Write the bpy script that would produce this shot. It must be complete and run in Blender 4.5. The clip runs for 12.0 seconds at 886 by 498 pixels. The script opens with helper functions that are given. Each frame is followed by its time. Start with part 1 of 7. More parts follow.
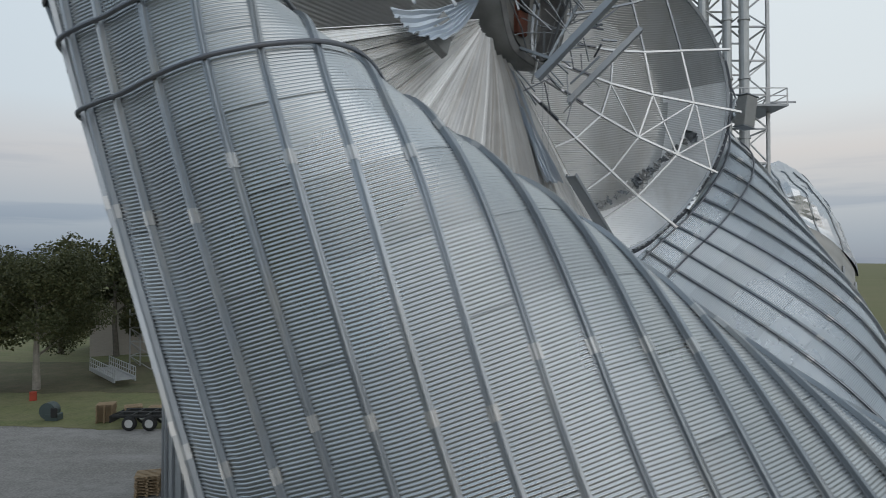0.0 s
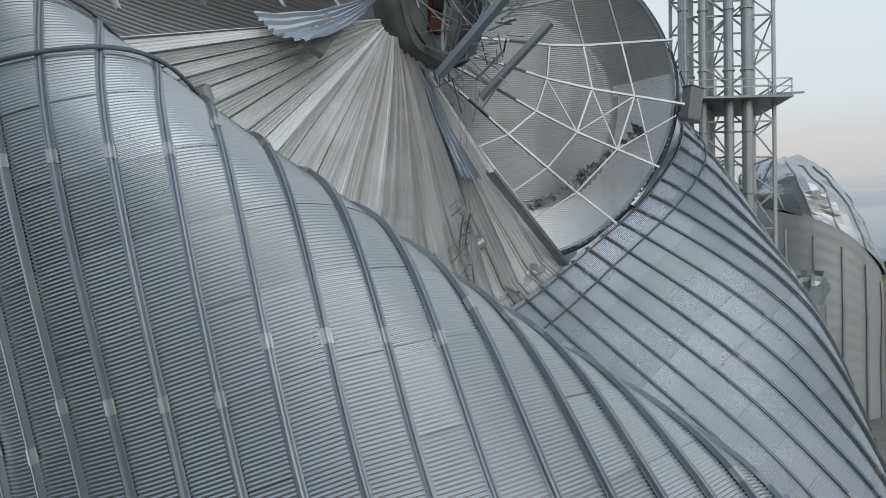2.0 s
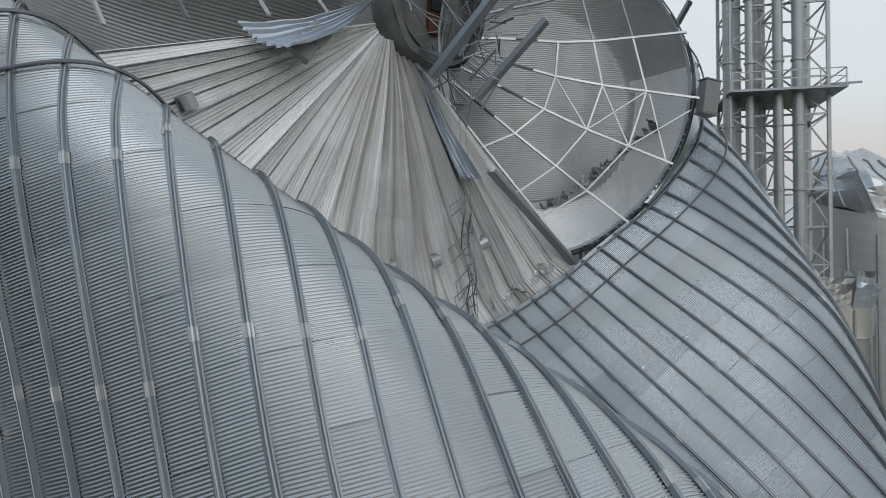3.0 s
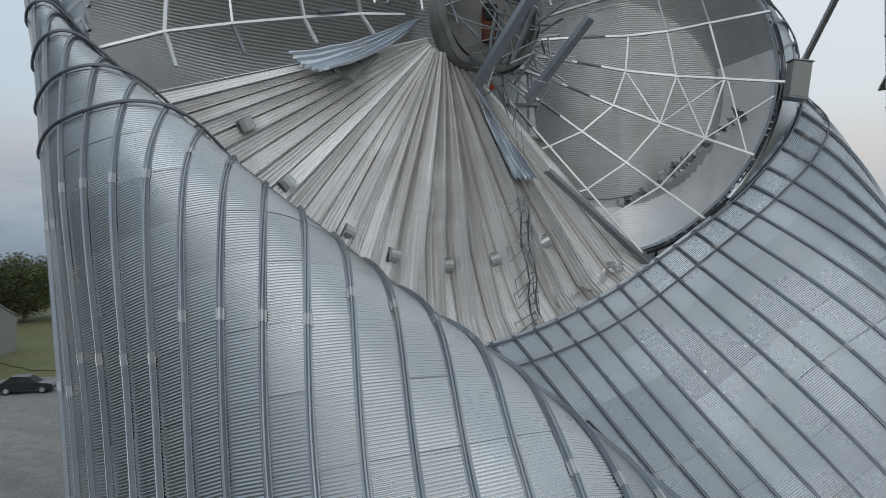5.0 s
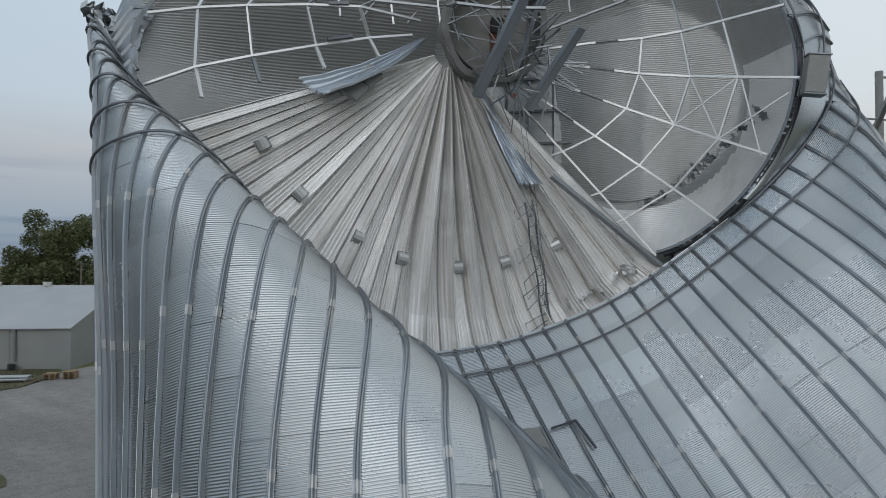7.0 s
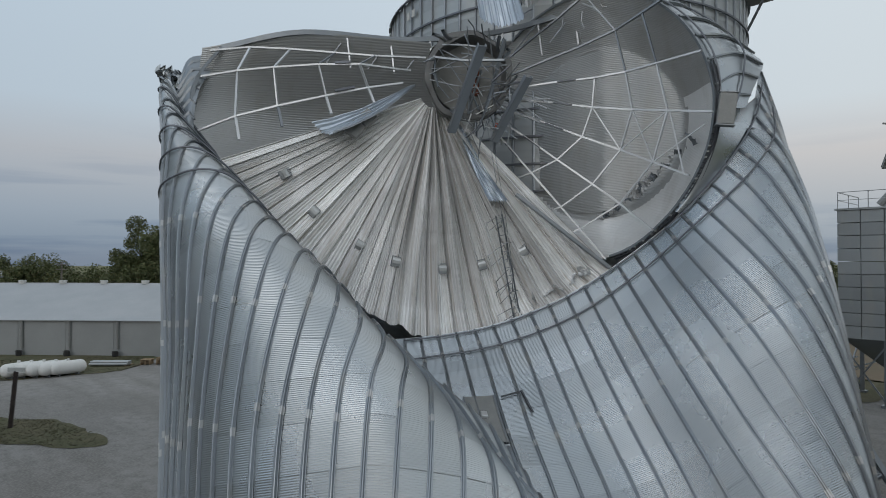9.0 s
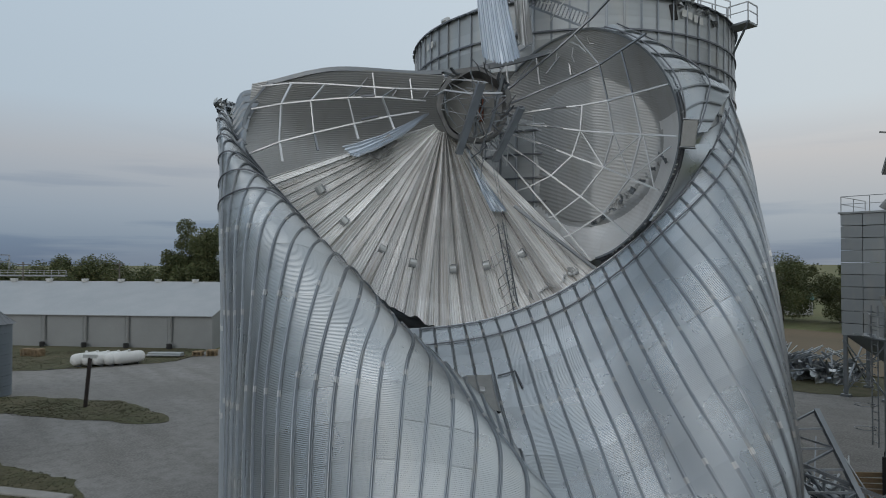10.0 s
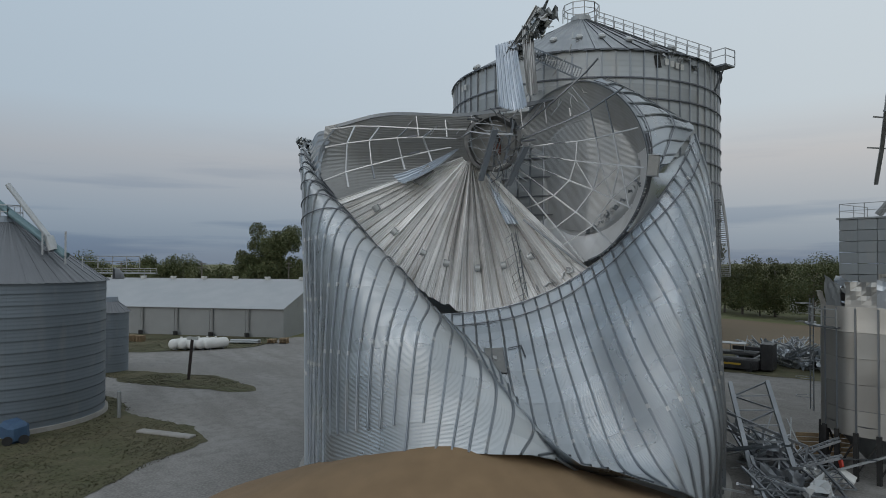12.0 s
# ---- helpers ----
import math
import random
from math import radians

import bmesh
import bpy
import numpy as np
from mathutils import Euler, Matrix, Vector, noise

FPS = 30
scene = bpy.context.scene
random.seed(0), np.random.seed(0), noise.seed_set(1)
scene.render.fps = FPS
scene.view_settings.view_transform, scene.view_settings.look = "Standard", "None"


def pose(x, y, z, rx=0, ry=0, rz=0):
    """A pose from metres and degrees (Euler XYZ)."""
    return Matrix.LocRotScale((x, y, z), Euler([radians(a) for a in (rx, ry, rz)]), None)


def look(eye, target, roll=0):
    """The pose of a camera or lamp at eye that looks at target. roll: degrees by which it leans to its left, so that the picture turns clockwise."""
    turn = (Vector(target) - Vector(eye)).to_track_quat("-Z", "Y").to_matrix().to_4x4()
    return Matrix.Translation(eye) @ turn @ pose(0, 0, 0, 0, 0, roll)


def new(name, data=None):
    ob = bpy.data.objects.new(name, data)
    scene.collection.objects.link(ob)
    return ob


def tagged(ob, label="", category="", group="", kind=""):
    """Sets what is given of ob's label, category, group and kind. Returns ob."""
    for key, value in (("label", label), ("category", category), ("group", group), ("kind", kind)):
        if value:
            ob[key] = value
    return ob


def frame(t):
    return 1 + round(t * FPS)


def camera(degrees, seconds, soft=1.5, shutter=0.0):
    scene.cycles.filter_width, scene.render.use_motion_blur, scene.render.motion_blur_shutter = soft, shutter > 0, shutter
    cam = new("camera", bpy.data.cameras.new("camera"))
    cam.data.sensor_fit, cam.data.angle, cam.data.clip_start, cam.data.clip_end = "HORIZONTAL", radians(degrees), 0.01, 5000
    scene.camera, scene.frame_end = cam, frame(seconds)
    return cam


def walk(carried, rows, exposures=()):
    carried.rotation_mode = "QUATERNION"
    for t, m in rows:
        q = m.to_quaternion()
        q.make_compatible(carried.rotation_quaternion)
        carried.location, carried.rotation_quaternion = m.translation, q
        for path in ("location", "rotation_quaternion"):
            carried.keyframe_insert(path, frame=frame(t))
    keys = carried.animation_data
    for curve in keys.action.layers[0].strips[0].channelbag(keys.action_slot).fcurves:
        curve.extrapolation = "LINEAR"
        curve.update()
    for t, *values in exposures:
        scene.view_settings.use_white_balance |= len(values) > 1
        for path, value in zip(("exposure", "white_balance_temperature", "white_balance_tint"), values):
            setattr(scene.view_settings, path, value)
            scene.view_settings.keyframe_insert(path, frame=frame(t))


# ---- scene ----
cam = camera(69.8, 12.0, soft=0.7, shutter=0.50)
METRES, EYE, TILT, LEAN, TURN = 36.0, 11.8, 1.0, 0.0, 0.0
ROWS = [
    (0.0, 0.0, 0.0, 0.0, 0.0, 0.0, 0.0),
    (0.5, 0.0316, -0.0014, -0.0003, -0.05, -0.01, 0.01),
    (1.0, 0.0629, -0.0018, -0.0014, 0.32, -0.03, 0.05),
    (1.5, 0.0937, -0.0009, -0.0022, 2.5, 0.01, 0.13),
    (2.0, 0.1247, 0.0006, -0.0029, 5.33, 0.02, 0.19),
    (2.5, 0.1554, 0.0031, -0.0033, 8.3, 0.05, 0.24),
    (4.5, 0.2728, 0.0107, -0.0074, 23.6, 0.27, 0.44),
    (5.0, 0.3014, 0.0161, -0.0066, 28.08, 0.27, 0.52),
    (5.5, 0.3296, 0.0226, -0.0063, 31.03, 0.26, 0.5),
    (6.0, 0.3573, 0.0304, -0.0055, 34.16, 0.25, 0.5),
    (6.5, 0.3843, 0.0391, -0.0049, 36.93, 0.32, 0.55),
    (7.0, 0.4125, 0.0464, -0.0037, 39.52, 0.29, 0.59),
    (9.0, 0.5847, 0.0108, -0.0, 46.74, 0.39, 0.68),
    (9.5, 0.6441, -0.0185, 0.0013, 48.51, 0.4, 0.69),
    (10.0, 0.707, -0.0515, 0.003, 50.13, 0.43, 0.68),
    (10.5, 0.7709, -0.0866, 0.004, 51.69, 0.45, 0.67),
    (11.0, 0.8347, -0.122, 0.0058, 53.2, 0.45, 0.67),
    (11.5, 0.8949, -0.1543, 0.0068, 54.47, 0.43, 0.66),
    (12.0, 0.9424, -0.1791, 0.0083, 55.18, 0.43, 0.64),
]
walk(cam, [(t, pose(0, 0, EYE, TILT, LEAN, TURN) @ pose(METRES * x, METRES * y, METRES * z, 90 + pitch, roll, yaw)) for t, x, y, z, yaw, pitch, roll in ROWS], exposures=((0.0, 0.0), (7.0, 0.0), (9.5, -0.12), (12.0, -0.2)))

# ---- world, sun, exposure ----
SUN_ELEVATION, SUN_TURN = radians(12), radians(160)
world = bpy.data.worlds.new("dusk_sky")
scene.world = world
world.use_nodes = True
wn, wl = world.node_tree.nodes, world.node_tree.links
wn.clear()
w_out = wn.new("ShaderNodeOutputWorld")
w_back = wn.new("ShaderNodeBackground")
w_sky = wn.new("ShaderNodeTexSky")
w_sky.sky_type = "NISHITA"
w_sky.sun_disc = False
w_sky.sun_elevation, w_sky.sun_rotation = SUN_ELEVATION, SUN_TURN
w_sky.air_density, w_sky.dust_density, w_sky.ozone_density = 1.0, 2.0, 1.5
w_tc = wn.new("ShaderNodeTexCoord")
w_sep = wn.new("ShaderNodeSeparateXYZ")
wl.new(w_tc.outputs["Generated"], w_sep.inputs[0])
# thin overcast: an even grey-blue veil over the sky, pinkish low down, with long flat cloud streaks
w_veil = wn.new("ShaderNodeValToRGB")
ramp = w_veil.color_ramp
ramp.elements[0].position, ramp.elements[0].color = 0.5, (0.25, 0.30, 0.37, 1)
ramp.elements[1].position, ramp.elements[1].color = 1.0, (0.68, 0.765, 0.84, 1)
for at, col in ((0.515, (0.30, 0.365, 0.44, 1)), (0.535, (0.385, 0.445, 0.51, 1)), (0.575, (0.54, 0.56, 0.585, 1)), (0.61, (0.58, 0.67, 0.74, 1)), (0.72, (0.61, 0.72, 0.81, 1))):
    e = ramp.elements.new(at)
    e.color = col
w_map = wn.new("ShaderNodeMath")
w_map.operation = "MULTIPLY_ADD"
w_map.inputs[1].default_value, w_map.inputs[2].default_value = 0.5, 0.5
wl.new(w_sep.outputs["Z"], w_map.inputs[0])
wl.new(w_map.outputs[0], w_veil.inputs[0])
w_stretch = wn.new("ShaderNodeMapping")
w_stretch.inputs["Scale"].default_value = (1.6, 1.6, 22.0)
wl.new(w_tc.outputs["Generated"], w_stretch.inputs[0])
w_noise = wn.new("ShaderNodeTexNoise")
w_noise.inputs["Scale"].default_value, w_noise.inputs["Detail"].default_value = 1.6, 6.0
wl.new(w_stretch.outputs[0], w_noise.inputs[0])
w_streak = wn.new("ShaderNodeValToRGB")
w_streak.color_ramp.elements[0].position, w_streak.color_ramp.elements[0].color = 0.51, (1, 1, 1, 1)
w_streak.color_ramp.elements[1].position, w_streak.color_ramp.elements[1].color = 0.62, (0.74, 0.79, 0.86, 1)
wl.new(w_noise.outputs["Fac"], w_streak.inputs[0])
w_low = wn.new("ShaderNodeMapRange")
w_low.inputs[1].default_value, w_low.inputs[2].default_value, w_low.inputs[3].default_value, w_low.inputs[4].default_value = 0.03, 0.2, 1.0, 0.0
wl.new(w_sep.outputs["Z"], w_low.inputs[0])
w_mul = wn.new("ShaderNodeMixRGB")
w_mul.blend_type = "MULTIPLY"
wl.new(w_low.outputs[0], w_mul.inputs[0])
wl.new(w_veil.outputs[0], w_mul.inputs[1])
wl.new(w_streak.outputs[0], w_mul.inputs[2])
w_dim = wn.new("ShaderNodeMixRGB")
w_dim.blend_type = "MULTIPLY"
w_dim.inputs[0].default_value = 1.0
w_dim.inputs[2].default_value = (0.06, 0.06, 0.06, 1)
wl.new(w_sky.outputs[0], w_dim.inputs[1])
w_mix = wn.new("ShaderNodeMixRGB")
w_mix.inputs[0].default_value = 0.94
wl.new(w_dim.outputs[0], w_mix.inputs[1])
wl.new(w_mul.outputs[0], w_mix.inputs[2])
# the north-east sky is the brighter side
w_dot = wn.new("ShaderNodeVectorMath")
w_dot.operation = "DOT_PRODUCT"
w_dot.inputs[1].default_value = (0.62, 0.70, 0.2)
wl.new(w_tc.outputs["Generated"], w_dot.inputs[0])
w_gain = wn.new("ShaderNodeMapRange")
for gi, gv in enumerate((-1.0, 1.0, 0.82, 1.19)):
    w_gain.inputs[gi + 1].default_value = gv
wl.new(w_dot.outputs["Value"], w_gain.inputs[0])
# cooler in the west, warmer in the north-east
w_side = wn.new("ShaderNodeMapRange")
wl.new(w_dot.outputs["Value"], w_side.inputs[0])
w_side.inputs[1].default_value, w_side.inputs[2].default_value = -0.6, 0.8
w_tone = wn.new("ShaderNodeMixRGB")
w_tone.inputs[1].default_value, w_tone.inputs[2].default_value = (0.95, 0.99, 1.04, 1), (1.07, 1.0, 0.94, 1)
wl.new(w_side.outputs[0], w_tone.inputs[0])
w_tint = wn.new("ShaderNodeMixRGB")
w_tint.blend_type = "MULTIPLY"
w_tint.inputs[0].default_value = 1.0
wl.new(w_mix.outputs[0], w_tint.inputs[1])
wl.new(w_tone.outputs[0], w_tint.inputs[2])
wl.new(w_tint.outputs[0], w_back.inputs[0])
wl.new(w_gain.outputs[0], w_back.inputs[1])
wl.new(w_back.outputs[0], w_out.inputs[0])
sun = new("sun", bpy.data.lights.new("sun", "SUN"))
sun.data.energy, sun.data.angle, sun.data.color = 0.72, radians(60), (1.0, 0.95, 0.9)
sun.matrix_world = look((28, -66, 17), (0, 10, 0))


# ---- materials ----
def nodes_of(name):
    m = bpy.data.materials.new(name)
    m.use_nodes = True
    n, l = m.node_tree.nodes, m.node_tree.links
    return m, n, l, n["Principled BSDF"]


def noise_node(n, l, scale, detail=4.0, coord="Object", stretch=(1, 1, 1)):
    tc, mp, nz = n.new("ShaderNodeTexCoord"), n.new("ShaderNodeMapping"), n.new("ShaderNodeTexNoise")
    mp.inputs["Scale"].default_value = stretch
    nz.inputs["Scale"].default_value, nz.inputs["Detail"].default_value = scale, detail
    l.new(tc.outputs[coord], mp.inputs[0])
    l.new(mp.outputs[0], nz.inputs[0])
    return nz.outputs["Fac"]


def ramp_node(n, l, fac, *stops):
    r = n.new("ShaderNodeValToRGB")
    e = r.color_ramp.elements
    e[0].position, e[0].color = stops[0][0], (*stops[0][1], 1)
    e[1].position, e[1].color = stops[-1][0], (*stops[-1][1], 1)
    for at, col in stops[1:-1]:
        e.new(at).color = (*col, 1)
    l.new(fac, r.inputs[0])
    return r.outputs[0]


def range_node(n, l, fac, a, b, lo=0.3, hi=0.7):
    r = n.new("ShaderNodeMapRange")
    for i, v in enumerate((lo, hi, a, b)):
        r.inputs[i + 1].default_value = v
    l.new(fac, r.inputs[0])
    return r.outputs[0]


def mix_node(n, l, fac, a, b, blend="MIX"):
    x = n.new("ShaderNodeMixRGB")
    x.blend_type = blend
    for i, v in enumerate((fac, a, b)):
        if isinstance(v, (int, float)):
            x.inputs[i].default_value = v
        elif isinstance(v, tuple):
            x.inputs[i].default_value = (*v, 1)
        else:
            l.new(v, x.inputs[i])
    return x.outputs[0]


def bump_node(n, l, fac, strength, distance=0.02):
    b = n.new("ShaderNodeBump")
    b.inputs["Strength"].default_value, b.inputs["Distance"].default_value = strength, distance
    l.new(fac, b.inputs["Height"])
    return b.outputs[0]


def steel(name, base, rough=0.42, metal=0.9, spread=0.12, stain=(0.55, 0.5, 0.42), stained=0.12):
    """Galvanised sheet: spangle, cloudy weathering and a tint of its own for every sheet."""
    m, n, l, p = nodes_of(name)
    info = n.new("ShaderNodeObjectInfo")
    geo = n.new("ShaderNodeNewGeometry")
    dark = tuple(c * (1 - spread) for c in base)
    lite = tuple(min(1, c * (1 + spread)) for c in base)
    per = ramp_node(n, l, info.outputs["Random"], (0, dark), (1, lite))
    isle = ramp_node(n, l, geo.outputs["Random Per Island"], (0, (0.92, 0.92, 0.92)), (1, (1.0, 1.0, 1.0)))
    big = noise_node(n, l, 0.35, 5.0)
    fine = noise_node(n, l, 34.0, 3.0)
    grime = noise_node(n, l, 1.3, 8.0, stretch=(1, 1, 0.25))
    c = mix_node(n, l, 1.0, per, isle, "MULTIPLY")
    c = mix_node(n, l, range_node(n, l, big, 0.0, 0.35), c, tuple(x * 0.82 for x in base))
    c = mix_node(n, l, range_node(n, l, fine, 0.0, 0.16), c, tuple(x * 1.12 for x in base))
    c = mix_node(n, l, range_node(n, l, grime, 0.0, stained, 0.52, 0.75), c, stain)
    l.new(c, p.inputs["Base Color"])
    p.inputs["Metallic"].default_value = metal
    l.new(range_node(n, l, big, rough - 0.07, rough + 0.09), p.inputs["Roughness"])
    l.new(bump_node(n, l, grime, 0.10, 0.03), p.inputs["Normal"])
    return m


def matte(name, base, second, scale=3.0, rough=0.8, bump=0.2, metal=0.0, fine=30.0, stretch=(1, 1, 1)):
    m, n, l, p = nodes_of(name)
    a = noise_node(n, l, scale, 6.0, stretch=stretch)
    b = noise_node(n, l, fine, 3.0)
    c = mix_node(n, l, range_node(n, l, a, 0.0, 1.0), base, second)
    c = mix_node(n, l, range_node(n, l, b, 0.0, 0.3), c, tuple(x * 0.6 for x in base))
    l.new(c, p.inputs["Base Color"])
    p.inputs["Roughness"].default_value, p.inputs["Metallic"].default_value = rough, metal
    l.new(bump_node(n, l, b, bump, 0.02), p.inputs["Normal"])
    return m


STEEL = steel("galvanised_sheet", (0.465, 0.49, 0.505), 0.30, 0.95)
STEEL_R = steel("galvanised_sheet_dull", (0.40, 0.432, 0.46), 0.28, 0.95, spread=0.14)
STEEL_IN = steel("bin_inside_sheet", (0.46, 0.465, 0.465), 0.38, 0.55, stain=(0.30, 0.27, 0.22), stained=0.3)
# paler copy of the inside sheet, with the sky's brightness put into its colour
BAND = steel("sky_lit_inner_sheet", (0.80, 0.805, 0.81), 0.30, 0.35, stain=(0.42, 0.40, 0.36), stained=0.35)
RIB = steel("stiffener_steel", (0.31, 0.335, 0.36), 0.40, 0.9, stain=(0.46, 0.43, 0.37), stained=0.4)
SPLICE = steel("bright_splice_zinc", (0.50, 0.505, 0.505), 0.4, 0.8, stain=(0.46, 0.43, 0.37), stained=0.25)
RING = steel("ring_steel", (0.16, 0.17, 0.19), 0.5, 0.8)


def roof_metal(name, base, stain):
    """Ribbed roof sheet: long streaks of wear down each panel, dirty patches, bright scuffs."""
    m, n, l, p = nodes_of(name)
    info = n.new("ShaderNodeObjectInfo")
    streak = noise_node(n, l, 1.0, 6.0, "UV", (40.0, 0.8, 1))
    thread = noise_node(n, l, 1.0, 3.0, "UV", (160.0, 1.6, 1))
    patch_of = noise_node(n, l, 0.8, 6.0)
    per = ramp_node(n, l, info.outputs["Random"], (0, tuple(c * 0.74 for c in base)), (1, tuple(min(1, c * 1.18) for c in base)))
    c = mix_node(n, l, range_node(n, l, streak, 0.0, 0.6, 0.53, 0.66), per, stain)
    c = mix_node(n, l, range_node(n, l, thread, 0.0, 0.5, 0.52, 0.68), c, tuple(x * 0.62 for x in base))
    c = mix_node(n, l, range_node(n, l, patch_of, 0.0, 0.45, 0.5, 0.7), c, tuple(min(1, x * 1.2) for x in base))
    l.new(c, p.inputs["Base Color"])
    p.inputs["Metallic"].default_value = 0.12
    l.new(range_node(n, l, streak, 0.20, 0.42), p.inputs["Roughness"])
    l.new(bump_node(n, l, thread, 0.12, 0.02), p.inputs["Normal"])
    return m


ROOF = roof_metal("roof_sheet", (0.86, 0.85, 0.84), (0.44, 0.385, 0.32))
WHITE_STEEL = steel("bright_zinc_bar", (0.66, 0.67, 0.68), 0.4, 0.7)
DARK_STEEL = steel("dull_brace_steel", (0.27, 0.29, 0.31), 0.42, 0.85)
# torn sheet whose blue tint is reflected sky, put into the base colour
BLUE_SHEET = steel("sky_tinted_torn_sheet", (0.55, 0.60, 0.66), 0.35, 0.7)


def ground_material(name, tones, patch_scale, stretch, grit, bump):
    """Earth in three tones: broad patches, drawn-out tracks and grit."""
    m, n, l, p = nodes_of(name)
    a = noise_node(n, l, patch_scale, 7.0)
    t = noise_node(n, l, patch_scale * 3.0, 5.0, stretch=stretch)
    g = noise_node(n, l, grit, 5.0)
    s = noise_node(n, l, grit * 0.18, 6.0)
    c = mix_node(n, l, range_node(n, l, a, 0.0, 1.0, 0.38, 0.62), tones[0], tones[1])
    c = mix_node(n, l, range_node(n, l, t, 0.0, 0.75, 0.45, 0.68), c, tones[2])
    c = mix_node(n, l, range_node(n, l, s, 0.0, 0.55, 0.42, 0.66), c, tuple(x * 0.68 for x in tones[0]))
    c = mix_node(n, l, range_node(n, l, g, 0.0, 0.5, 0.4, 0.7), c, tuple(min(1, x * 1.35) for x in tones[1]))
    l.new(c, p.inputs["Base Color"])
    p.inputs["Roughness"].default_value = 0.95
    l.new(bump_node(n, l, g, bump, 0.05), p.inputs["Normal"])
    return m


GRAVEL = ground_material("gravel", ((0.178, 0.170, 0.160), (0.245, 0.236, 0.224), (0.125, 0.115, 0.103)), 0.07, (0.35, 1.6, 1), 7.0, 0.5)
GRASS = ground_material("grass", ((0.062, 0.068, 0.028), (0.088, 0.078, 0.04), (0.12, 0.098, 0.06)), 0.16, (1, 1, 1), 5.0, 0.8)
LAWN = ground_material("mown_lawn", ((0.105, 0.122, 0.044), (0.14, 0.14, 0.06), (0.165, 0.145, 0.08)), 0.12, (0.4, 1.4, 1), 4.0, 0.8)
GRAIN = matte("corn_heap", (0.25, 0.165, 0.09), (0.205, 0.135, 0.073), 0.8, 0.9, 0.5, fine=45.0)


# ---- building helpers ----
def part(name, mesh, material, parent=None, label=""):
    ob = new(name, mesh)
    if material:
        mesh.materials.append(material)
    if parent:
        ob.parent = parent
    if label:
        ob["label"] = label
    return ob


def from_bm(bm, name, smooth=False):
    me = bpy.data.meshes.new(name)
    bm.to_mesh(me)
    bm.free()
    if smooth:
        me.polygons.foreach_set("use_smooth", [True] * len(me.polygons))
    return me


def grid_mesh(name, P, smooth=True, thick=0.0):
    """A sheet mesh over an (n, m, 3) array of places; thick gives it a back."""
    n, m = P.shape[:2]
    idx = np.arange(n * m).reshape(n, m)
    f = np.stack([idx[:-1, :-1], idx[1:, :-1], idx[1:, 1:], idx[:-1, 1:]], -1).reshape(-1, 4)
    me = bpy.data.meshes.new(name)
    me.from_pydata(P.reshape(-1, 3).tolist(), [], f.tolist())
    me.polygons.foreach_set("use_smooth", [smooth] * len(me.polygons))
    return me


def box_into(bm, m, sx, sy, sz, bevel=0.0):
    g = bmesh.ops.create_cube(bm, size=1.0, matrix=m @ Matrix.Diagonal((sx, sy, sz, 1)))
    if bevel:
        es = list({e for v in g["verts"] for e in v.link_edges})
        bmesh.ops.bevel(bm, geom=es, offset=bevel, segments=1, affect="EDGES", profile=0.5)


def along(a, b):
    """A frame at the middle of a to b with z along it, and the length."""
    a, b = Vector(a), Vector(b)
    d = b - a
    return Matrix.Translation((a + b) / 2) @ d.to_track_quat("Z", "Y").to_matrix().to_4x4(), d.length


def bar_into(bm, a, b, w, h=None, bevel=0.0):
    m, L = along(a, b)
    box_into(bm, m, w, h or w, L, bevel)


def tube_into(bm, a, b, r, sides=8, r2=None):
    m, L = along(a, b)
    bmesh.ops.create_cone(bm, cap_ends=True, segments=sides, radius1=r, radius2=r if r2 is None else r2, depth=L, matrix=m)


def spline(points, n):
    """A Catmull-Rom curve through a few control places."""
    p = np.array(points, float)
    p = np.vstack([2 * p[0] - p[1], p, 2 * p[-1] - p[-2]])
    t = np.linspace(0, len(points) - 1 - 1e-6, n)
    i = t.astype(int)
    f = (t - i)[:, None]
    a, b, c, d = p[i], p[i + 1], p[i + 2], p[i + 3]
    return 0.5 * (2 * b + (c - a) * f + (2 * a - 5 * b + 4 * c - d) * f * f + (3 * b - a - 3 * c + d) * f ** 3)


def sweep(name, path, normals, profile, smooth=False):
    """A profile of (across, out) drawn along a path, out being along the normals."""
    path, normals = np.array(path), np.array(normals)
    tan = np.gradient(path, axis=0)
    tan /= np.linalg.norm(tan, axis=1)[:, None]
    side = np.cross(tan, normals)
    side /= np.linalg.norm(side, axis=1)[:, None] + 1e-9
    pr = np.array(profile)
    P = path[:, None, :] + side[:, None, :] * pr[None, :, :1] + normals[:, None, :] * pr[None, :, 1:]
    return grid_mesh(name, P, smooth)


def empty(name, place, label, category, group="", kind=""):
    ob = new(name)
    ob.location = place
    return tagged(ob, label, category, group, kind)


def place_under(ob, parent):
    """Keeps world-space mesh data where it is under an Empty that stands at its base."""
    ob.parent = parent
    ob.matrix_parent_inverse = Matrix.Translation(parent.location).inverted()
    return ob


def wpart(name, mesh, material, parent, label=""):
    ob = part(name, mesh, material, None, label)
    return place_under(ob, parent)


def unit(v):
    return v / (np.linalg.norm(v, axis=-1, keepdims=True) + 1e-9)

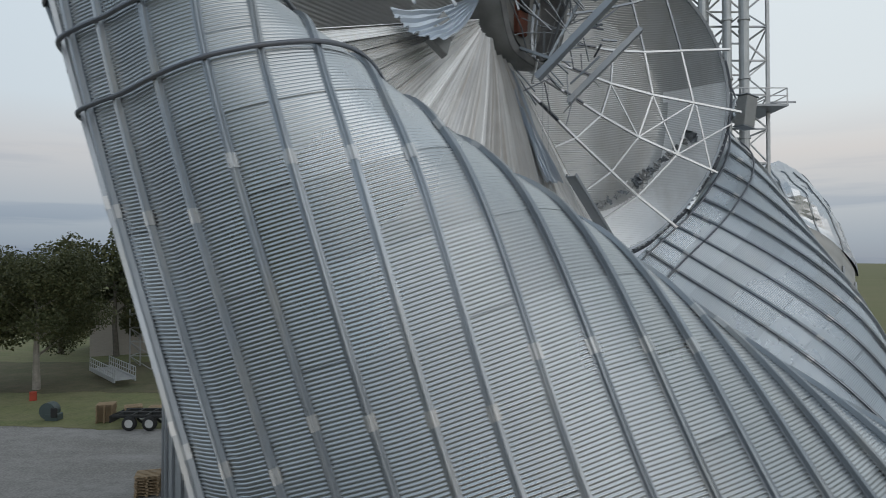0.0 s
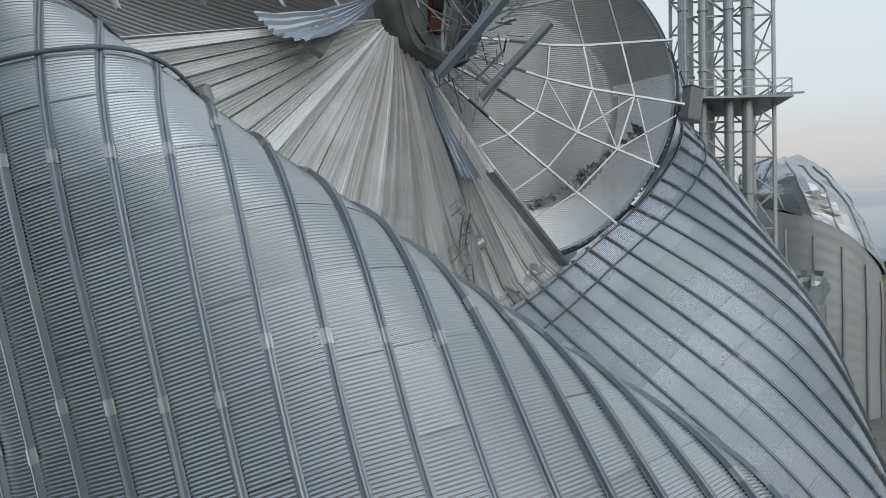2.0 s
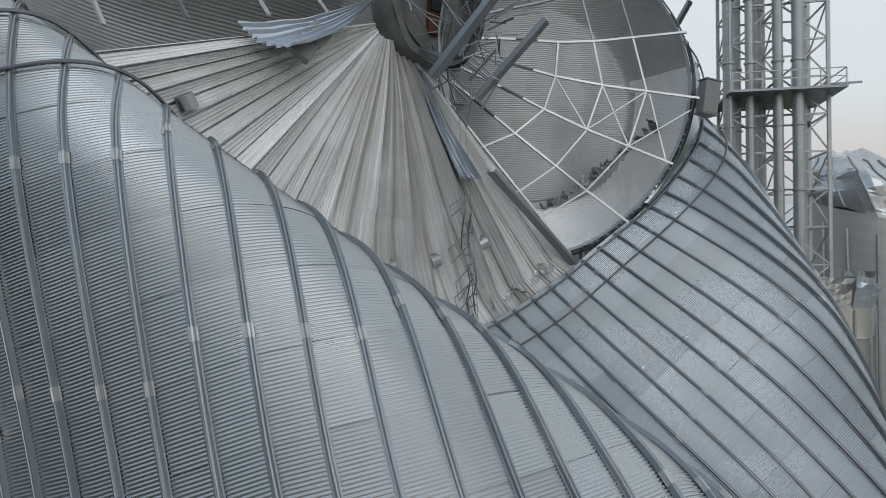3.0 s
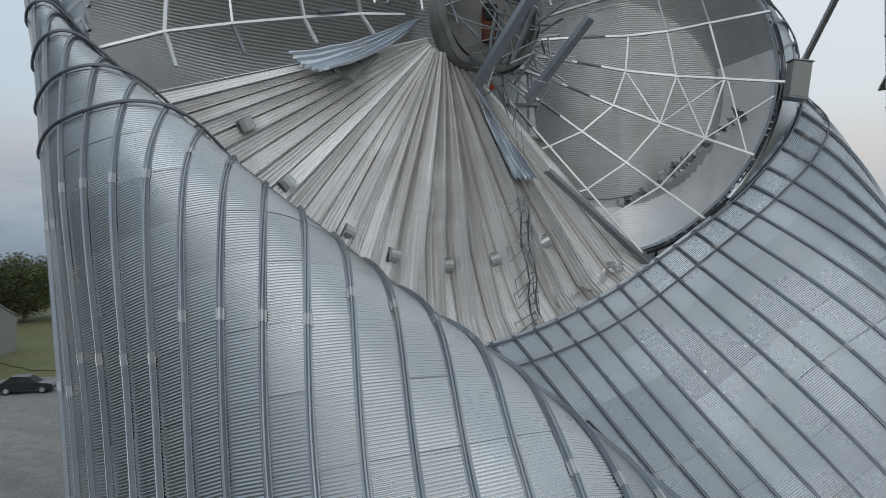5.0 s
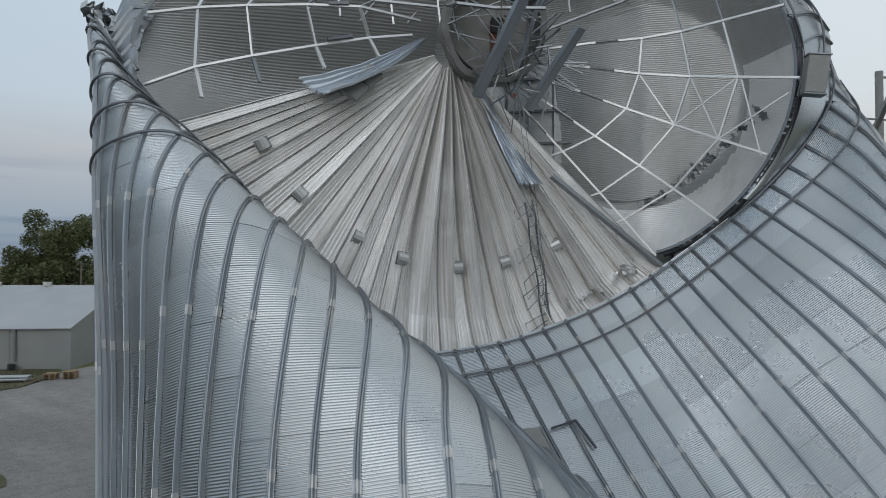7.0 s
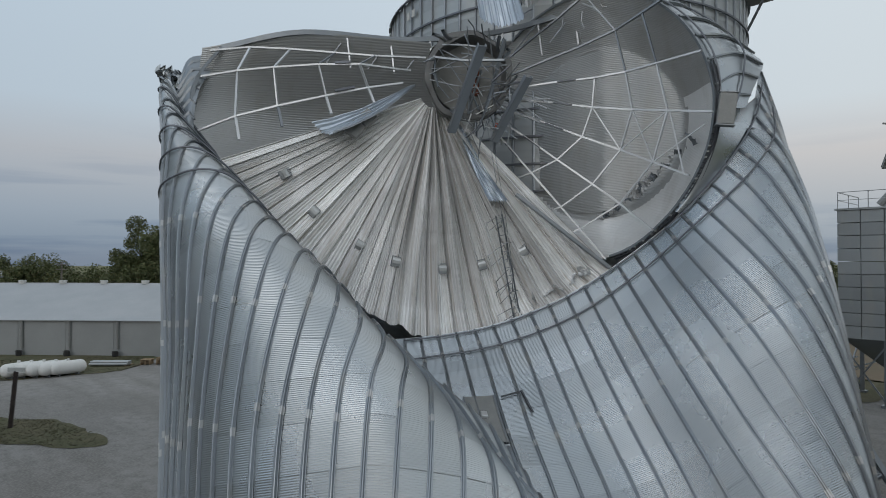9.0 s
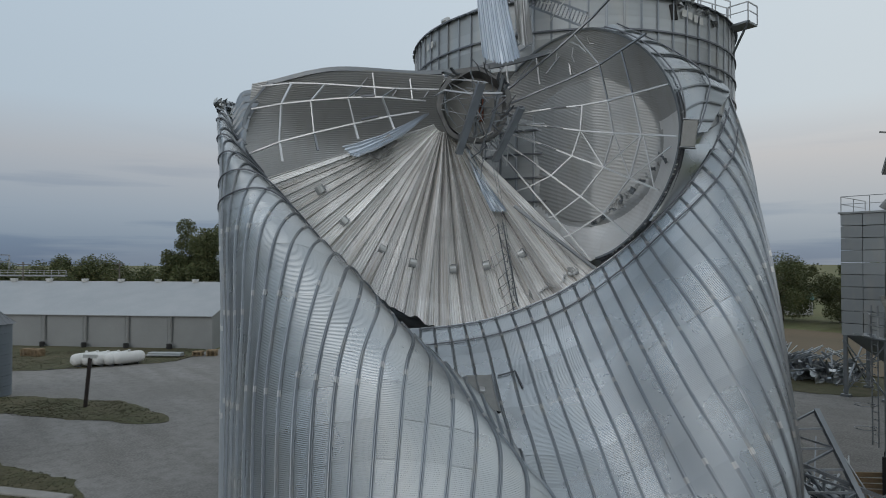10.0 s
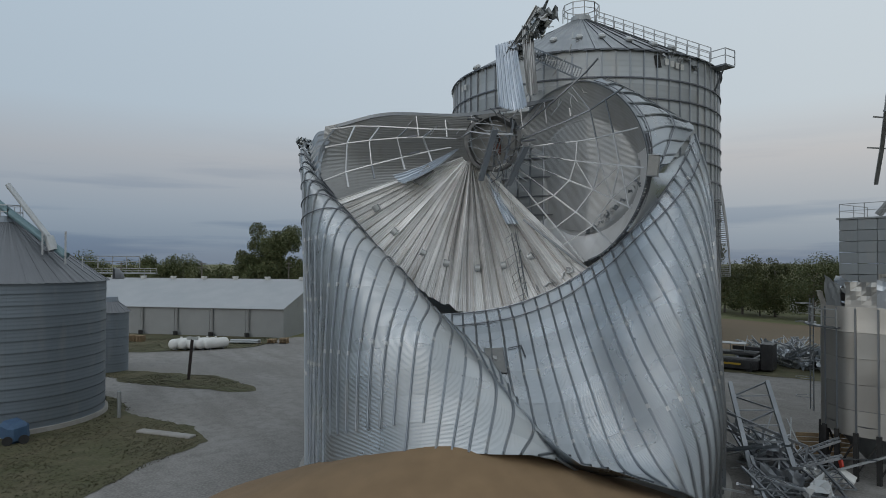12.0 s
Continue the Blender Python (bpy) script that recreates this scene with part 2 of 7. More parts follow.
# ---- ground ----
def ground_sheet():
    # one sheet out to the horizon, finer near the yard
    xs = np.concatenate([np.linspace(-1500, -120, 12), np.linspace(-110, 110, 56), np.linspace(120, 1500, 12)])
    ys = np.concatenate([np.linspace(-1500, -90, 12), np.linspace(-80, 180, 66), np.linspace(190, 2500, 14)])
    P = np.zeros((len(xs), len(ys), 3))
    for i, x in enumerate(xs):
        for j, y in enumerate(ys):
            P[i, j] = (x, y, 0.05 * noise.noise((x * 0.05, y * 0.05, 0)) - 0.06)
    me = grid_mesh("ground", P)
    return tagged(part("ground", me, FIELD), "open farm field of dull green and brown", "ground", kind="structure")


FIELD = matte("field", (0.115, 0.125, 0.042), (0.15, 0.135, 0.06), 0.012, 0.95, 0.4, fine=0.8, stretch=(0.3, 2.5, 1))
ground_sheet()


def lawn(name, outline, z, material, label, category, rough=0.35):
    """A flat patch of yard with an uneven edge, given by a coarse outline."""
    bm = bmesh.new()
    pts = []
    n = len(outline)
    for i in range(n):
        a, b = Vector(outline[i]), Vector(outline[(i + 1) % n])
        steps = max(2, int((b - a).length / 0.6))
        for k in range(steps):
            p = a.lerp(b, k / steps)
            j = noise.noise((p.x * 0.35, p.y * 0.35, 3.0)) * rough * 2.4 + noise.noise((p.x * 1.6, p.y * 1.6, 3.0)) * rough
            pts.append(bm.verts.new((p.x + j, p.y + noise.noise((p.y * 0.3, p.x * 0.3, 9.0)) * rough * 2.4 + noise.noise((p.y * 1.5, p.x * 1.5, 9.0)) * rough, z)))
    bm.faces.new(pts)
    bmesh.ops.triangulate(bm, faces=bm.faces[:])
    me = from_bm(bm, name)
    return tagged(part(name, me, material), label, category, kind="structure")


lawn("yard", [(-95, -60), (60, -60), (62, 60), (40, 74), (8, 66), (-8, 58), (-20, 52), (-40, 45), (-52, 42), (-60, 32), (-56, 8), (-95, 2)], 0.0, GRAVEL, "pale grey gravel yard with wheel tracks", "yard")

# ---- collapsed bin: its form ----
C, R = np.array([4.85, 18.55]), 11.8


LIFT_AT = (-128, -111, -100, -87, -75, -62, -52, -36, -20, 0, 14)
LIFT_UP = (0.25, 0.5, 1.2, 2.2, 2.9, 3.7, 3.9, 3.95, 3.25, 1.7, 0.28)


def foot(deg):
    """The torn foot of the wall: it rises off the ground on the burst side."""
    a = radians(deg)
    return np.array([C[0] + R * math.cos(a), C[1] + R * math.sin(a), np.interp(deg, LIFT_AT, LIFT_UP)])


def glide(keys, values, at):
    """A smooth curve through values at uneven keys."""
    keys, values, at = np.asarray(keys, float), np.asarray(values, float), np.atleast_1d(np.asarray(at, float))
    h = np.diff(keys)
    d = np.diff(values, axis=0) / h[:, None]
    m = np.vstack([d[:1], (d[:-1] * h[1:, None] + d[1:] * h[:-1, None]) / (h[1:] + h[:-1])[:, None], d[-1:]])
    i = np.clip(np.searchsorted(keys, at, side="right") - 1, 0, len(keys) - 2)
    t, w = ((at - keys[i]) / h[i])[:, None], h[i][:, None]
    return values[i] * (2 * t ** 3 - 3 * t ** 2 + 1) + m[i] * w * (t ** 3 - 2 * t ** 2 + t) + values[i + 1] * (3 * t ** 2 - 2 * t ** 3) + m[i + 1] * w * (t ** 3 - t ** 2)


def bent_line(points, n):
    points = np.array(points)
    s = np.concatenate([[0], np.cumsum(np.linalg.norm(np.diff(points, axis=0), axis=1) ** 0.8)])
    return glide(s, points, np.linspace(0, s[-1], n))


# the folded wall on the near side, by the number of its stiffener: low and high places, the ridge, and the run inside it
FOLD_KEYS = (-7, -4, -1, 2, 5, 8, 11, 14, 17, 20)
FOLD_LOW = [(-4.38, 11.34, 8.18), (-3.49, 9.27, 8.43), (-1.22, 8.42, 8.17), (1.06, 8.19, 8.61), (3.64, 8.18, 8.47), (6.16, 8.71, 8.09), (7.73, 10.39, 8.72), (9.54, 11.85, 7.34), (11.95, 12.73, 5.32), (14.32, 14.37, 2.78)]
FOLD_HIGH = [(-7.4, 11.21, 17.85), (-6.21, 10.11, 16.83), (-3.46, 9.15, 14.82), (-0.74, 9.36, 13.94), (1.66, 10.15, 12.84), (4.11, 10.9, 11.11), (6.47, 11.75, 9.52), (7.99, 12.86, 7.87), (9.61, 13.63, 6.2), (10.57, 14.39, 4.4)]
FOLD_RIDGE = [(-8.14, 10.89, 20.1), (-6.49, 10.04, 19.05), (-4.05, 9.73, 16.92), (-1.42, 10.28, 15.06), (0.8, 11.08, 13.29), (2.69, 12.09, 11.58), (4.54, 12.77, 9.87), (6.4, 13.3, 8.5), (8.3, 14.3, 6.9), (9.6, 15.0, 5.0)]
FOLD_IN = [(2.6, 0.31, -4.19), (0.05, 2.56, -3.05), (-1.52, 3.03, -1.26), (-3.05, 2.83, -0.8), (-2.53, 2.57, -1.47), (-1.98, 2.34, -1.23), (-2.24, 2.05, -0.78), (-1.5, 1.8, -0.77), (-1.2, 1.2, -0.8), (-1.2, 1.0, -0.6)]
FOLD_DEG, FOLD_STEP = -101.46, 3.52


def bulge_line(rib, n=240):
    """The folded wall on the near side: up from the foot, over the shoulder and down inside."""
    if rib < -8:
        # round the back of the high shoulder
        turn, line = radians((rib + 8) * FOLD_STEP), bulge_line(-8.0, n)
        d = line[:, :2] - C
        c, q = math.cos(turn), math.sin(turn)
        line[:, :2] = C + np.column_stack([d[:, 0] * c - d[:, 1] * q, d[:, 0] * q + d[:, 1] * c]) * 0.985
        return line
    low, high, ridge, run = (glide(FOLD_KEYS, v, rib)[0] for v in (FOLD_LOW, FOLD_HIGH, FOLD_RIDGE, FOLD_IN))
    line = bent_line([foot(FOLD_DEG + FOLD_STEP * rib), low, high, ridge, ridge + run], n)
    inw = unit(np.array([run[0], run[1], 0.0]))
    drop = line[-1] + (inw * 0.5 - np.array([0, 0, 3.2])) * np.linspace(0, 1, 24)[1:, None] * min(1.0, ridge[2] / 12)
    return np.vstack([line, drop])


# the slack wall on the far side: its eave, its lower wind ring and two places further down each stiffener
SLACK_KEYS = (-8, -4, 0, 4, 8, 12, 16, 20)
SLACK_EAVE = [(-0.9, 16.2, 8.6), (0.7, 18.2, 8.75), (2.7, 20.45, 9.25), (5.08, 22.43, 10.53), (7.36, 23.87, 12.3), (9.65, 24.55, 14.35), (11.11, 25.56, 17.08), (10.7, 28.4, 20.1)]
SLACK_RING = [(0.5, 14.9, 7.2), (2.2, 17.2, 7.5), (3.95, 19.77, 8.28), (6.14, 21.77, 9.58), (8.47, 23.05, 11.42), (10.72, 23.72, 13.61), (12.65, 25.13, 15.42), (11.61, 28.62, 16.88)]
SLACK_MID = [(3.4, 12.8, 6.2), (5.81, 14.57, 6.03), (8.23, 16.97, 5.13), (10.8, 19.02, 5.46), (13.1, 20.09, 7.42), (14.63, 21.78, 9.87), (14.43, 24.44, 11.31), (12.71, 27.51, 12.27)]
SLACK_LOW = [(6.2, 11.6, 5.4), (9.33, 12.6, 5.14), (12.16, 14.81, 2.61), (14.41, 17.39, 2.24), (16.21, 19.57, 3.2), (16.28, 22, 4.86), (14.81, 24.77, 5.74), (12.77, 27.45, 6.23)]
SLACK_DEG, SLACK_STEP = -23.8, 3.71


def ramp_line(rib, n=240):
    """The wall on the far side: from the eave down to the foot, a long slack slope."""
    deg = SLACK_DEG + SLACK_STEP * rib
    a = foot(deg)
    if deg < -26:
        # these run in under the fold
        f = (-26 - deg) / 26.0
        a = foot(-26) * (1 - f) + np.array([5.4, 12.9, 6.9]) * f
    return bent_line([glide(SLACK_KEYS, v, rib)[0] for v in (SLACK_EAVE, SLACK_RING, SLACK_MID, SLACK_LOW)] + [a], n)


def even(line, step, start=0.0, stop=None):
    """Places at equal steps along a line, with the distance run."""
    seg = np.linalg.norm(np.diff(line, axis=0), axis=1)
    s = np.concatenate([[0], np.cumsum(seg)])
    q = np.arange(start, s[-1] if stop is None else min(stop, s[-1]), step)
    return np.stack([np.interp(q, s, line[:, i]) for i in range(3)], 1), q


PITCH, WAVE = 0.060, 0.0108
SHEET_H = 1.27


def wall_of_sheets(owner, line_of, first, last, out_sign, material, per_sheet=3, columns=6, deep=WAVE, top=0):
    """Corrugated sheets, each an object, with stiffeners over them. line_of(rib) gives a line across the waves."""
    ribs = last - first + 1
    degs = np.linspace(first, last, (ribs - 1) * columns + 1)
    lines, run = [], []
    for d in degs:
        ln, q = even(line_of(d), PITCH / 4)
        lines.append(ln)
    N = max(len(x) for x in lines)
    G = np.zeros((len(degs), N, 3))
    for i, ln in enumerate(lines):
        m = min(len(ln), N)
        G[i, :m] = ln[:m]
        if m < N:
            step = ln[-1] - ln[-2]
            G[i, m:] = ln[-1] + step * np.arange(1, N - m + 1)[:, None] * 0.02
    du, dv = np.gradient(G, axis=0), np.gradient(G, axis=1)
    nor = unit(np.cross(du, dv)) * out_sign
    wave = np.sin(np.arange(N) * (math.pi / 2) + 0.4) * deep
    S = G + nor * wave[None, :, None]
    valid = np.array([min(len(x), N) for x in lines])
    rows = int(round(SHEET_H / (PITCH / 4)))
    for c in range(0, ribs - 1, per_sheet):
        for r0 in range(0, N - 2, rows):
            off = per_sheet // 2 if (r0 // rows) % 2 else 0
            a, b = max(0, c - off) * columns, min(ribs - 1, c - off + per_sheet) * columns
            if c - off + per_sheet <= 0 or a >= b or valid[a:b + 1].max() <= r0 + 4:
                continue
            r1 = min(r0 + rows + 3, N)
            lay = 0.004 * ((r0 // rows + c // per_sheet) % 3)
            P = S[a:b + 1, max(r0, top):r1] + nor[a:b + 1, max(r0, top):r1] * lay
            wpart("wall_sheet", grid_mesh("wall_sheet", P), material, owner)
    return G, nor, valid, columns


HAT = [(-0.074, 0.012), (-0.046, 0.016), (-0.040, 0.092), (-0.014, 0.098), (0.0, 0.080), (0.014, 0.098), (0.040, 0.092), (0.046, 0.016), (0.074, 0.012)]


SLEEVE = [(x * 1.18, y + 0.008) for x, y in HAT]


def stiffeners(owner, G, nor, valid, columns, lo=0, stop_row=None, plates=(330, 940, 3)):
    for k in range((G.shape[0] - 1) // columns + 1):
        i = k * columns
        n = valid[i]
        a = lo if stop_row is None else max(lo, stop_row(k))
        if n - a < 12:
            continue
        sel = np.unique(np.concatenate([np.arange(a, n, 6), [n - 1]]))
        wpart("stiffener", sweep("stiffener", G[i, sel], nor[i, sel], HAT), RIB, owner)
        for r in range(plates[0] + (k * 37) % 50, min(n - 24, plates[1]), int(SHEET_H / (PITCH / 4)) * plates[2]):
            band = np.arange(max(r, a), max(r, a) + 16, 3)
            wpart("splice_plate", sweep("splice_plate", G[i, band], nor[i, band], SLEEVE), SPLICE, owner)


def ring_bar(owner, G, nor, row, i0, i1, r=0.035, name="wind_ring"):
    pts = G[i0:i1, row] + nor[i0:i1, row] * 0.12
    prof = [(math.cos(a) * r, math.sin(a) * r) for a in np.linspace(0, 2 * math.pi, 7)]
    wpart(name, sweep(name, pts, nor[i0:i1, row], prof, True), RING, owner)


FOLD_FIRST = -9
bin_near = empty("grain_bin", (C[0], C[1], 0.0), "collapsed corrugated steel grain bin with caved-in roof", "grain bin")
GL, NL, VL, COL = wall_of_sheets(bin_near, bulge_line, FOLD_FIRST, 20, 1, STEEL)
stiffeners(bin_near, GL, NL, VL, COL, stop_row=lambda k: 84 if k + FOLD_FIRST in (4, 5, 6, 7, 8, 9, 10, 12) else 0)
GR, NR, VR, COL = wall_of_sheets(bin_near, ramp_line, -8, 20, -1, STEEL_R, deep=0.0115, top=17)
stiffeners(bin_near, GR, NR, VR, COL, lo=22, plates=(60, 1000, 4))
for row in (33, 107):
    ring_bar(bin_near, GR, NR, row, 18, GR.shape[0] - 4)
# wind rings round the high shoulder, each at one height up the wall
for run, last in ((14.9, 15), (16.15, 12), (17.42, 10), (18.7, 9), (19.9, 8)):
    ring_bar(bin_near, GL, NL, int(run / (PITCH / 4)), 0, last * COL, 0.04)

# ---- roof fan ----
APEX = np.array([1.3, 18.4, 18.85])
FAN = spline([(-3.5, 10.8, 15.7), (-3.2, 11.8, 14.3), (-2.4, 13.2, 12.3), (-1.1, 15.2, 10.5), (0.0, 16.9, 9.65), (1.13, 19.05, 9.25), (2.66, 20.9, 9.42), (4.5, 22.4, 10.25), (6.45, 23.4, 11.7)], 400)


def fan_place(u, t):
    """A place on the smooth fan: u round the eave, t from the peak out."""
    e = FAN[int(min(399, max(0, u * 399)))]
    return APEX + (e - APEX) * t


def fan_normal(u, t):
    a, b, c = fan_place(u - 0.01, t), fan_place(u + 0.01, t), fan_place(u, t + 0.02)
    n = unit(np.cross(b - a, c - fan_place(u, t)))
    return n if n @ np.array([0.7, -0.6, 0.3]) > 0 else -n


def roof_fan(owner, panels=34, across=18, deep=64):
    n = panels * across + 1
    k = np.linspace(0, 399, n)
    edge = np.stack([np.interp(k, np.arange(400), FAN[:, i]) for i in range(3)], 1)
    u, t = np.linspace(0, 1, n), np.linspace(0.06, 1.0, deep)
    d = edge - APEX
    P = APEX[None, None, :] + d[:, None, :] * t[None, :, None]
    nor = unit(np.cross(np.gradient(P, axis=0), np.gradient(P, axis=1)))
    if nor[n // 2, deep // 2] @ np.array([0.7, -0.6, 0.3]) < 0:
        nor = -nor
    x = (np.arange(n) % across) / across
    rib = np.where(x < 0.08, 0.075, 0.0) - np.where((x > 0.08) & (x < 0.18), 0.12, 0.0) + np.where((x * 9).astype(int) % 2 == 1, 0.018, 0.0)
    # every seam stands at its own height, so that the panels tilt against one another; the middle is pleated
    rnd = random.Random(8)
    mid = lambda a: math.exp(-((a - 0.68) / 0.26) ** 2)
    seams = np.array([(1 if k % 2 else -1) * rnd.uniform(0.3, 1.0) * (0.11 + 0.62 * mid(k / panels)) + 0.5 * noise.noise((k * 0.22, 0.3, 5)) * (0.4 + mid(k / panels)) for k in range(panels + 1)])
    fold = np.interp(u * panels, np.arange(panels + 1), seams)
    half = np.interp(u * panels * 2, np.arange(panels * 2 + 1), [rnd.uniform(-1, 1) * (0.03 + 0.24 * mid(k / panels / 2)) for k in range(panels * 2 + 1)])
    gather = np.exp(-((u - 0.62) / 0.11) ** 2)
    H = np.zeros((n, deep))
    pleat = (np.abs(((u * panels * 2.5) % 1) - 0.5) - 0.25) * 0.28
    for j, q in enumerate(t):
        swell = math.sin(math.pi * min(1, q * 0.88)) ** 0.9
        H[:, j] = rib * min(1.0, q * 1.6) + (fold + half * max(0.0, 1 - q)) * swell + gather * pleat * max(0.0, 1 - abs(q - 0.36) / 0.26)
        if q < 0.60:
            H[:, j] += gather * 0.05
        # the sheet sags inwards and flares out again towards the eave
        H[:, j] -= 0.42 * np.exp(-((u - 0.62) / 0.3) ** 2) * math.sin(math.pi * q ** 1.5)
    crumple = np.array([[noise.noise((a * 30.0, b * 7.0, 2.0)) for b in t] for a in u])
    H += crumple * (0.05 + 0.09 * np.clip((u - 0.6) * 3, 0, 1)[:, None]) * (np.clip((t - 0.78) * 4, 0, 1)[None, :] * 0.8 + 0.15)
    P = P + nor * H[:, :, None]
    lip = np.array([noise.noise((a * 40.0, 1.0, 1.0)) for a in u]) * 0.22
    over = np.clip((u - 0.42) * 6, 0, 1)
    lip = lip + 0.85 * over
    # the outer end of every panel laps over the top of the slack wall
    for row, part_of in ((-1, 1.0), (-2, 0.66), (-3, 0.33)):
        P[:, row] += unit(d) * (lip * part_of)[:, None] + np.array([0.28, -0.20, 0.16]) * (over * part_of)[:, None]
    for i in range(panels):
        me = grid_mesh("roof_panel", P[i * across:(i + 1) * across + 1], False)
        uv = me.uv_layers.new(name="along")
        k = np.empty(len(me.loops), int)
        me.loops.foreach_get("vertex_index", k)
        uv.data.foreach_set("uv", np.column_stack([(i + (k // deep) / across) / 8.0, t[k % deep] * 2.0]).ravel())
        wpart("roof_panel", me, ROOF, owner)


roof_fan(bin_near)


# wall that hangs from the eave, behind the near edge of the fan
us = np.linspace(0.10, 0.60, 60)
hang = np.zeros((60, 120, 3))
for i, q in enumerate(us):
    e = fan_place(q, 0.9) - fan_normal(q, 0.9) * 1.0
    for j in range(120):
        f = j / 119
        hang[i, j] = e + np.array([-0.5 * f, 0.7 * f, -0.5 - 5.0 * f])
hang_n = unit(np.cross(np.gradient(hang, axis=0), np.gradient(hang, axis=1)))
wpart("hanging_wall", grid_mesh("hanging_wall", hang + hang_n * (0.003 * np.sin(np.arange(120) * math.pi / 2 + 0.4))[None, :, None]), STEEL_R, bin_near, "folded wall sheet under the roof edge")


VENT_STEEL = steel("vent_steel", (0.50, 0.51, 0.51), 0.38, 0.6)


def roof_vent(owner, u, t):
    """A small hooded vent, its mouth down the slope."""
    o = Vector(fan_place(u, t) + fan_normal(u, t) * (0.12 - 0.32 * math.exp(-((u - 0.62) / 0.3) ** 2)))
    z = Vector(fan_normal(u, t))
    y = Vector(unit(fan_place(u, t + 0.1) - fan_place(u, t)))
    x = y.cross(z).normalized()
    m = Matrix((x, y, z)).transposed().to_4x4()
    m.translation = o
    bm = bmesh.new()
    pts = [(-0.2, 0.0), (-0.2, 0.10), (-0.15, 0.18), (-0.05, 0.23), (0.07, 0.23), (0.16, 0.18), (0.2, 0.13)]
    for s in (-0.17, 0.17):
        for a, b in pts:
            bm.verts.new(m @ Vector((s, a, b)))
    bm.verts.ensure_lookup_table()
    k = len(pts)
    for i in range(k - 1):
        bm.faces.new((bm.verts[i], bm.verts[i + 1], bm.verts[k + i + 1], bm.verts[k + i]))
    bm.faces.new([bm.verts[i] for i in range(k)] + [])
    bm.faces.new([bm.verts[k + i] for i in reversed(range(k))])
    vent = wpart("roof_vent", from_bm(bm, "roof_vent"), VENT_STEEL, owner, "small hooded sheet-metal roof vent")
    bm = bmesh.new()
    box_into(bm, m @ Matrix.Translation((0, 0, -0.04)), 0.38, 0.46, 0.04, 0.01)
    box_into(bm, m @ Matrix.Translation((0, 0.1, 0.06)), 0.3, 0.04, 0.12)
    wpart("vent_base", from_bm(bm, "vent_base"), DARK_STEEL, vent)
    return vent


for u, t in ((0.13, 0.765), (0.25, 0.77), (0.378, 0.765), (0.50, 0.77), (0.635, 0.77), (0.75, 0.765), (0.87, 0.765)):
    v = roof_vent(bin_near, u, t)
    for ch in v.children:
        ch.matrix_parent_inverse = Matrix.Identity(4)


# ---- inside of the bin seen through the bare rafters ----
DISH, DISH_R = np.array([5.2, 23.5, 17.35]), 5.85


def rim_scale(a):
    """The rim is drawn in on its lower side."""
    return np.interp(math.degrees(a), (-180, -120, -90, -67, -50, -34, -20, -8, 7, 25, 45, 62, 77, 95, 180), (1.0, 0.97, 0.95, 0.93, 0.905, 0.905, 0.92, 0.94, 0.965, 0.98, 0.995, 1.01, 1.03, 1.01, 1.0))


def dish_rim(a):
    """The rim of the open side; a is the turn in its own plane."""
    k = DISH_R * rim_scale(a)
    return np.array([DISH[0] + k * math.cos(a), DISH[1] + 0.5 * math.cos(a) - 0.2 * math.sin(a), DISH[2] + k * math.sin(a)])


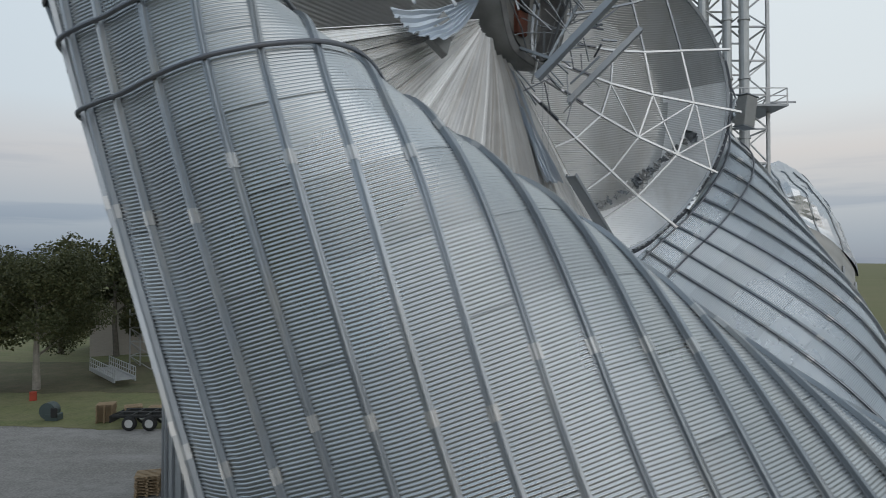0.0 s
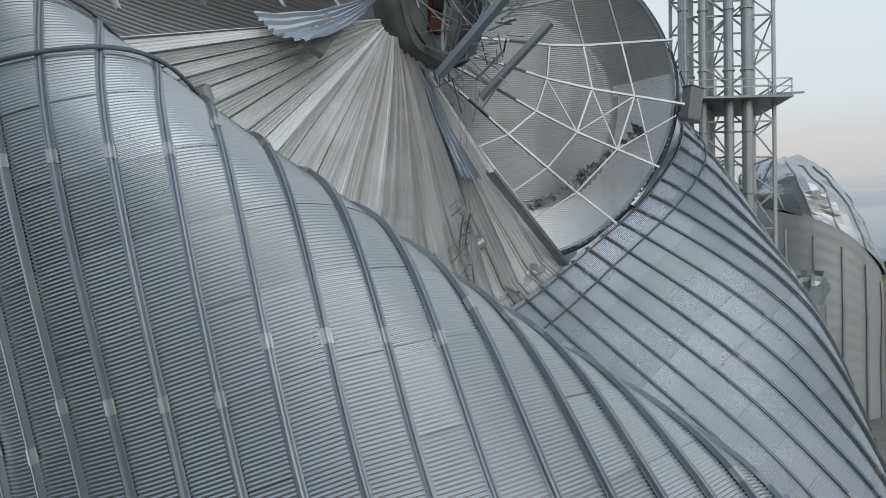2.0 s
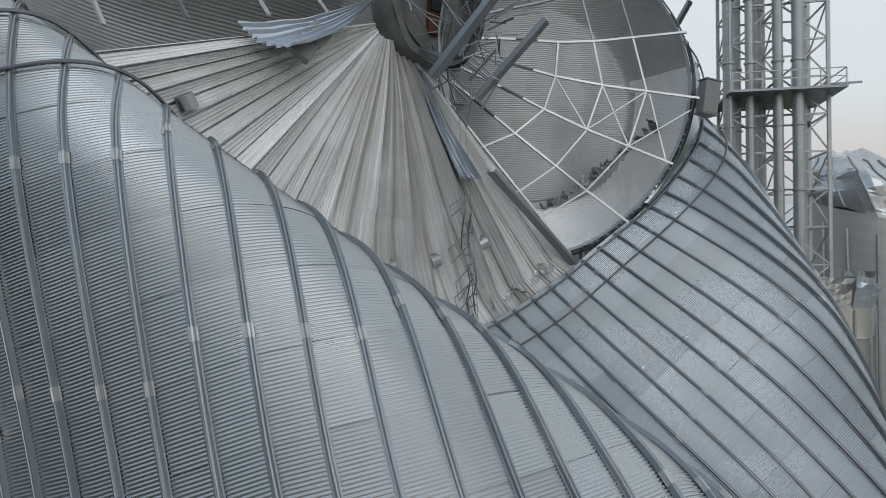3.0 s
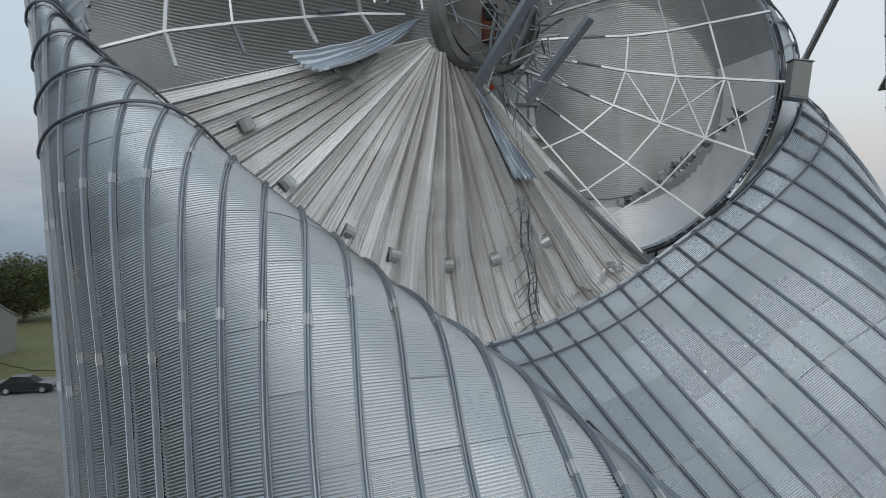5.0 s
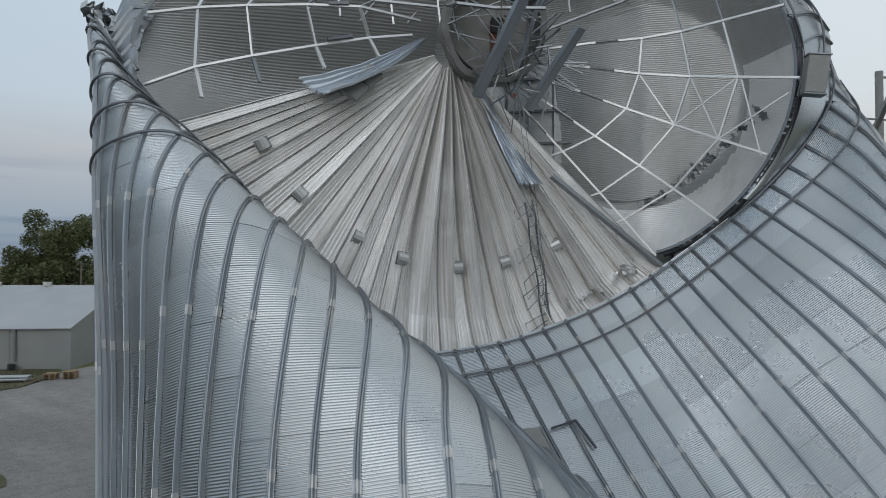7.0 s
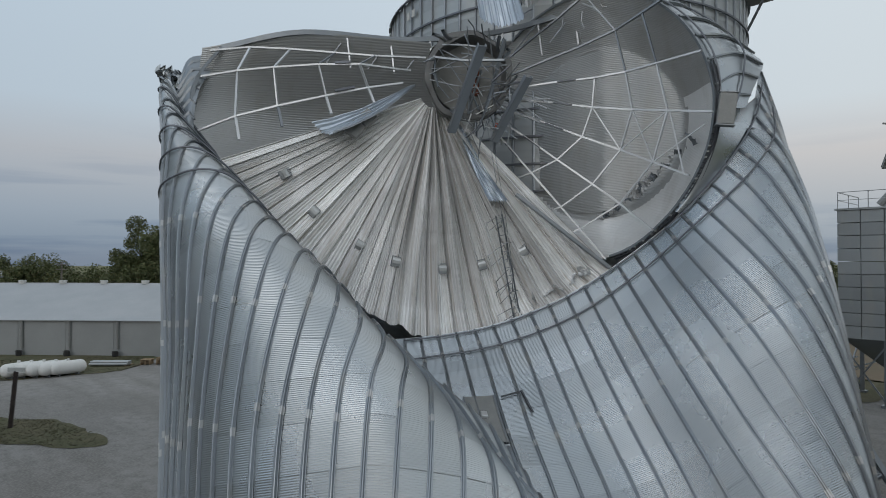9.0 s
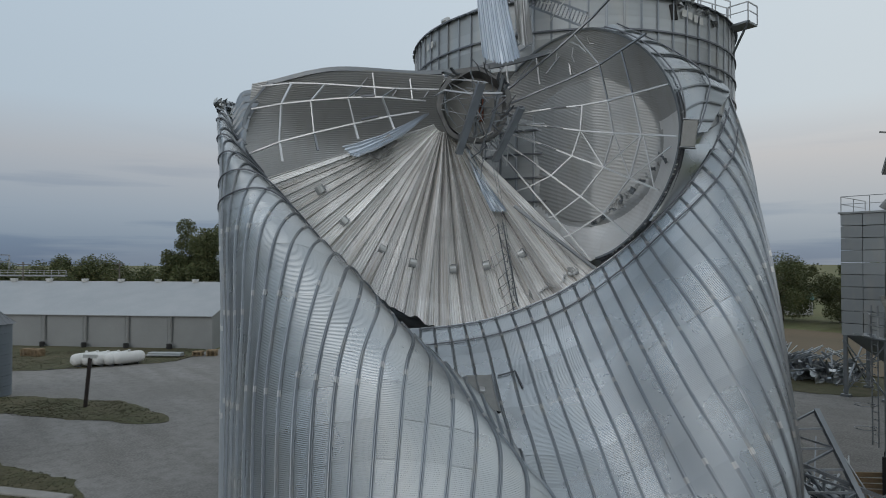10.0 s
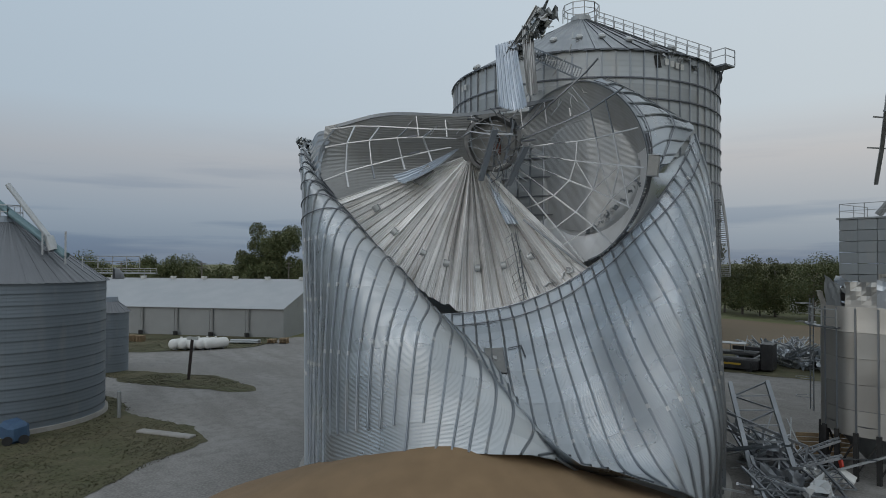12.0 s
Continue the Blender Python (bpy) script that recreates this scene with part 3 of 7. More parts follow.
def inside_dish(owner):
    """Corrugated wall inside the open side: a sloping band in from the rim, then the upright back."""
    zs = np.arange(-DISH_R, DISH_R + 0.001, 0.0185)
    cols = 70
    for name, c0, c1 in (("inner_wall", 0, 24), ("inner_wall", 24, 47), ("inner_wall", 47, 70)):
        P = np.zeros((c1 - c0 + 1, len(zs), 3))
        for j, z in enumerate(zs):
            half = math.sqrt(max(0.0004, DISH_R ** 2 - z * z))
            for i in range(c0, c1 + 1):
                x = -half + 2 * half * i / cols
                rho = math.hypot(x, z) / DISH_R
                t = min(1.0, (1 - rho) / 0.36)
                dep = (0.85 + 1.1 * min(1.0, max(0.0, (x - 0.5) / 3.5))) * t + 0.35 * max(0.0, 0.64 - rho) + (0.10 * noise.noise((x * 0.5, z * 0.5, 4.0)) + 0.05 * math.sin(x * 1.1 + z * 0.4)) * (1.0 if rho < 0.62 else 0.15) * t
                base = 0.5 * x / DISH_R - 0.2 * z / DISH_R
                k = rim_scale(math.atan2(z, x))
                P[i - c0, j] = (DISH[0] + x * k, DISH[1] + base + dep + 0.008 * math.sin(j * math.pi / 2 + 0.4), DISH[2] + z * k)
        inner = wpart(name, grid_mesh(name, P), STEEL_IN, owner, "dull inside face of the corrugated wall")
        # the ring that bends out to the rim: sky brightness painted on its lower part
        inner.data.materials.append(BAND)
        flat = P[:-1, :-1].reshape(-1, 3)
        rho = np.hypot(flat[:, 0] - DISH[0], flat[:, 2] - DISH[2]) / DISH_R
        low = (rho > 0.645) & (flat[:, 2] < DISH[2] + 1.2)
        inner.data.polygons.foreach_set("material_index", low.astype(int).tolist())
    # bolted rim angle
    turns = np.linspace(-1.35, 2.2, 130)
    ring = np.array([dish_rim(a) for a in turns])
    face = unit(np.array([[math.cos(a), -0.3, math.sin(a)] for a in turns]))
    wpart("eave_angle", sweep("eave_angle", ring, face, [(-0.07, -0.05), (0.07, -0.05), (0.07, 0.05), (-0.07, 0.05), (-0.07, -0.05)]), DARK_STEEL, owner)
    # added dark strip that stands in for the shaded gap outside the rim
    turns = np.linspace(-1.32, 0.35, 60)
    ring = np.array([dish_rim(a) + np.array([0.16 * math.cos(a), 0.05, 0.16 * math.sin(a)]) for a in turns])
    face = unit(np.array([[math.cos(a), -0.6, math.sin(a)] for a in turns]))
    wpart("rim_channel", sweep("rim_channel", ring, face, [(-0.07, 0.03), (-0.07, -0.05), (0.07, -0.05), (0.07, 0.03)]), RING, owner, "added dark strip for the shaded gap round the rim")
    for a in np.linspace(-1.25, -0.1, 30):
        bm = bmesh.new()
        p = dish_rim(a)
        o = np.array([math.cos(a), -0.4, math.sin(a)])
        bar_into(bm, p + o * 0.01, p + o * 0.09 + np.array([0, -0.03, 0]), 0.09, 0.06)
        wpart("eave_bracket", from_bm(bm, "eave_bracket"), WHITE_STEEL if random.random() < 0.5 else RING, owner)


inside_dish(bin_near)
ROOT = np.array([0.8, 20.6, 19.25])


def web_place(slope, x):
    """A place on a rafter that leaves the peak with that fall in the x-z plane."""
    f = (x - ROOT[0]) / 8.5
    y = 20.4 + 3.1 * min(1.0, f * 1.35) ** 0.7
    return np.array([x, y - 0.15, ROOT[2] + slope * (x - ROOT[0])])


def beam(owner, name, pts, w, h, material, label=""):
    if len(pts) > 2:
        pts = np.array([np.array(p, float) for p in pts])
        t = unit(np.gradient(pts, axis=0))
        up = np.where(np.abs(t[:, 2:]) > 0.9, np.array([[1.0, 0, 0]]), np.array([[0, 0, 1.0]]))
        nor = unit(np.cross(t, up))
        me = sweep(name, pts, nor, [(-h / 2, -w / 2), (h / 2, -w / 2), (h / 2, w / 2), (-h / 2, w / 2), (-h / 2, -w / 2)])
        return wpart(name, me, material, owner, label)
    bm = bmesh.new()
    bar_into(bm, pts[0], pts[1], w, h)
    return wpart(name, from_bm(bm, name), material, owner, label)


RAFTERS = [(-0.195, 4.4, 6.1, 7.75, 9.25, 11.0), (-0.455, 4.1, 5.7, 7.2, 8.63, 10.1), (-0.80, 3.2, 4.7, 6.1, 7.17, 8.6), (-1.27, 2.5, 3.65, 4.85, 5.6, 6.6), (0.035, 4.6, 6.2, 7.45, 8.8, 10.6), (0.33, 4.3, 5.5, 7.0, 8.2, 9.5), (0.75, 3.9, 4.7, 5.8, 6.7, 7.6)]
WEB = [[web_place(r[0] + (0.02 if i == 0 else 0), x) for i, x in enumerate(r[1:])] for r in RAFTERS]
for k, row in enumerate(WEB):
    start = ROOT + (row[0] - ROOT) * 0.45
    mat = WHITE_STEEL if k < 5 else DARK_STEEL
    beam(bin_near, "rafter", [start, *row], 0.13, 0.07, mat, "bare zinc-coated roof rafter")
    if k < 5:
        a, b = row[0], row[1]
        beam(bin_near, "splice_plate", [a + (b - a) * 0.1 + np.array([0, -0.06, 0]), a + (b - a) * 0.55 + np.array([0, -0.06, 0])], 0.15, 0.05, RING)
order = (6, 5, 4, 0, 1, 2, 3)
for ring in (1, 2, 3):
    for a, b in zip(order[:-1], order[1:]):
        if (ring, a) in ((3, 6), (1, 6), (1, 5)):
            continue
        beam(bin_near, "purlin", [WEB[a][ring], WEB[b][ring]], 0.09, 0.06, WHITE_STEEL if a in (4, 0, 1, 2) else DARK_STEEL)
for ring, dx in ((1, -0.9), (2, -0.8), (3, -0.5)):
    p = WEB[3][ring]
    beam(bin_near, "purlin", [p, p + np.array([dx, -0.3, -0.25])], 0.09, 0.06, WHITE_STEEL)
for a, b in ((WEB[0][2], WEB[1][3]), (WEB[0][3], WEB[1][2]), (WEB[0][3] + np.array([0.1, 0, -0.1]), WEB[1][4] - np.array([0.2, 0, 0])), (WEB[1][3], WEB[0][4] - np.array([0.3, 0, 0.4])), (WEB[0][1], WEB[1][2])):
    beam(bin_near, "brace_rod", [a, b], 0.045, 0.045, WHITE_STEEL)

# crumpled seam along the foot of the upright back
rnd = random.Random(4)
SEAMS = []
for i in range(16):
    f = i / 15
    p = np.array([5.6 + 4.0 * f, 24.35 + 0.2 * f, 13.75 + 2.9 * f ** 1.3])
    SEAMS.append((p, rnd.uniform(0.25, 0.55)))


def patch(left, mid, right, n=70, m=260, wave=0.0, offset=0.0):
    """A sheet spanned by three upright lines of three places each."""
    L, M, Q = (spline(x, m) for x in (left, mid, right))
    P = np.zeros((n, m, 3))
    for j in range(m):
        P[:, j] = spline([L[j], M[j], Q[j]], n)
    nor = unit(np.cross(np.gradient(P, axis=0), np.gradient(P, axis=1)))
    return P + nor * (wave * np.sin(np.arange(m) * math.pi / 2 + 0.3)[None, :, None] + offset)


P = patch([(-5.0, 10.7, 15.0), (-6.5, 11.4, 18.4), (-6.2, 11.6, 21.1)], [(-5.0, 15.8, 14.8), (-5.2, 16.2, 18.4), (-3.4, 14.9, 21.8)], [(-1.6, 20.9, 14.8), (-1.6, 21.0, 18.4), (-0.2, 19.6, 21.7)], wave=0.010)
wpart("inner_wall", grid_mesh("inner_wall", P), STEEL_IN, bin_near, "dark inside face of the corrugated wall")
P = patch([(-1.0, 20.4, 14.8), (-1.4, 20.9, 18.4), (-1.4, 19.6, 21.8)], [(-0.6, 22.8, 14.8), (-0.6, 23.2, 18.4), (0.6, 22.4, 22.2)], [(0.2, 26.5, 14.0), (0.2, 26.8, 18.4), (2.2, 25.4, 22.7)], wave=0.010)
wpart("inner_wall", grid_mesh("inner_wall", P), STEEL_IN, bin_near, "dark inside face of the corrugated wall")
top_rail = spline([(-5.6, 12.2, 21.1), (-3.4, 14.9, 21.85), (-1.0, 18.8, 21.85), (1.6, 22.0, 22.3), (5.0, 24.0, 22.95)], 40)
beam(bin_near, "eave_angle", top_rail, 0.14, 0.22, DARK_STEEL)
for i in range(14, 39, 4):
    a = top_rail[i]
    beam(bin_near, "brace_rod", [a, a + np.array([-0.9, -0.6, -1.3])], 0.05, 0.05, DARK_STEEL)
    beam(bin_near, "purlin", [a, a + np.array([0.15, 0.1, -1.5])], 0.10, 0.07, WHITE_STEEL)

# left-hand bare rafters
LEFT = [[(-4.97, 10.97, 17.2), (-3.56, 11.9, 17.7), (-2.45, 13.2, 18.15), (-1.2, 14.7, 18.6), (-0.2, 16.1, 19.0), (0.5, 17.4, 19.3)],
        [(-4.6, 10.9, 19.35), (-3.6, 12.0, 19.6), (-2.6, 13.1, 19.75), (-1.3, 14.4, 19.85), (-0.1, 15.6, 19.85), (0.5, 17.8, 19.9)],
        [(-5.3, 11.6, 20.75), (-4.3, 12.9, 20.95), (-3.2, 14.2, 20.9), (-1.9, 15.6, 20.75), (-0.7, 16.8, 20.6), (0.6, 18.6, 20.6)]]
for row in LEFT:
    beam(bin_near, "rafter", [np.array(p) for p in row], 0.13, 0.07, WHITE_STEEL, "bare zinc-coated roof rafter")
for k in range(1, 5):
    a, b, c = (np.array(LEFT[i][k]) for i in range(3))
    beam(bin_near, "purlin", [a, b], 0.11, 0.06, WHITE_STEEL)
    beam(bin_near, "purlin", [b, c], 0.10, 0.06, WHITE_STEEL if k < 3 else DARK_STEEL)
    low = a + np.array([0.55, -0.1, -1.15 + 0.1 * k])
    beam(bin_near, "purlin", [a, low], 0.11, 0.06, WHITE_STEEL if k != 2 else DARK_STEEL)
beam(bin_near, "splice_plate", [np.array((-0.85, 14.9, 18.78)), np.array((-0.45, 15.6, 18.98))], 0.15, 0.09, RING)
beam(bin_near, "splice_plate", [np.array((-0.75, 14.85, 19.9)), np.array((-0.3, 15.3, 19.92))], 0.15, 0.09, RING)

# wall edge and crumpled corner at the high tip
edge = spline([(-4.1, 10.3, 15.3), (-5.4, 10.8, 17.5), (-5.9, 11.2, 19.5), (-5.6, 12.2, 21.1)], 24)
beam(bin_near, "eave_angle", edge, 0.16, 0.12, DARK_STEEL)
tip_in = patch([(-7.2, 11.0, 19.9), (-6.2, 10.6, 18.2), (-4.4, 10.2, 16.4)], [(-6.9, 11.4, 20.8), (-5.9, 11.0, 18.9), (-4.4, 10.2, 16.2)], [(-6.4, 12.6, 21.0), (-5.7, 11.2, 18.8), (-4.2, 10.4, 15.4)], 14, 60, 0.006)
wpart("folded_edge", grid_mesh("folded_edge", tip_in), RIB, bin_near, "folded upper edge of the wall")
for k in range(7):
    f = 0.08 + k * 0.12
    j = int(f * 59)
    beam(bin_near, "stiffener", [tip_in[0, j], tip_in[7, j], tip_in[13, j]], 0.12, 0.12, DARK_STEEL)


def crumple_sheet(name, place, size, seed, material, owner=None, n=14, amp=0.35, label=""):
    """A crushed scrap of sheet: a folded, kinked piece of metal."""
    rnd = random.Random(seed)
    a, b = Vector((rnd.uniform(-1, 1), rnd.uniform(-1, 1), rnd.uniform(-0.6, 0.6))).normalized(), Vector((rnd.uniform(-1, 1), rnd.uniform(-1, 1), rnd.uniform(-1, 1))).normalized()
    b = (b - a * a.dot(b)).normalized()
    c = a.cross(b)
    P = np.zeros((n, n, 3))
    for i in range(n):
        for j in range(n):
            u, v = i / (n - 1) - 0.5, j / (n - 1) - 0.5
            w = noise.noise((u * 5 + seed, v * 5, seed * 1.7)) * amp + abs(((u * 3 + seed) % 1) - 0.5) * amp * 0.8
            P[i, j] = Vector(place) + (a * u + b * v + c * w) * size
    me = grid_mesh(name, P, False)
    return wpart(name, me, material, owner, label) if owner else part(name, me, material, None, label)


for k in range(6):
    crumple_sheet("torn_scrap", (-8.1 + 0.17 * k, 10.8 + 0.12 * k, 20.1 - 0.42 * k + 0.3 * (k % 2)), 0.8, k, (STEEL, DARK_STEEL, RIB)[k % 3], bin_near, 9, 0.5, "torn scrap of wall sheet")
for k, (p, size) in enumerate(SEAMS):
    crumple_sheet("torn_seam", tuple(p), size, 400 + k, (STEEL_IN, DARK_STEEL)[k % 2], bin_near, 8, 0.35, "torn and crumpled wall seam")
# right-hand flap of wall that folds back from the rim to the far tip
rim_line = [dish_rim(a) for a in np.linspace(1.25, -0.12, 9)]
out_line = spline([(7.6, 24.6, 22.9), (9.0, 26.2, 21.8), (10.3, 27.6, 20.8), (11.0, 28.1, 20.1), (11.4, 26.4, 18.9), (11.5, 25.0, 17.6)], 9)
n, m = 9, 120
G = np.zeros((n, m, 3))
for i in range(n):
    a, b = rim_line[i], out_line[i]
    mid = (a + b) / 2 + np.array([0.15, -0.25, 0.25])
    G[i] = spline([a, mid, b], m)
fine = np.zeros((60, m, 3))
for j in range(m):
    fine[:, j] = spline(G[:, j], 60)
nor = unit(np.cross(np.gradient(fine, axis=0), np.gradient(fine, axis=1)))
if nor[30, 60] @ np.array([0.8, -0.5, 0.2]) < 0:
    nor = -nor
wpart("wall_flap", grid_mesh("wall_flap", fine + nor * (0.008 * np.sin(np.arange(60) * math.pi / 2))[:, None, None]), STEEL_R, bin_near, "folded flap of wall sheet")
for i in (6, 14, 22, 30, 38, 46, 54):
    wpart("stiffener", sweep("stiffener", fine[i, ::6], nor[i, ::6], HAT), RIB, bin_near)
for j in (12, 70):
    prof = [(math.cos(a) * 0.035, math.sin(a) * 0.035) for a in np.linspace(0, 2 * math.pi, 7)]
    wpart("wind_ring", sweep("wind_ring", fine[:, j] + nor[:, j] * 0.1, nor[:, j], prof, True), RING, bin_near)

turns = np.linspace(-0.08, -0.75, 40)
marks = np.linspace(16.6, 11.0, 40)
strip = np.zeros((40, 60, 3))
for i in range(40):
    a, b = dish_rim(turns[i]), ramp_line(marks[i])[8]
    strip[i] = a + (b - a) * np.linspace(0, 1, 60)[:, None] + np.array([0.05, -0.1, 0.05]) * np.sin(np.linspace(0, math.pi, 60))[:, None]
wpart("wall_flap", grid_mesh("wall_flap", strip), STEEL_R, bin_near, "folded flap of wall sheet")
# gusset of wall between the flap's lower edge and the top of the slack wall
gusset = np.zeros((40, 20, 3))
for i, j in enumerate(np.linspace(0, m - 1, 40).astype(int)):
    top, low = fine[-1, j], ramp_line(16.6 + 3.2 * i / 39)[12]
    gusset[i] = top + (low - top) * np.linspace(0, 1, 20)[:, None]
wpart("wall_flap", grid_mesh("wall_flap", gusset), STEEL_R, bin_near, "folded flap of wall sheet")

# sheet-metal box at the rim
BOXGREY = matte("weathered_grey_paint", (0.26, 0.265, 0.26), (0.32, 0.32, 0.31), 2.5, 0.6, metal=0.3)
bm = bmesh.new()
m4 = Matrix.Translation((11.35, 23.7, 17.35)) @ Euler((0.05, 0.12, 0.5)).to_matrix().to_4x4()
box_into(bm, m4, 0.6, 0.45, 1.15, 0.03)
cabinet = wpart("metal_box", from_bm(bm, "metal_box"), BOXGREY, bin_near, "dented grey sheet-metal box on the rim")
for dz in (-0.66, 0.66):
    bm = bmesh.new()
    box_into(bm, m4 @ Matrix.Translation((0, 0, dz * 0.9)), 0.66, 0.5, 0.05, 0.01)
    wpart("flange", from_bm(bm, "flange"), DARK_STEEL, cabinet)


# ---- peak drum with its tangle of braces ----
HUB = np.array([2.32, 19.42, 19.5])
AXIS = unit(np.array([0.74, -0.66, -0.06]))


def drum_frame():
    z = Vector(AXIS)
    x = Vector((0, 0, 1)).cross(z).normalized()
    y = z.cross(x)
    m = Matrix((x, y, z)).transposed().to_4x4()
    m.translation = Vector(HUB)
    return m


DRUM = drum_frame()


def drum_ring(name, r0, r1, z0, z1, material, label="", wobble=0.05, seg=56):
    """A bent sheet ring in the drum's own frame."""
    P = np.zeros((seg + 1, 6, 3))
    for i in range(seg + 1):
        a = 2 * math.pi * i / seg
        for j in range(6):
            f = j / 5
            r = r0 + (r1 - r0) * f + wobble * noise.noise((math.cos(a) * 1.7, math.sin(a) * 1.7, f * 1.5 + r0))
            P[i, j] = DRUM @ Vector((r * math.cos(a), r * math.sin(a), z0 + (z1 - z0) * f))
    return wpart(name, grid_mesh(name, P), material, bin_near, label)


DRUM_GREY = matte("soiled_grey_drum", (0.30, 0.30, 0.29), (0.18, 0.18, 0.17), 1.3, 0.6, 0.4, metal=0.3)
DRUM_DARK = matte("dark_drum_rim", (0.13, 0.13, 0.13), (0.20, 0.20, 0.195), 2.0, 0.6, 0.4, metal=0.3)
drum_ring("peak_drum", 1.6, 1.8, -0.9, 0.6, DRUM_GREY, "dented sheet-metal drum at the roof peak", 0.18)
drum_ring("drum_lip", 1.8, 1.6, 0.6, 0.66, DRUM_DARK, wobble=0.2)
drum_ring("drum_throat", 1.6, 1.45, 0.66, -0.1, DRUM_DARK, wobble=0.15)
drum_ring("drum_bottom", 1.46, 0.03, -0.1, -0.16, DRUM_GREY, wobble=0.05)
bm = bmesh.new()
box_into(bm, DRUM @ Matrix.Translation((0.25, -0.1, -0.2)), 0.5, 1.2, 0.5, 0.04)
RUST = matte("rust_red_paint", (0.20, 0.055, 0.03), (0.11, 0.05, 0.035), 3.0, 0.7)
wpart("spreader_plate", from_bm(bm, "spreader_plate"), RUST, bin_near, "rust-red spreader plate in the peak drum")
bm = bmesh.new()
box_into(bm, DRUM @ Matrix.Translation((0.2, 0.25, 0.08)), 0.42, 0.5, 0.1)
BLACK = matte("black_gap", (0.02, 0.02, 0.02), (0.03, 0.03, 0.03), 2.0)
wpart("drum_hatch", from_bm(bm, "drum_hatch"), BLACK, bin_near)
rnd = random.Random(11)
for k in range(42):
    a, b = rnd.uniform(0, 6.28), rnd.uniform(0, 6.28)
    p = DRUM @ Vector((1.6 * math.cos(a), 1.6 * math.sin(a), rnd.uniform(0.4, 1.1)))
    rr = rnd.uniform(0.2, 1.9)
    q = DRUM @ Vector((rr * math.cos(b), rr * math.sin(b), rnd.uniform(0.3, 2.1)))
    if k % 3 == 0:
        q = p + (DRUM.to_3x3() @ Vector((0.5 * math.cos(a + 1), 0.5 * math.sin(a + 1), 1.0))).normalized() * rnd.uniform(0.5, 1.3)
    w = rnd.choice((0.035, 0.05, 0.08, 0.13))
    beam(bin_near, "bent_brace", [np.array(p), (np.array(p) + np.array(q)) / 2 + rnd.uniform(-0.12, 0.12), np.array(q)], w, w * 0.6, rnd.choice((DARK_STEEL, DARK_STEEL, DARK_STEEL, RIB)))


def channel(owner, a, b, w=0.3, h=0.18, material=None):
    """A rolled channel: web and two flanges."""
    bm = bmesh.new()
    mm, L = along(a, b)
    box_into(bm, mm, w, 0.03, L, 0.008)
    for s in (-1, 1):
        box_into(bm, mm @ Matrix.Translation((s * (w / 2 + 0.004), h / 2, 0)), 0.03, h, L)
    return wpart("channel_beam", from_bm(bm, "channel_beam"), material or DARK_STEEL, owner, "bent grey steel channel beam")


channel(bin_near, (2.75, 18.1, 16.95), (5.4, 17.1, 19.6))
channel(bin_near, (3.9, 19.4, 16.6), (6.0, 19.0, 18.7), 0.3, 0.16)
rnd = random.Random(21)
for k in range(26):
    p = np.array([3.4 + rnd.uniform(-0.7, 1.6), 18.9 + rnd.uniform(-0.7, 0.9), 17.6 + rnd.uniform(-0.9, 1.2)])
    q = p + np.array([rnd.uniform(-0.9, 0.9), rnd.uniform(-0.6, 0.6), rnd.uniform(-1.1, 1.1)])
    w = rnd.choice((0.03, 0.05, 0.07))
    beam(bin_near, "bent_brace", [p, q], w, w * 0.7, rnd.choice((DARK_STEEL, STEEL_IN, RING)))
for k in range(10):
    a = ROOT + np.array([1.2, 0.2, -0.2]) + np.array([rnd.uniform(-0.3, 0.3), rnd.uniform(-0.3, 0.3), rnd.uniform(-1.0, 1.0)])
    b = WEB[k % 4][0] + np.array([rnd.uniform(-0.6, 0.3), -0.2, rnd.uniform(-0.3, 0.3)])
    beam(bin_near, "bent_brace", [a, b], 0.05, 0.04, rnd.choice((DARK_STEEL, RIB)))
ORANGE = matte("orange_mark", (0.75, 0.10, 0.03), (0.6, 0.08, 0.03), 4.0, 0.6)
for p in ((-2.95, 19.6, 20.1), (1.35, 22.3, 18.1)):
    bm = bmesh.new()
    box_into(bm, Matrix.Translation(p) @ Euler((0.2, 0.1, 0.8)).to_matrix().to_4x4(), 0.2, 0.05, 0.2, 0.01)
    wpart("orange_tag", from_bm(bm, "orange_tag"), ORANGE, bin_near, "small bright orange tag")


def fluted_strip(name, a, b, side0, side1, flutes, material, owner, depth=0.07, twist=0.0, label="torn corrugated roof sheet", n=26, sag=0.2):
    """A torn ribbed sheet from a to b, its width given at both ends."""
    a, b, s0, s1 = (np.array(x, float) for x in (a, b, side0, side1))
    m = flutes * 6 + 1
    P = np.zeros((n, m, 3))
    for i in range(n):
        f = i / (n - 1)
        c = a * (1 - f) + b * f + np.array([0, 0, -sag * math.sin(math.pi * f)])
        s = s0 * (1 - f) + s1 * f
        nn = unit(np.cross(b - a, s))
        for j in range(m):
            g = j / (m - 1) - 0.5
            w = (1 if (j % 6) in (0, 1) else 0) * depth + 0.08 * noise.noise((f * 4, g * 5, a[0]))
            P[i, j] = c + s * g + nn * (w + twist * g * g * 4 * f)
    P[-1] += unit(b - a) * (np.sin(np.arange(m) * 1.9) * 0.06)[:, None]
    return wpart(name, grid_mesh(name, P, False), material, owner, label)


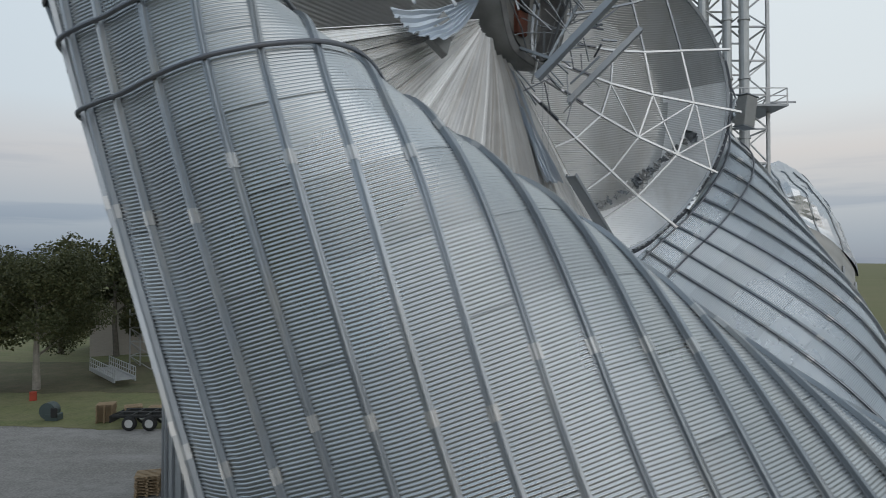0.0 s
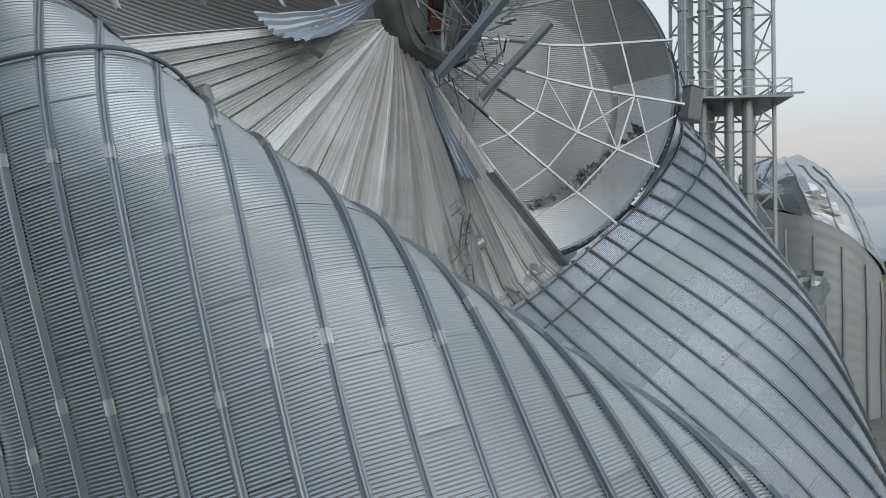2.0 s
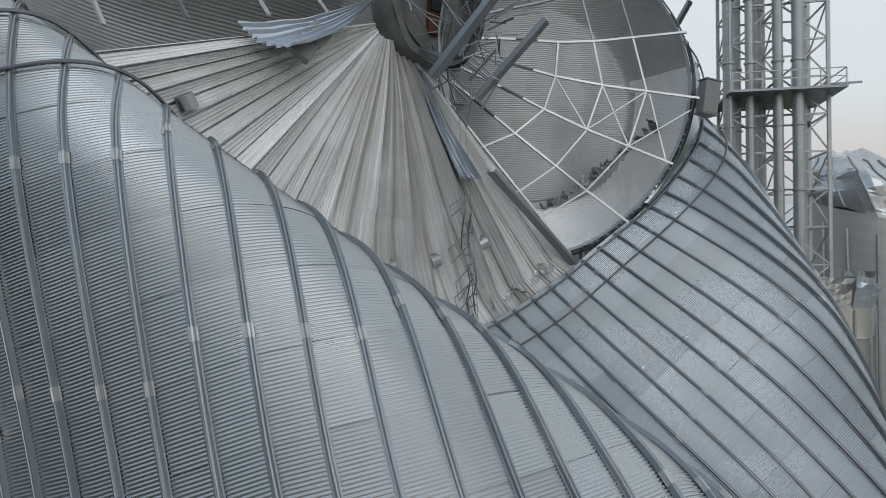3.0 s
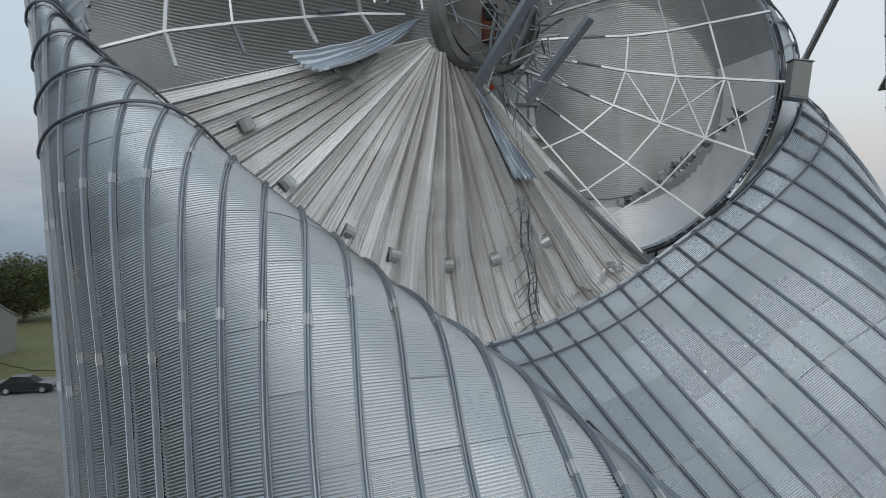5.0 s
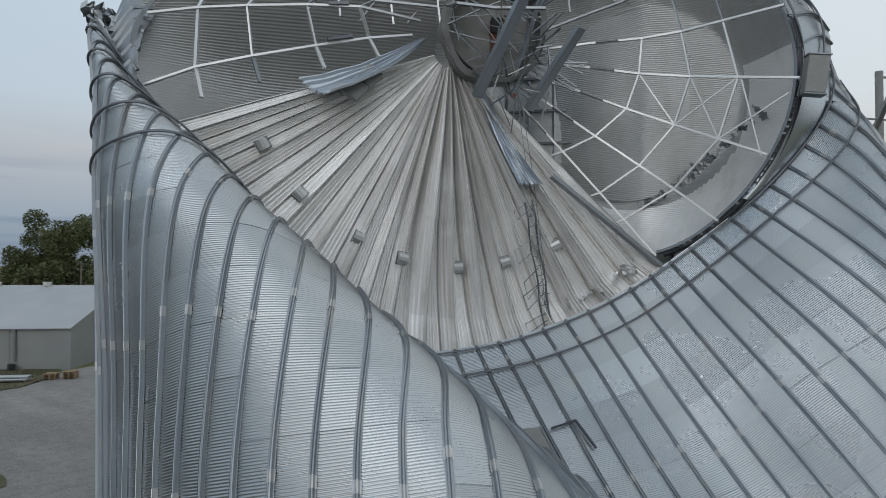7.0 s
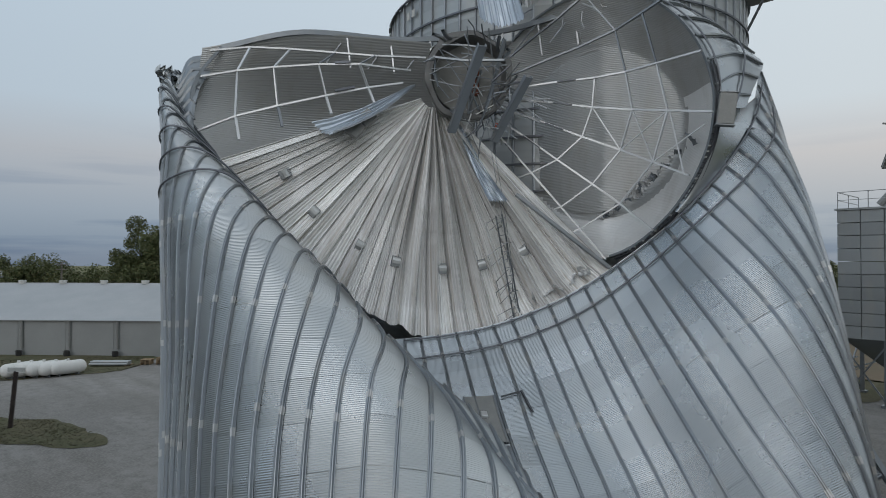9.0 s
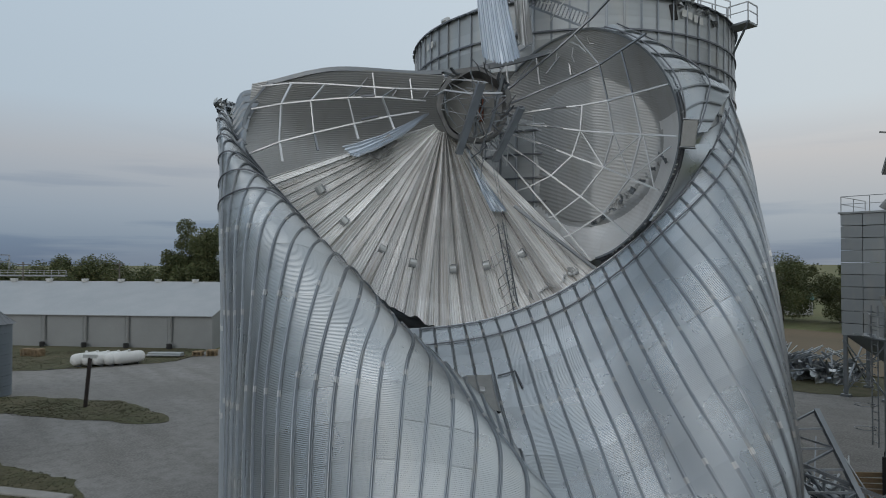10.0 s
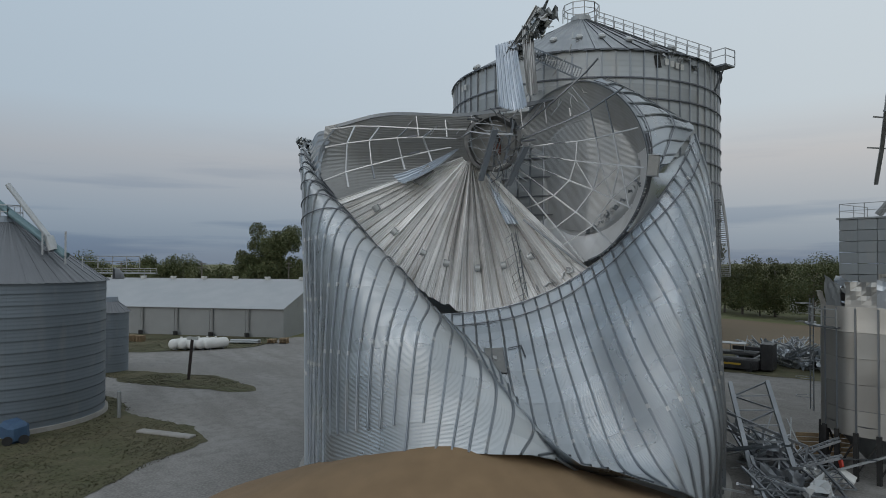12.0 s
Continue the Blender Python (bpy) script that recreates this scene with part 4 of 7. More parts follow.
fluted_strip("torn_sheet", (0.95, 17.6, 19.1), (-0.62, 14.26, 16.9), (0.15, 0.1, 0.0), (1.3, 0.1, -0.62), 6, BLUE_SHEET, bin_near, 0.08, 0.25)
fluted_strip("torn_sheet", (2.0, 19.2, 17.6), (3.35, 20.25, 14.3), (0.1, 0.1, 0.05), (0.62, 0.5, 0.0), 4, BLUE_SHEET, bin_near, 0.09, 0.2)
fluted_strip("torn_sheet", (2.4, 20.4, 26.2), (3.95, 19.8, 21.4), (1.0, 0.9, 0.3), (1.4, 1.1, -0.1), 7, BLUE_SHEET, bin_near, 0.09, 0.5)
fluted_strip("torn_sheet", (3.6, 21.2, 27.2), (4.3, 20.9, 22.4), (0.5, 0.5, 0.2), (0.4, 0.6, 0.0), 3, STEEL_IN, bin_near, 0.12, 0.4)
fluted_strip("torn_sheet", (4.2, 21.8, 28.2), (2.3, 20.6, 25.2), (0.5, 0.3, -0.4), (0.6, 0.6, 0.3), 4, STEEL_IN, bin_near, 0.12, 0.4)
fluted_strip("torn_sheet", (4.8, 22.0, 28.8), (3.5, 21.2, 26.0), (0.1, 0.1, 0.1), (0.7, 0.5, 0.1), 3, STEEL, bin_near, 0.12, 0.4)
channel(bin_near, (4.1, 20.4, 14.5), (6.7, 23.2, 11.5), 0.34, 0.12)
plate_run = Vector((0.36, 1.0, 1.05)).normalized()
plate_out = Vector((0.72, -0.58, 0.38))
plate_out = (plate_out - plate_run * plate_run.dot(plate_out)).normalized()
plate_m = Matrix((plate_run, plate_out.cross(plate_run), plate_out)).transposed().to_4x4()
for f, turn in ((0.28, 0.12), (0.68, -0.06)):
    bm = bmesh.new()
    o = Vector((-0.35, 15.24, 16.57)).lerp(Vector((0.08, 16.44, 17.82)), f) + plate_out * 0.3 + Vector((-0.1, 0, 0.12))
    box_into(bm, Matrix.Translation(o) @ plate_m @ Matrix.Rotation(turn, 4, "Z"), 0.66, 0.62, 0.2, 0.02)
    wpart("loose_plate", from_bm(bm, "loose_plate"), BOXGREY, bin_near, "loose grey sheet-metal box on the roof")


def rod_mesh(name, pts, w):
    """One bent square rod through the places."""
    pts = np.array(pts)
    t = unit(np.gradient(pts, axis=0))
    up = np.where(np.abs(t[:, 2:]) > 0.9, np.array([[1.0, 0, 0]]), np.array([[0, 0, 1.0]]))
    nor = unit(np.cross(t, up))
    return sweep(name, pts, nor, [(-w / 2, -w / 2), (w / 2, -w / 2), (w / 2, w / 2), (-w / 2, w / 2), (-w / 2, -w / 2)])


def ladder(owner, a, b, side, rungs):
    a, b, s = np.array(a, float), np.array(b, float), np.array(side, float)
    n = 8
    rail = [a + (b - a) * i / n + unit(np.cross(b - a, s)) * 0.18 * math.sin(i * 1.7) for i in range(n + 1)]
    first = wpart("roof_ladder", rod_mesh("roof_ladder", [p - s * 0.5 for p in rail], 0.045), DARK_STEEL, owner, "buckled grey roof ladder")
    kids = [("rail", [p + s * 0.5 for p in rail], 0.045)]
    for i in range(rungs):
        p = a + (b - a) * (i + 0.5) / rungs
        kids.append(("rung", [p - s * 0.5, p + s * (0.5 if i % 3 else 0.9)], 0.03))
    # sprung loops of the cage stand off to one side
    for f, wide, tall in ((0.06, 0.55, 0.5), (0.36, 0.75, 0.75), (0.62, 0.6, 0.95), (0.72, 0.7, 0.8), (0.93, 0.8, 0.55)):
        p, up, off = a + (b - a) * f, unit(a - b), -unit(s)
        kids.append(("bent_loop", [p + up * tall * 0.5, p + off * wide + up * tall * 0.1, p + off * wide * 0.9 - up * tall * 0.55, p + up * tall * 0.05 - off * 0.1, p - up * tall * 0.5], 0.03))
    for name, pts, w in kids:
        part(name, rod_mesh(name, pts, w), DARK_STEEL, first)


lad_a, lad_b = fan_place(0.86, 0.58) + fan_normal(0.86, 0.58) * 0.3, fan_place(0.79, 1.03) + fan_normal(0.79, 0.95) * 0.3
ladder(bin_near, lad_a, lad_b, (0.19, 0.18, 0.065), 13)
for k in range(2):
    beam(bin_near, "loose_wire", [np.array([3.1 + 0.15 * k, 19.6, 18.2]), np.array([3.2 + 0.2 * k, 20.4, 14.6]), np.array(lad_b) + np.array([0.1 * k, 0, 0.2])], 0.014, 0.014, RIB)
# torn scraps by the fan's far corner
for k in range(5):
    f = 0.84 + 0.03 * k
    crumple_sheet("torn_scrap", fan_place(f, 0.97) + fan_normal(f, 0.9) * 0.1, 0.5, 40 + k, (STEEL_IN, WHITE_STEEL)[k % 2], bin_near, 8, 0.2, "torn scrap of roof sheet")

# door hatch and loose bars on the slack wall
near = np.linalg.norm(GR - np.array([5.95, 16.3, 6.45]), axis=2)
ci, cj = np.unravel_index(near[8:-8, 24:-24].argmin(), near[8:-8, 24:-24].shape)
ci, cj = ci + 8, cj + 24
plate = GR[ci - 2:ci + 7, cj - 104:cj + 60:6] + NR[ci - 2:ci + 7, cj - 104:cj + 60:6] * 0.09
hatch = wpart("wall_hatch", grid_mesh("wall_hatch", plate), BOXGREY, bin_near, "buckled grey access hatch in the wall")
for edge_line, edge_nor in ((plate[0], NR[ci - 2, cj - 104:cj + 60:6]), (plate[-1], NR[ci + 6, cj - 104:cj + 60:6])):
    wpart("hatch_edge", sweep("hatch_edge", edge_line, edge_nor, [(-0.03, -0.08), (-0.03, 0.03), (0.03, 0.03), (0.03, -0.08)]), RIB, hatch)
ax, ay = Vector(unit(GR[ci + 6, cj] - GR[ci - 6, cj])), Vector(unit(GR[ci, cj + 20] - GR[ci, cj - 20]))
mh = Matrix((ax, ay, ax.cross(ay))).transposed().to_4x4()
mh.translation = Vector(GR[ci + 2, cj - 30] + NR[ci + 2, cj - 30] * 0.14)
bm = bmesh.new()
box_into(bm, mh, 0.24, 0.3, 0.12, 0.02)
wpart("hatch_latch", from_bm(bm, "hatch_latch"), WHITE_STEEL, hatch, "bright zinc latch plate")
# a loose angle bar bent round two stiffeners beside the hatch
i0 = (0 + 8) * COL
for line in ([GR[i0 - 5, 297] + NR[i0 - 5, 297] * 0.12, GR[i0 + 1, 288] + NR[i0 + 1, 288] * 0.12], [GR[i0 + 1, 288] + NR[i0 + 1, 288] * 0.14, GR[i0 + 2, 362] + NR[i0 + 2, 362] * 0.14]):
    beam(bin_near, "loose_angle", line, 0.07, 0.05, RING)

# ---- corn heap that ran out of the burst foot ----
def corn_heap():
    hc = np.array([C[0] + 10.6 * math.cos(radians(-52)), C[1] + 10.6 * math.sin(radians(-52))])
    ex, ey = np.array([math.cos(radians(-52)), math.sin(radians(-52))]), np.array([-math.sin(radians(-52)), math.cos(radians(-52))])
    n = 90
    P = np.zeros((n, n, 3))
    for i in range(n):
        for j in range(n):
            a, b = (i / (n - 1) - 0.35) * 18, (j / (n - 1) - 0.5) * 34
            d = math.sqrt((a / 1.0) ** 2 + (b / (1.28 if b < 0 else 1.3)) ** 2)
            z = 4.78 - 0.45 * math.sqrt(d * d + 1.2) - 0.01 * d + 0.12 * noise.noise((a * 0.35, b * 0.35, 2)) + 0.03 * noise.noise((a * 1.5, b * 1.5, 5))
            p = hc + ex * a + ey * b
            P[i, j] = (p[0], p[1], max(z, -0.05 - 0.01 * d))
    ob = part("corn_heap", grid_mesh("corn_heap", P), GRAIN)
    tagged(ob, "tan heap of spilled corn against the burst bin", "grain heap", kind="stuff")


corn_heap()
bm = bmesh.new()
bmesh.ops.create_cone(bm, cap_ends=True, segments=64, radius1=R + 0.5, radius2=R + 0.4, depth=0.6, matrix=Matrix.Translation((C[0], C[1], 0.0)))
CONCRETE = matte("weathered_concrete", (0.36, 0.35, 0.33), (0.28, 0.27, 0.25), 1.0, 0.9, 0.4)
wpart("foundation", from_bm(bm, "foundation"), CONCRETE, bin_near, "round concrete foundation ring")


# ---- upright grain bins ----
def plain_steel_bin(name, cx, cy, r, eave, apex, label, ring_h, ribs, sheet, rib_mat, rib_arc=None, hoops=(), panels=48, seam=0.0, group="", roof=None):
    """An upright round bin: stacked wall rings, ribs, hoops, a panelled cone roof."""
    top = empty(name, (cx, cy, 0), label, "grain bin", group)
    rings = int(round(eave / ring_h))
    seg = 96
    for k in range(rings):
        z0, z1 = eave * k / rings, eave * (k + 1) / rings
        m = 10
        P = np.zeros((seg + 1, m, 3))
        for i in range(seg + 1):
            a = 2 * math.pi * i / seg
            for j in range(m):
                rr = r + 0.010 * math.sin(j * 2.1) + (seam if j == m - 1 else 0)
                P[i, j] = (cx + rr * math.cos(a), cy + rr * math.sin(a), z0 + (z1 - z0) * j / (m - 1))
        wpart("wall_ring", grid_mesh("wall_ring", P), sheet, top)
    a0, a1 = rib_arc or (0, 360)
    for k in range(ribs):
        a = radians(a0 + (a1 - a0) * k / ribs)
        path = [(cx + r * math.cos(a), cy + r * math.sin(a), z) for z in np.linspace(0.0, eave, 12)]
        nor = [(math.cos(a), math.sin(a), 0)] * 12
        wpart("stiffener", sweep("stiffener", path, nor, HAT), rib_mat, top)
    for z in hoops:
        turn = np.linspace(0, 2 * math.pi, seg + 1)
        ring = np.column_stack([cx + (r + 0.12) * np.cos(turn), cy + (r + 0.12) * np.sin(turn), np.full(seg + 1, z)])
        face = np.column_stack([np.cos(turn), np.sin(turn), np.zeros(seg + 1)])
        wpart("wind_ring", sweep("wind_ring", ring, face, [(-0.045, -0.045), (0.045, -0.045), (0.045, 0.045), (-0.045, 0.045), (-0.045, -0.045)]), RING, top)
    rp = 0.8
    for k in range(panels):
        P = np.zeros((7, 8, 3))
        for i in range(7):
            a = 2 * math.pi * (k + i / 6) / panels
            h = (0.07 if ribs else 0.03) if i in (0, 1) else (0.02 if i == 4 else 0.0)
            for j in range(8):
                f = j / 7
                rr = (r + 0.25) * (1 - f) + rp * f
                P[i, j] = (cx + rr * math.cos(a), cy + rr * math.sin(a), eave - 0.12 + (apex - eave) * f + h)
        wpart("roof_panel", grid_mesh("roof_panel", P, False), roof or ROOF_GREY, top)
    bm = bmesh.new()
    bmesh.ops.create_cone(bm, cap_ends=True, segments=24, radius1=rp + 0.1, radius2=rp, depth=0.5, matrix=Matrix.Translation((cx, cy, apex + 0.05)))
    wpart("peak_cap", from_bm(bm, "peak_cap"), sheet, top)
    return top


ROOF_GREY = steel("grey_roof_sheet", (0.27, 0.29, 0.31), 0.45, 0.6)
OLD_STEEL = steel("aged_bin_sheet", (0.40, 0.42, 0.43), 0.48, 0.6, spread=0.15, stained=0.3)
BLUE_ROOF = matte("blue_grey_roof_paint", (0.155, 0.165, 0.18), (0.175, 0.185, 0.20), 0.5, 0.5, 0.1, metal=0.3)
BLUE_STEEL = steel("blue_grey_bin_sheet", (0.20, 0.235, 0.27), 0.5, 0.5, spread=0.06)
C2, R2, EAVE2, APEX2 = (-3.04, 33.3), 10.62, 26.2, 32.1
bin_far = plain_steel_bin("grain_bin", C2[0], C2[1], R2, EAVE2, APEX2, "tall grey corrugated grain bin with damaged eave", 1.12, 40, OLD_STEEL, RIB, (-150, 60), (26.2, 24.3, 22.95, 21.6, 20.3, 19.0, 17.7, 16.4, 15.1, 13.8), 60)


def on_bin2(deg, out=0.0):
    return np.array([C2[0] + (R2 + out) * math.cos(radians(deg)), C2[1] + (R2 + out) * math.sin(radians(deg))])


def cone2(deg, f):
    p = on_bin2(deg) * (1 - f) + np.array(C2) * f
    return np.array([p[0], p[1], EAVE2 + (APEX2 - EAVE2) * f])


def rail_run(owner, pts, height, name="guard_rail", material=None, r=0.03):
    """Guard rail along a line of feet: two bars and the posts, each a part."""
    up = np.array([0, 0, height])
    for f, w in ((1.0, r * 2), (0.55, r * 1.6)):
        beam(owner, name, [p + up * f for p in pts], w, w, material or PALE_RAIL)
    for p in pts:
        beam(owner, "rail_post", [p, p + up], r * 2, r * 2, material or PALE_RAIL)


PALE_RAIL = matte("pale_galvanised_rail", (0.5, 0.51, 0.52), (0.42, 0.43, 0.44), 2.0, 0.5, metal=0.5)
rail_run(bin_far, [np.array([C2[0] + 1.5 * math.cos(a), C2[1] + 1.5 * math.sin(a), APEX2]) for a in np.linspace(0, 2 * math.pi, 11)], 1.15)
stair_pts = [cone2(12, f) for f in np.linspace(0.88, 0.0, 12)]
rail_run(bin_far, [p + np.array([0.3, -0.3, 0.1]) for p in stair_pts], 1.0)
rail_run(bin_far, [p + np.array([-0.3, 0.5, 0.1]) for p in stair_pts], 1.0)
bm = bmesh.new()
e = on_bin2(15, 0.7)
box_into(bm, Matrix.Translation((e[0], e[1], EAVE2 - 0.2)), 1.2, 1.2, 0.12)
bar_into(bm, (e[0] + 0.7, e[1] - 0.7, EAVE2 - 0.2), (e[0] - 0.8, e[1] + 0.1, EAVE2 - 2.0), 0.1)
wpart("eave_platform", from_bm(bm, "eave_platform"), DARK_STEEL, bin_far)
rail_run(bin_far, [np.array([e[0] + dx, e[1] + dy, EAVE2 - 0.15]) for dx, dy in ((-0.6, -0.6), (0.6, -0.6), (0.6, 0.6))], 1.1)
for deg, f in ((-100, 0.07), (-82, 0.1), (-62, 0.28), (-48, 0.28), (-36, 0.28), (-24, 0.2), (-15, 0.12), (-6, 0.1)):
    p = cone2(deg, f)
    bm = bmesh.new()
    box_into(bm, Matrix.Translation((p[0], p[1], p[2] + 0.3)) @ Euler((0, 0.55, radians(deg))).to_matrix().to_4x4(), 0.55, 0.5, 0.32, 0.1)
    wpart("roof_vent", from_bm(bm, "roof_vent"), VENT_STEEL, bin_far)
WHITE = matte("white_lettering_plate", (0.62, 0.62, 0.6), (0.5, 0.5, 0.48), 3.0, 0.7)
for k, (deg, z, w) in enumerate(((-15.0, 25.5, 0.45), (-12.6, 25.42, 0.5), (-10.2, 25.35, 0.5), (-7.8, 25.3, 0.45), (-104, 25.3, 0.5), (-101, 25.3, 0.5))):
    p = on_bin2(deg, 0.14)
    bm = bmesh.new()
    box_into(bm, Matrix.Translation((p[0], p[1], z)) @ Euler((0, 0, radians(deg))).to_matrix().to_4x4(), 0.03, 0.3, 0.4)
    wpart("faded_bar", from_bm(bm, "faded_bar"), WHITE, bin_far)
bm = bmesh.new()
p = on_bin2(-18.5, 0.02)
box_into(bm, Matrix.Translation((p[0], p[1], 25.5)) @ Euler((0.2, 0, radians(-18.5))).to_matrix().to_4x4(), 0.1, 0.42, 0.85, 0.02)
wpart("torn_hole", from_bm(bm, "torn_hole"), BLACK, bin_far, "dark torn hole in the wall")
for k in range(5):
    p = on_bin2(-17 + k * 4.0, 0.12)
    crumple_sheet("torn_scrap", (p[0], p[1], 25.9 - 0.1 * k + 0.3 * (k % 2)), 0.5, 70 + k, OLD_STEEL, bin_far, 8, 0.3, "crumpled eave sheet")
# spiral stair down the wall
bm = bmesh.new()
for k in range(38):
    deg, z = 12 + k * 0.4, 16.4 - k * 0.15
    p, q = on_bin2(deg, 0.1), on_bin2(deg, 0.75)
    bar_into(bm, (p[0], p[1], z), (q[0], q[1], z), 0.26, 0.05)
    bar_into(bm, (q[0], q[1], z), (q[0], q[1], z + 1.05), 0.05)
wpart("stair", from_bm(bm, "stair"), PALE_RAIL, bin_far, "pale steel stair round the wall")
# broken walkway that leans from the peak to the rim in front
bm = bmesh.new()
for k in range(22):
    f = k / 21
    p = np.array([1.7 + 4.2 * f, 22.8 + 0.6 * f, 26.0 - 2.5 * f])
    bar_into(bm, p, p + np.array([0.25, 0.1, 0.6]), 0.07, 0.05)
    if k:
        for o in (np.zeros(3), np.array([0.25, 0.1, 0.6])):
            bar_into(bm, last + o, p + o, 0.10)
    last = p
walkway = part("broken_walkway", from_bm(bm, "broken_walkway"), DARK_STEEL)
tagged(walkway, "broken dark steel walkway hanging between the bins", "walkway")
rnd = random.Random(31)
for k in range(24):
    p = np.array([4.0 + rnd.uniform(-2.2, 2.2), 22.5 + rnd.uniform(-0.5, 1.5), 23.6 + rnd.uniform(-2.0, 3.2)])
    q = p + np.array([rnd.uniform(-1.2, 1.2), rnd.uniform(-0.6, 0.6), rnd.uniform(-1.0, 1.0)])
    beam(bin_near, "bent_brace", [p, (p + q) / 2 + rnd.uniform(-0.2, 0.2), q], 0.05, 0.04, rnd.choice((DARK_STEEL, STEEL_IN)))
for k in range(8):
    crumple_sheet("torn_scrap", (2.8 + 0.28 * k, 20.9 + 0.16 * k, 25.6 + 0.3 * k), 1.1, 90 + k, (STEEL_IN, DARK_STEEL, STEEL)[k % 3], bin_near, 9, 0.5, "crushed scrap of roof sheet")

# bin at the yard's edge, blue-grey
bin_blue = plain_steel_bin("grain_bin", -24.5, -6.1, 6.7, 10.4, 14.9, "blue-grey corrugated grain bin with ringed seams", 0.82, 0, BLUE_STEEL, RIB, None, (), 40, 0.035, "", BLUE_ROOF)
bm = bmesh.new()
bmesh.ops.create_cone(bm, cap_ends=True, segments=72, radius1=6.95, radius2=6.9, depth=0.5, matrix=Matrix.Translation((-24.5, -6.1, 0.1)))
wpart("foundation", from_bm(bm, "foundation"), CONCRETE, bin_blue, "pale concrete foundation ring")
rail_run(bin_blue, [np.array([-24.5 + 1.0 * math.cos(a), -6.1 + 1.0 * math.sin(a), 14.9]) for a in np.linspace(0, 6.283, 8)], 1.1)
bm = bmesh.new()
tube_into(bm, (-20.5, -2.5, 12.2), (-27.0, -9.5, 18.8), 0.28, 12)
TEAL_PIPE = matte("faded_teal_paint", (0.17, 0.27, 0.30), (0.13, 0.21, 0.24), 1.0, 0.5, metal=0.2)
wpart("grain_spout", from_bm(bm, "grain_spout"), TEAL_PIPE, bin_blue, "blue-grey grain spout pipe")
bm = bmesh.new()
tube_into(bm, (-21.2, -3.6, 13.6), (-24.5, -6.1, 17.6), 0.2, 10)
tube_into(bm, (-21.2, -3.6, 13.6), (-20.9, -3.3, 12.6), 0.34, 10)
wpart("spout_elbow", from_bm(bm, "spout_elbow"), OLD_STEEL, bin_blue)
for dx, dy in ((0, 0), (1.4, 1.0), (0.6, -0.4)):
    bm = bmesh.new()
    bar_into(bm, (-21.5 + dx, -3.6 + dy, 11.6), (-21.5 + dx, -3.6 + dy, 14.0), 0.12)
    wpart("spout_support", from_bm(bm, "spout_support"), PALE_RAIL, bin_blue)
p0 = np.array([-19.0, -1.6, 11.3])
rail_run(bin_blue, [p0 + np.array([-0.9 * k, 1.1 * k, 0]) for k in range(5)], 0.9)
bm = bmesh.new()
tube_into(bm, (-19.6, 1.0, 0.0), (-19.6, 1.0, 2.0), 0.14, 8)
wpart("drain_pipe", from_bm(bm, "drain_pipe"), OLD_STEEL, bin_blue)
P = np.zeros((13, 7, 3))
for i in range(13):
    for j in range(7):
        a, b = math.pi * i / 12, math.pi / 2 * j / 6
        P[i, j] = (-24.2 + 0.75 * math.cos(a) * math.cos(b) - 0.2, 0.9 + 1.15 * math.sin(b) * 0.7 + 0.25, 10.35 + 0.95 * math.sin(a) * math.cos(b))
wpart("fan_hood", grid_mesh("fan_hood", P), BLUE_ROOF, bin_blue, "rounded sheet-metal hood at the eave")
plain_steel_bin("grain_bin", -43.0, 3.2, 1.9, 6.4, 7.6, "small blue-grey steel bin behind", 0.9, 0, BLUE_STEEL, RIB, None, (), 18, 0.02, "", BLUE_ROOF)


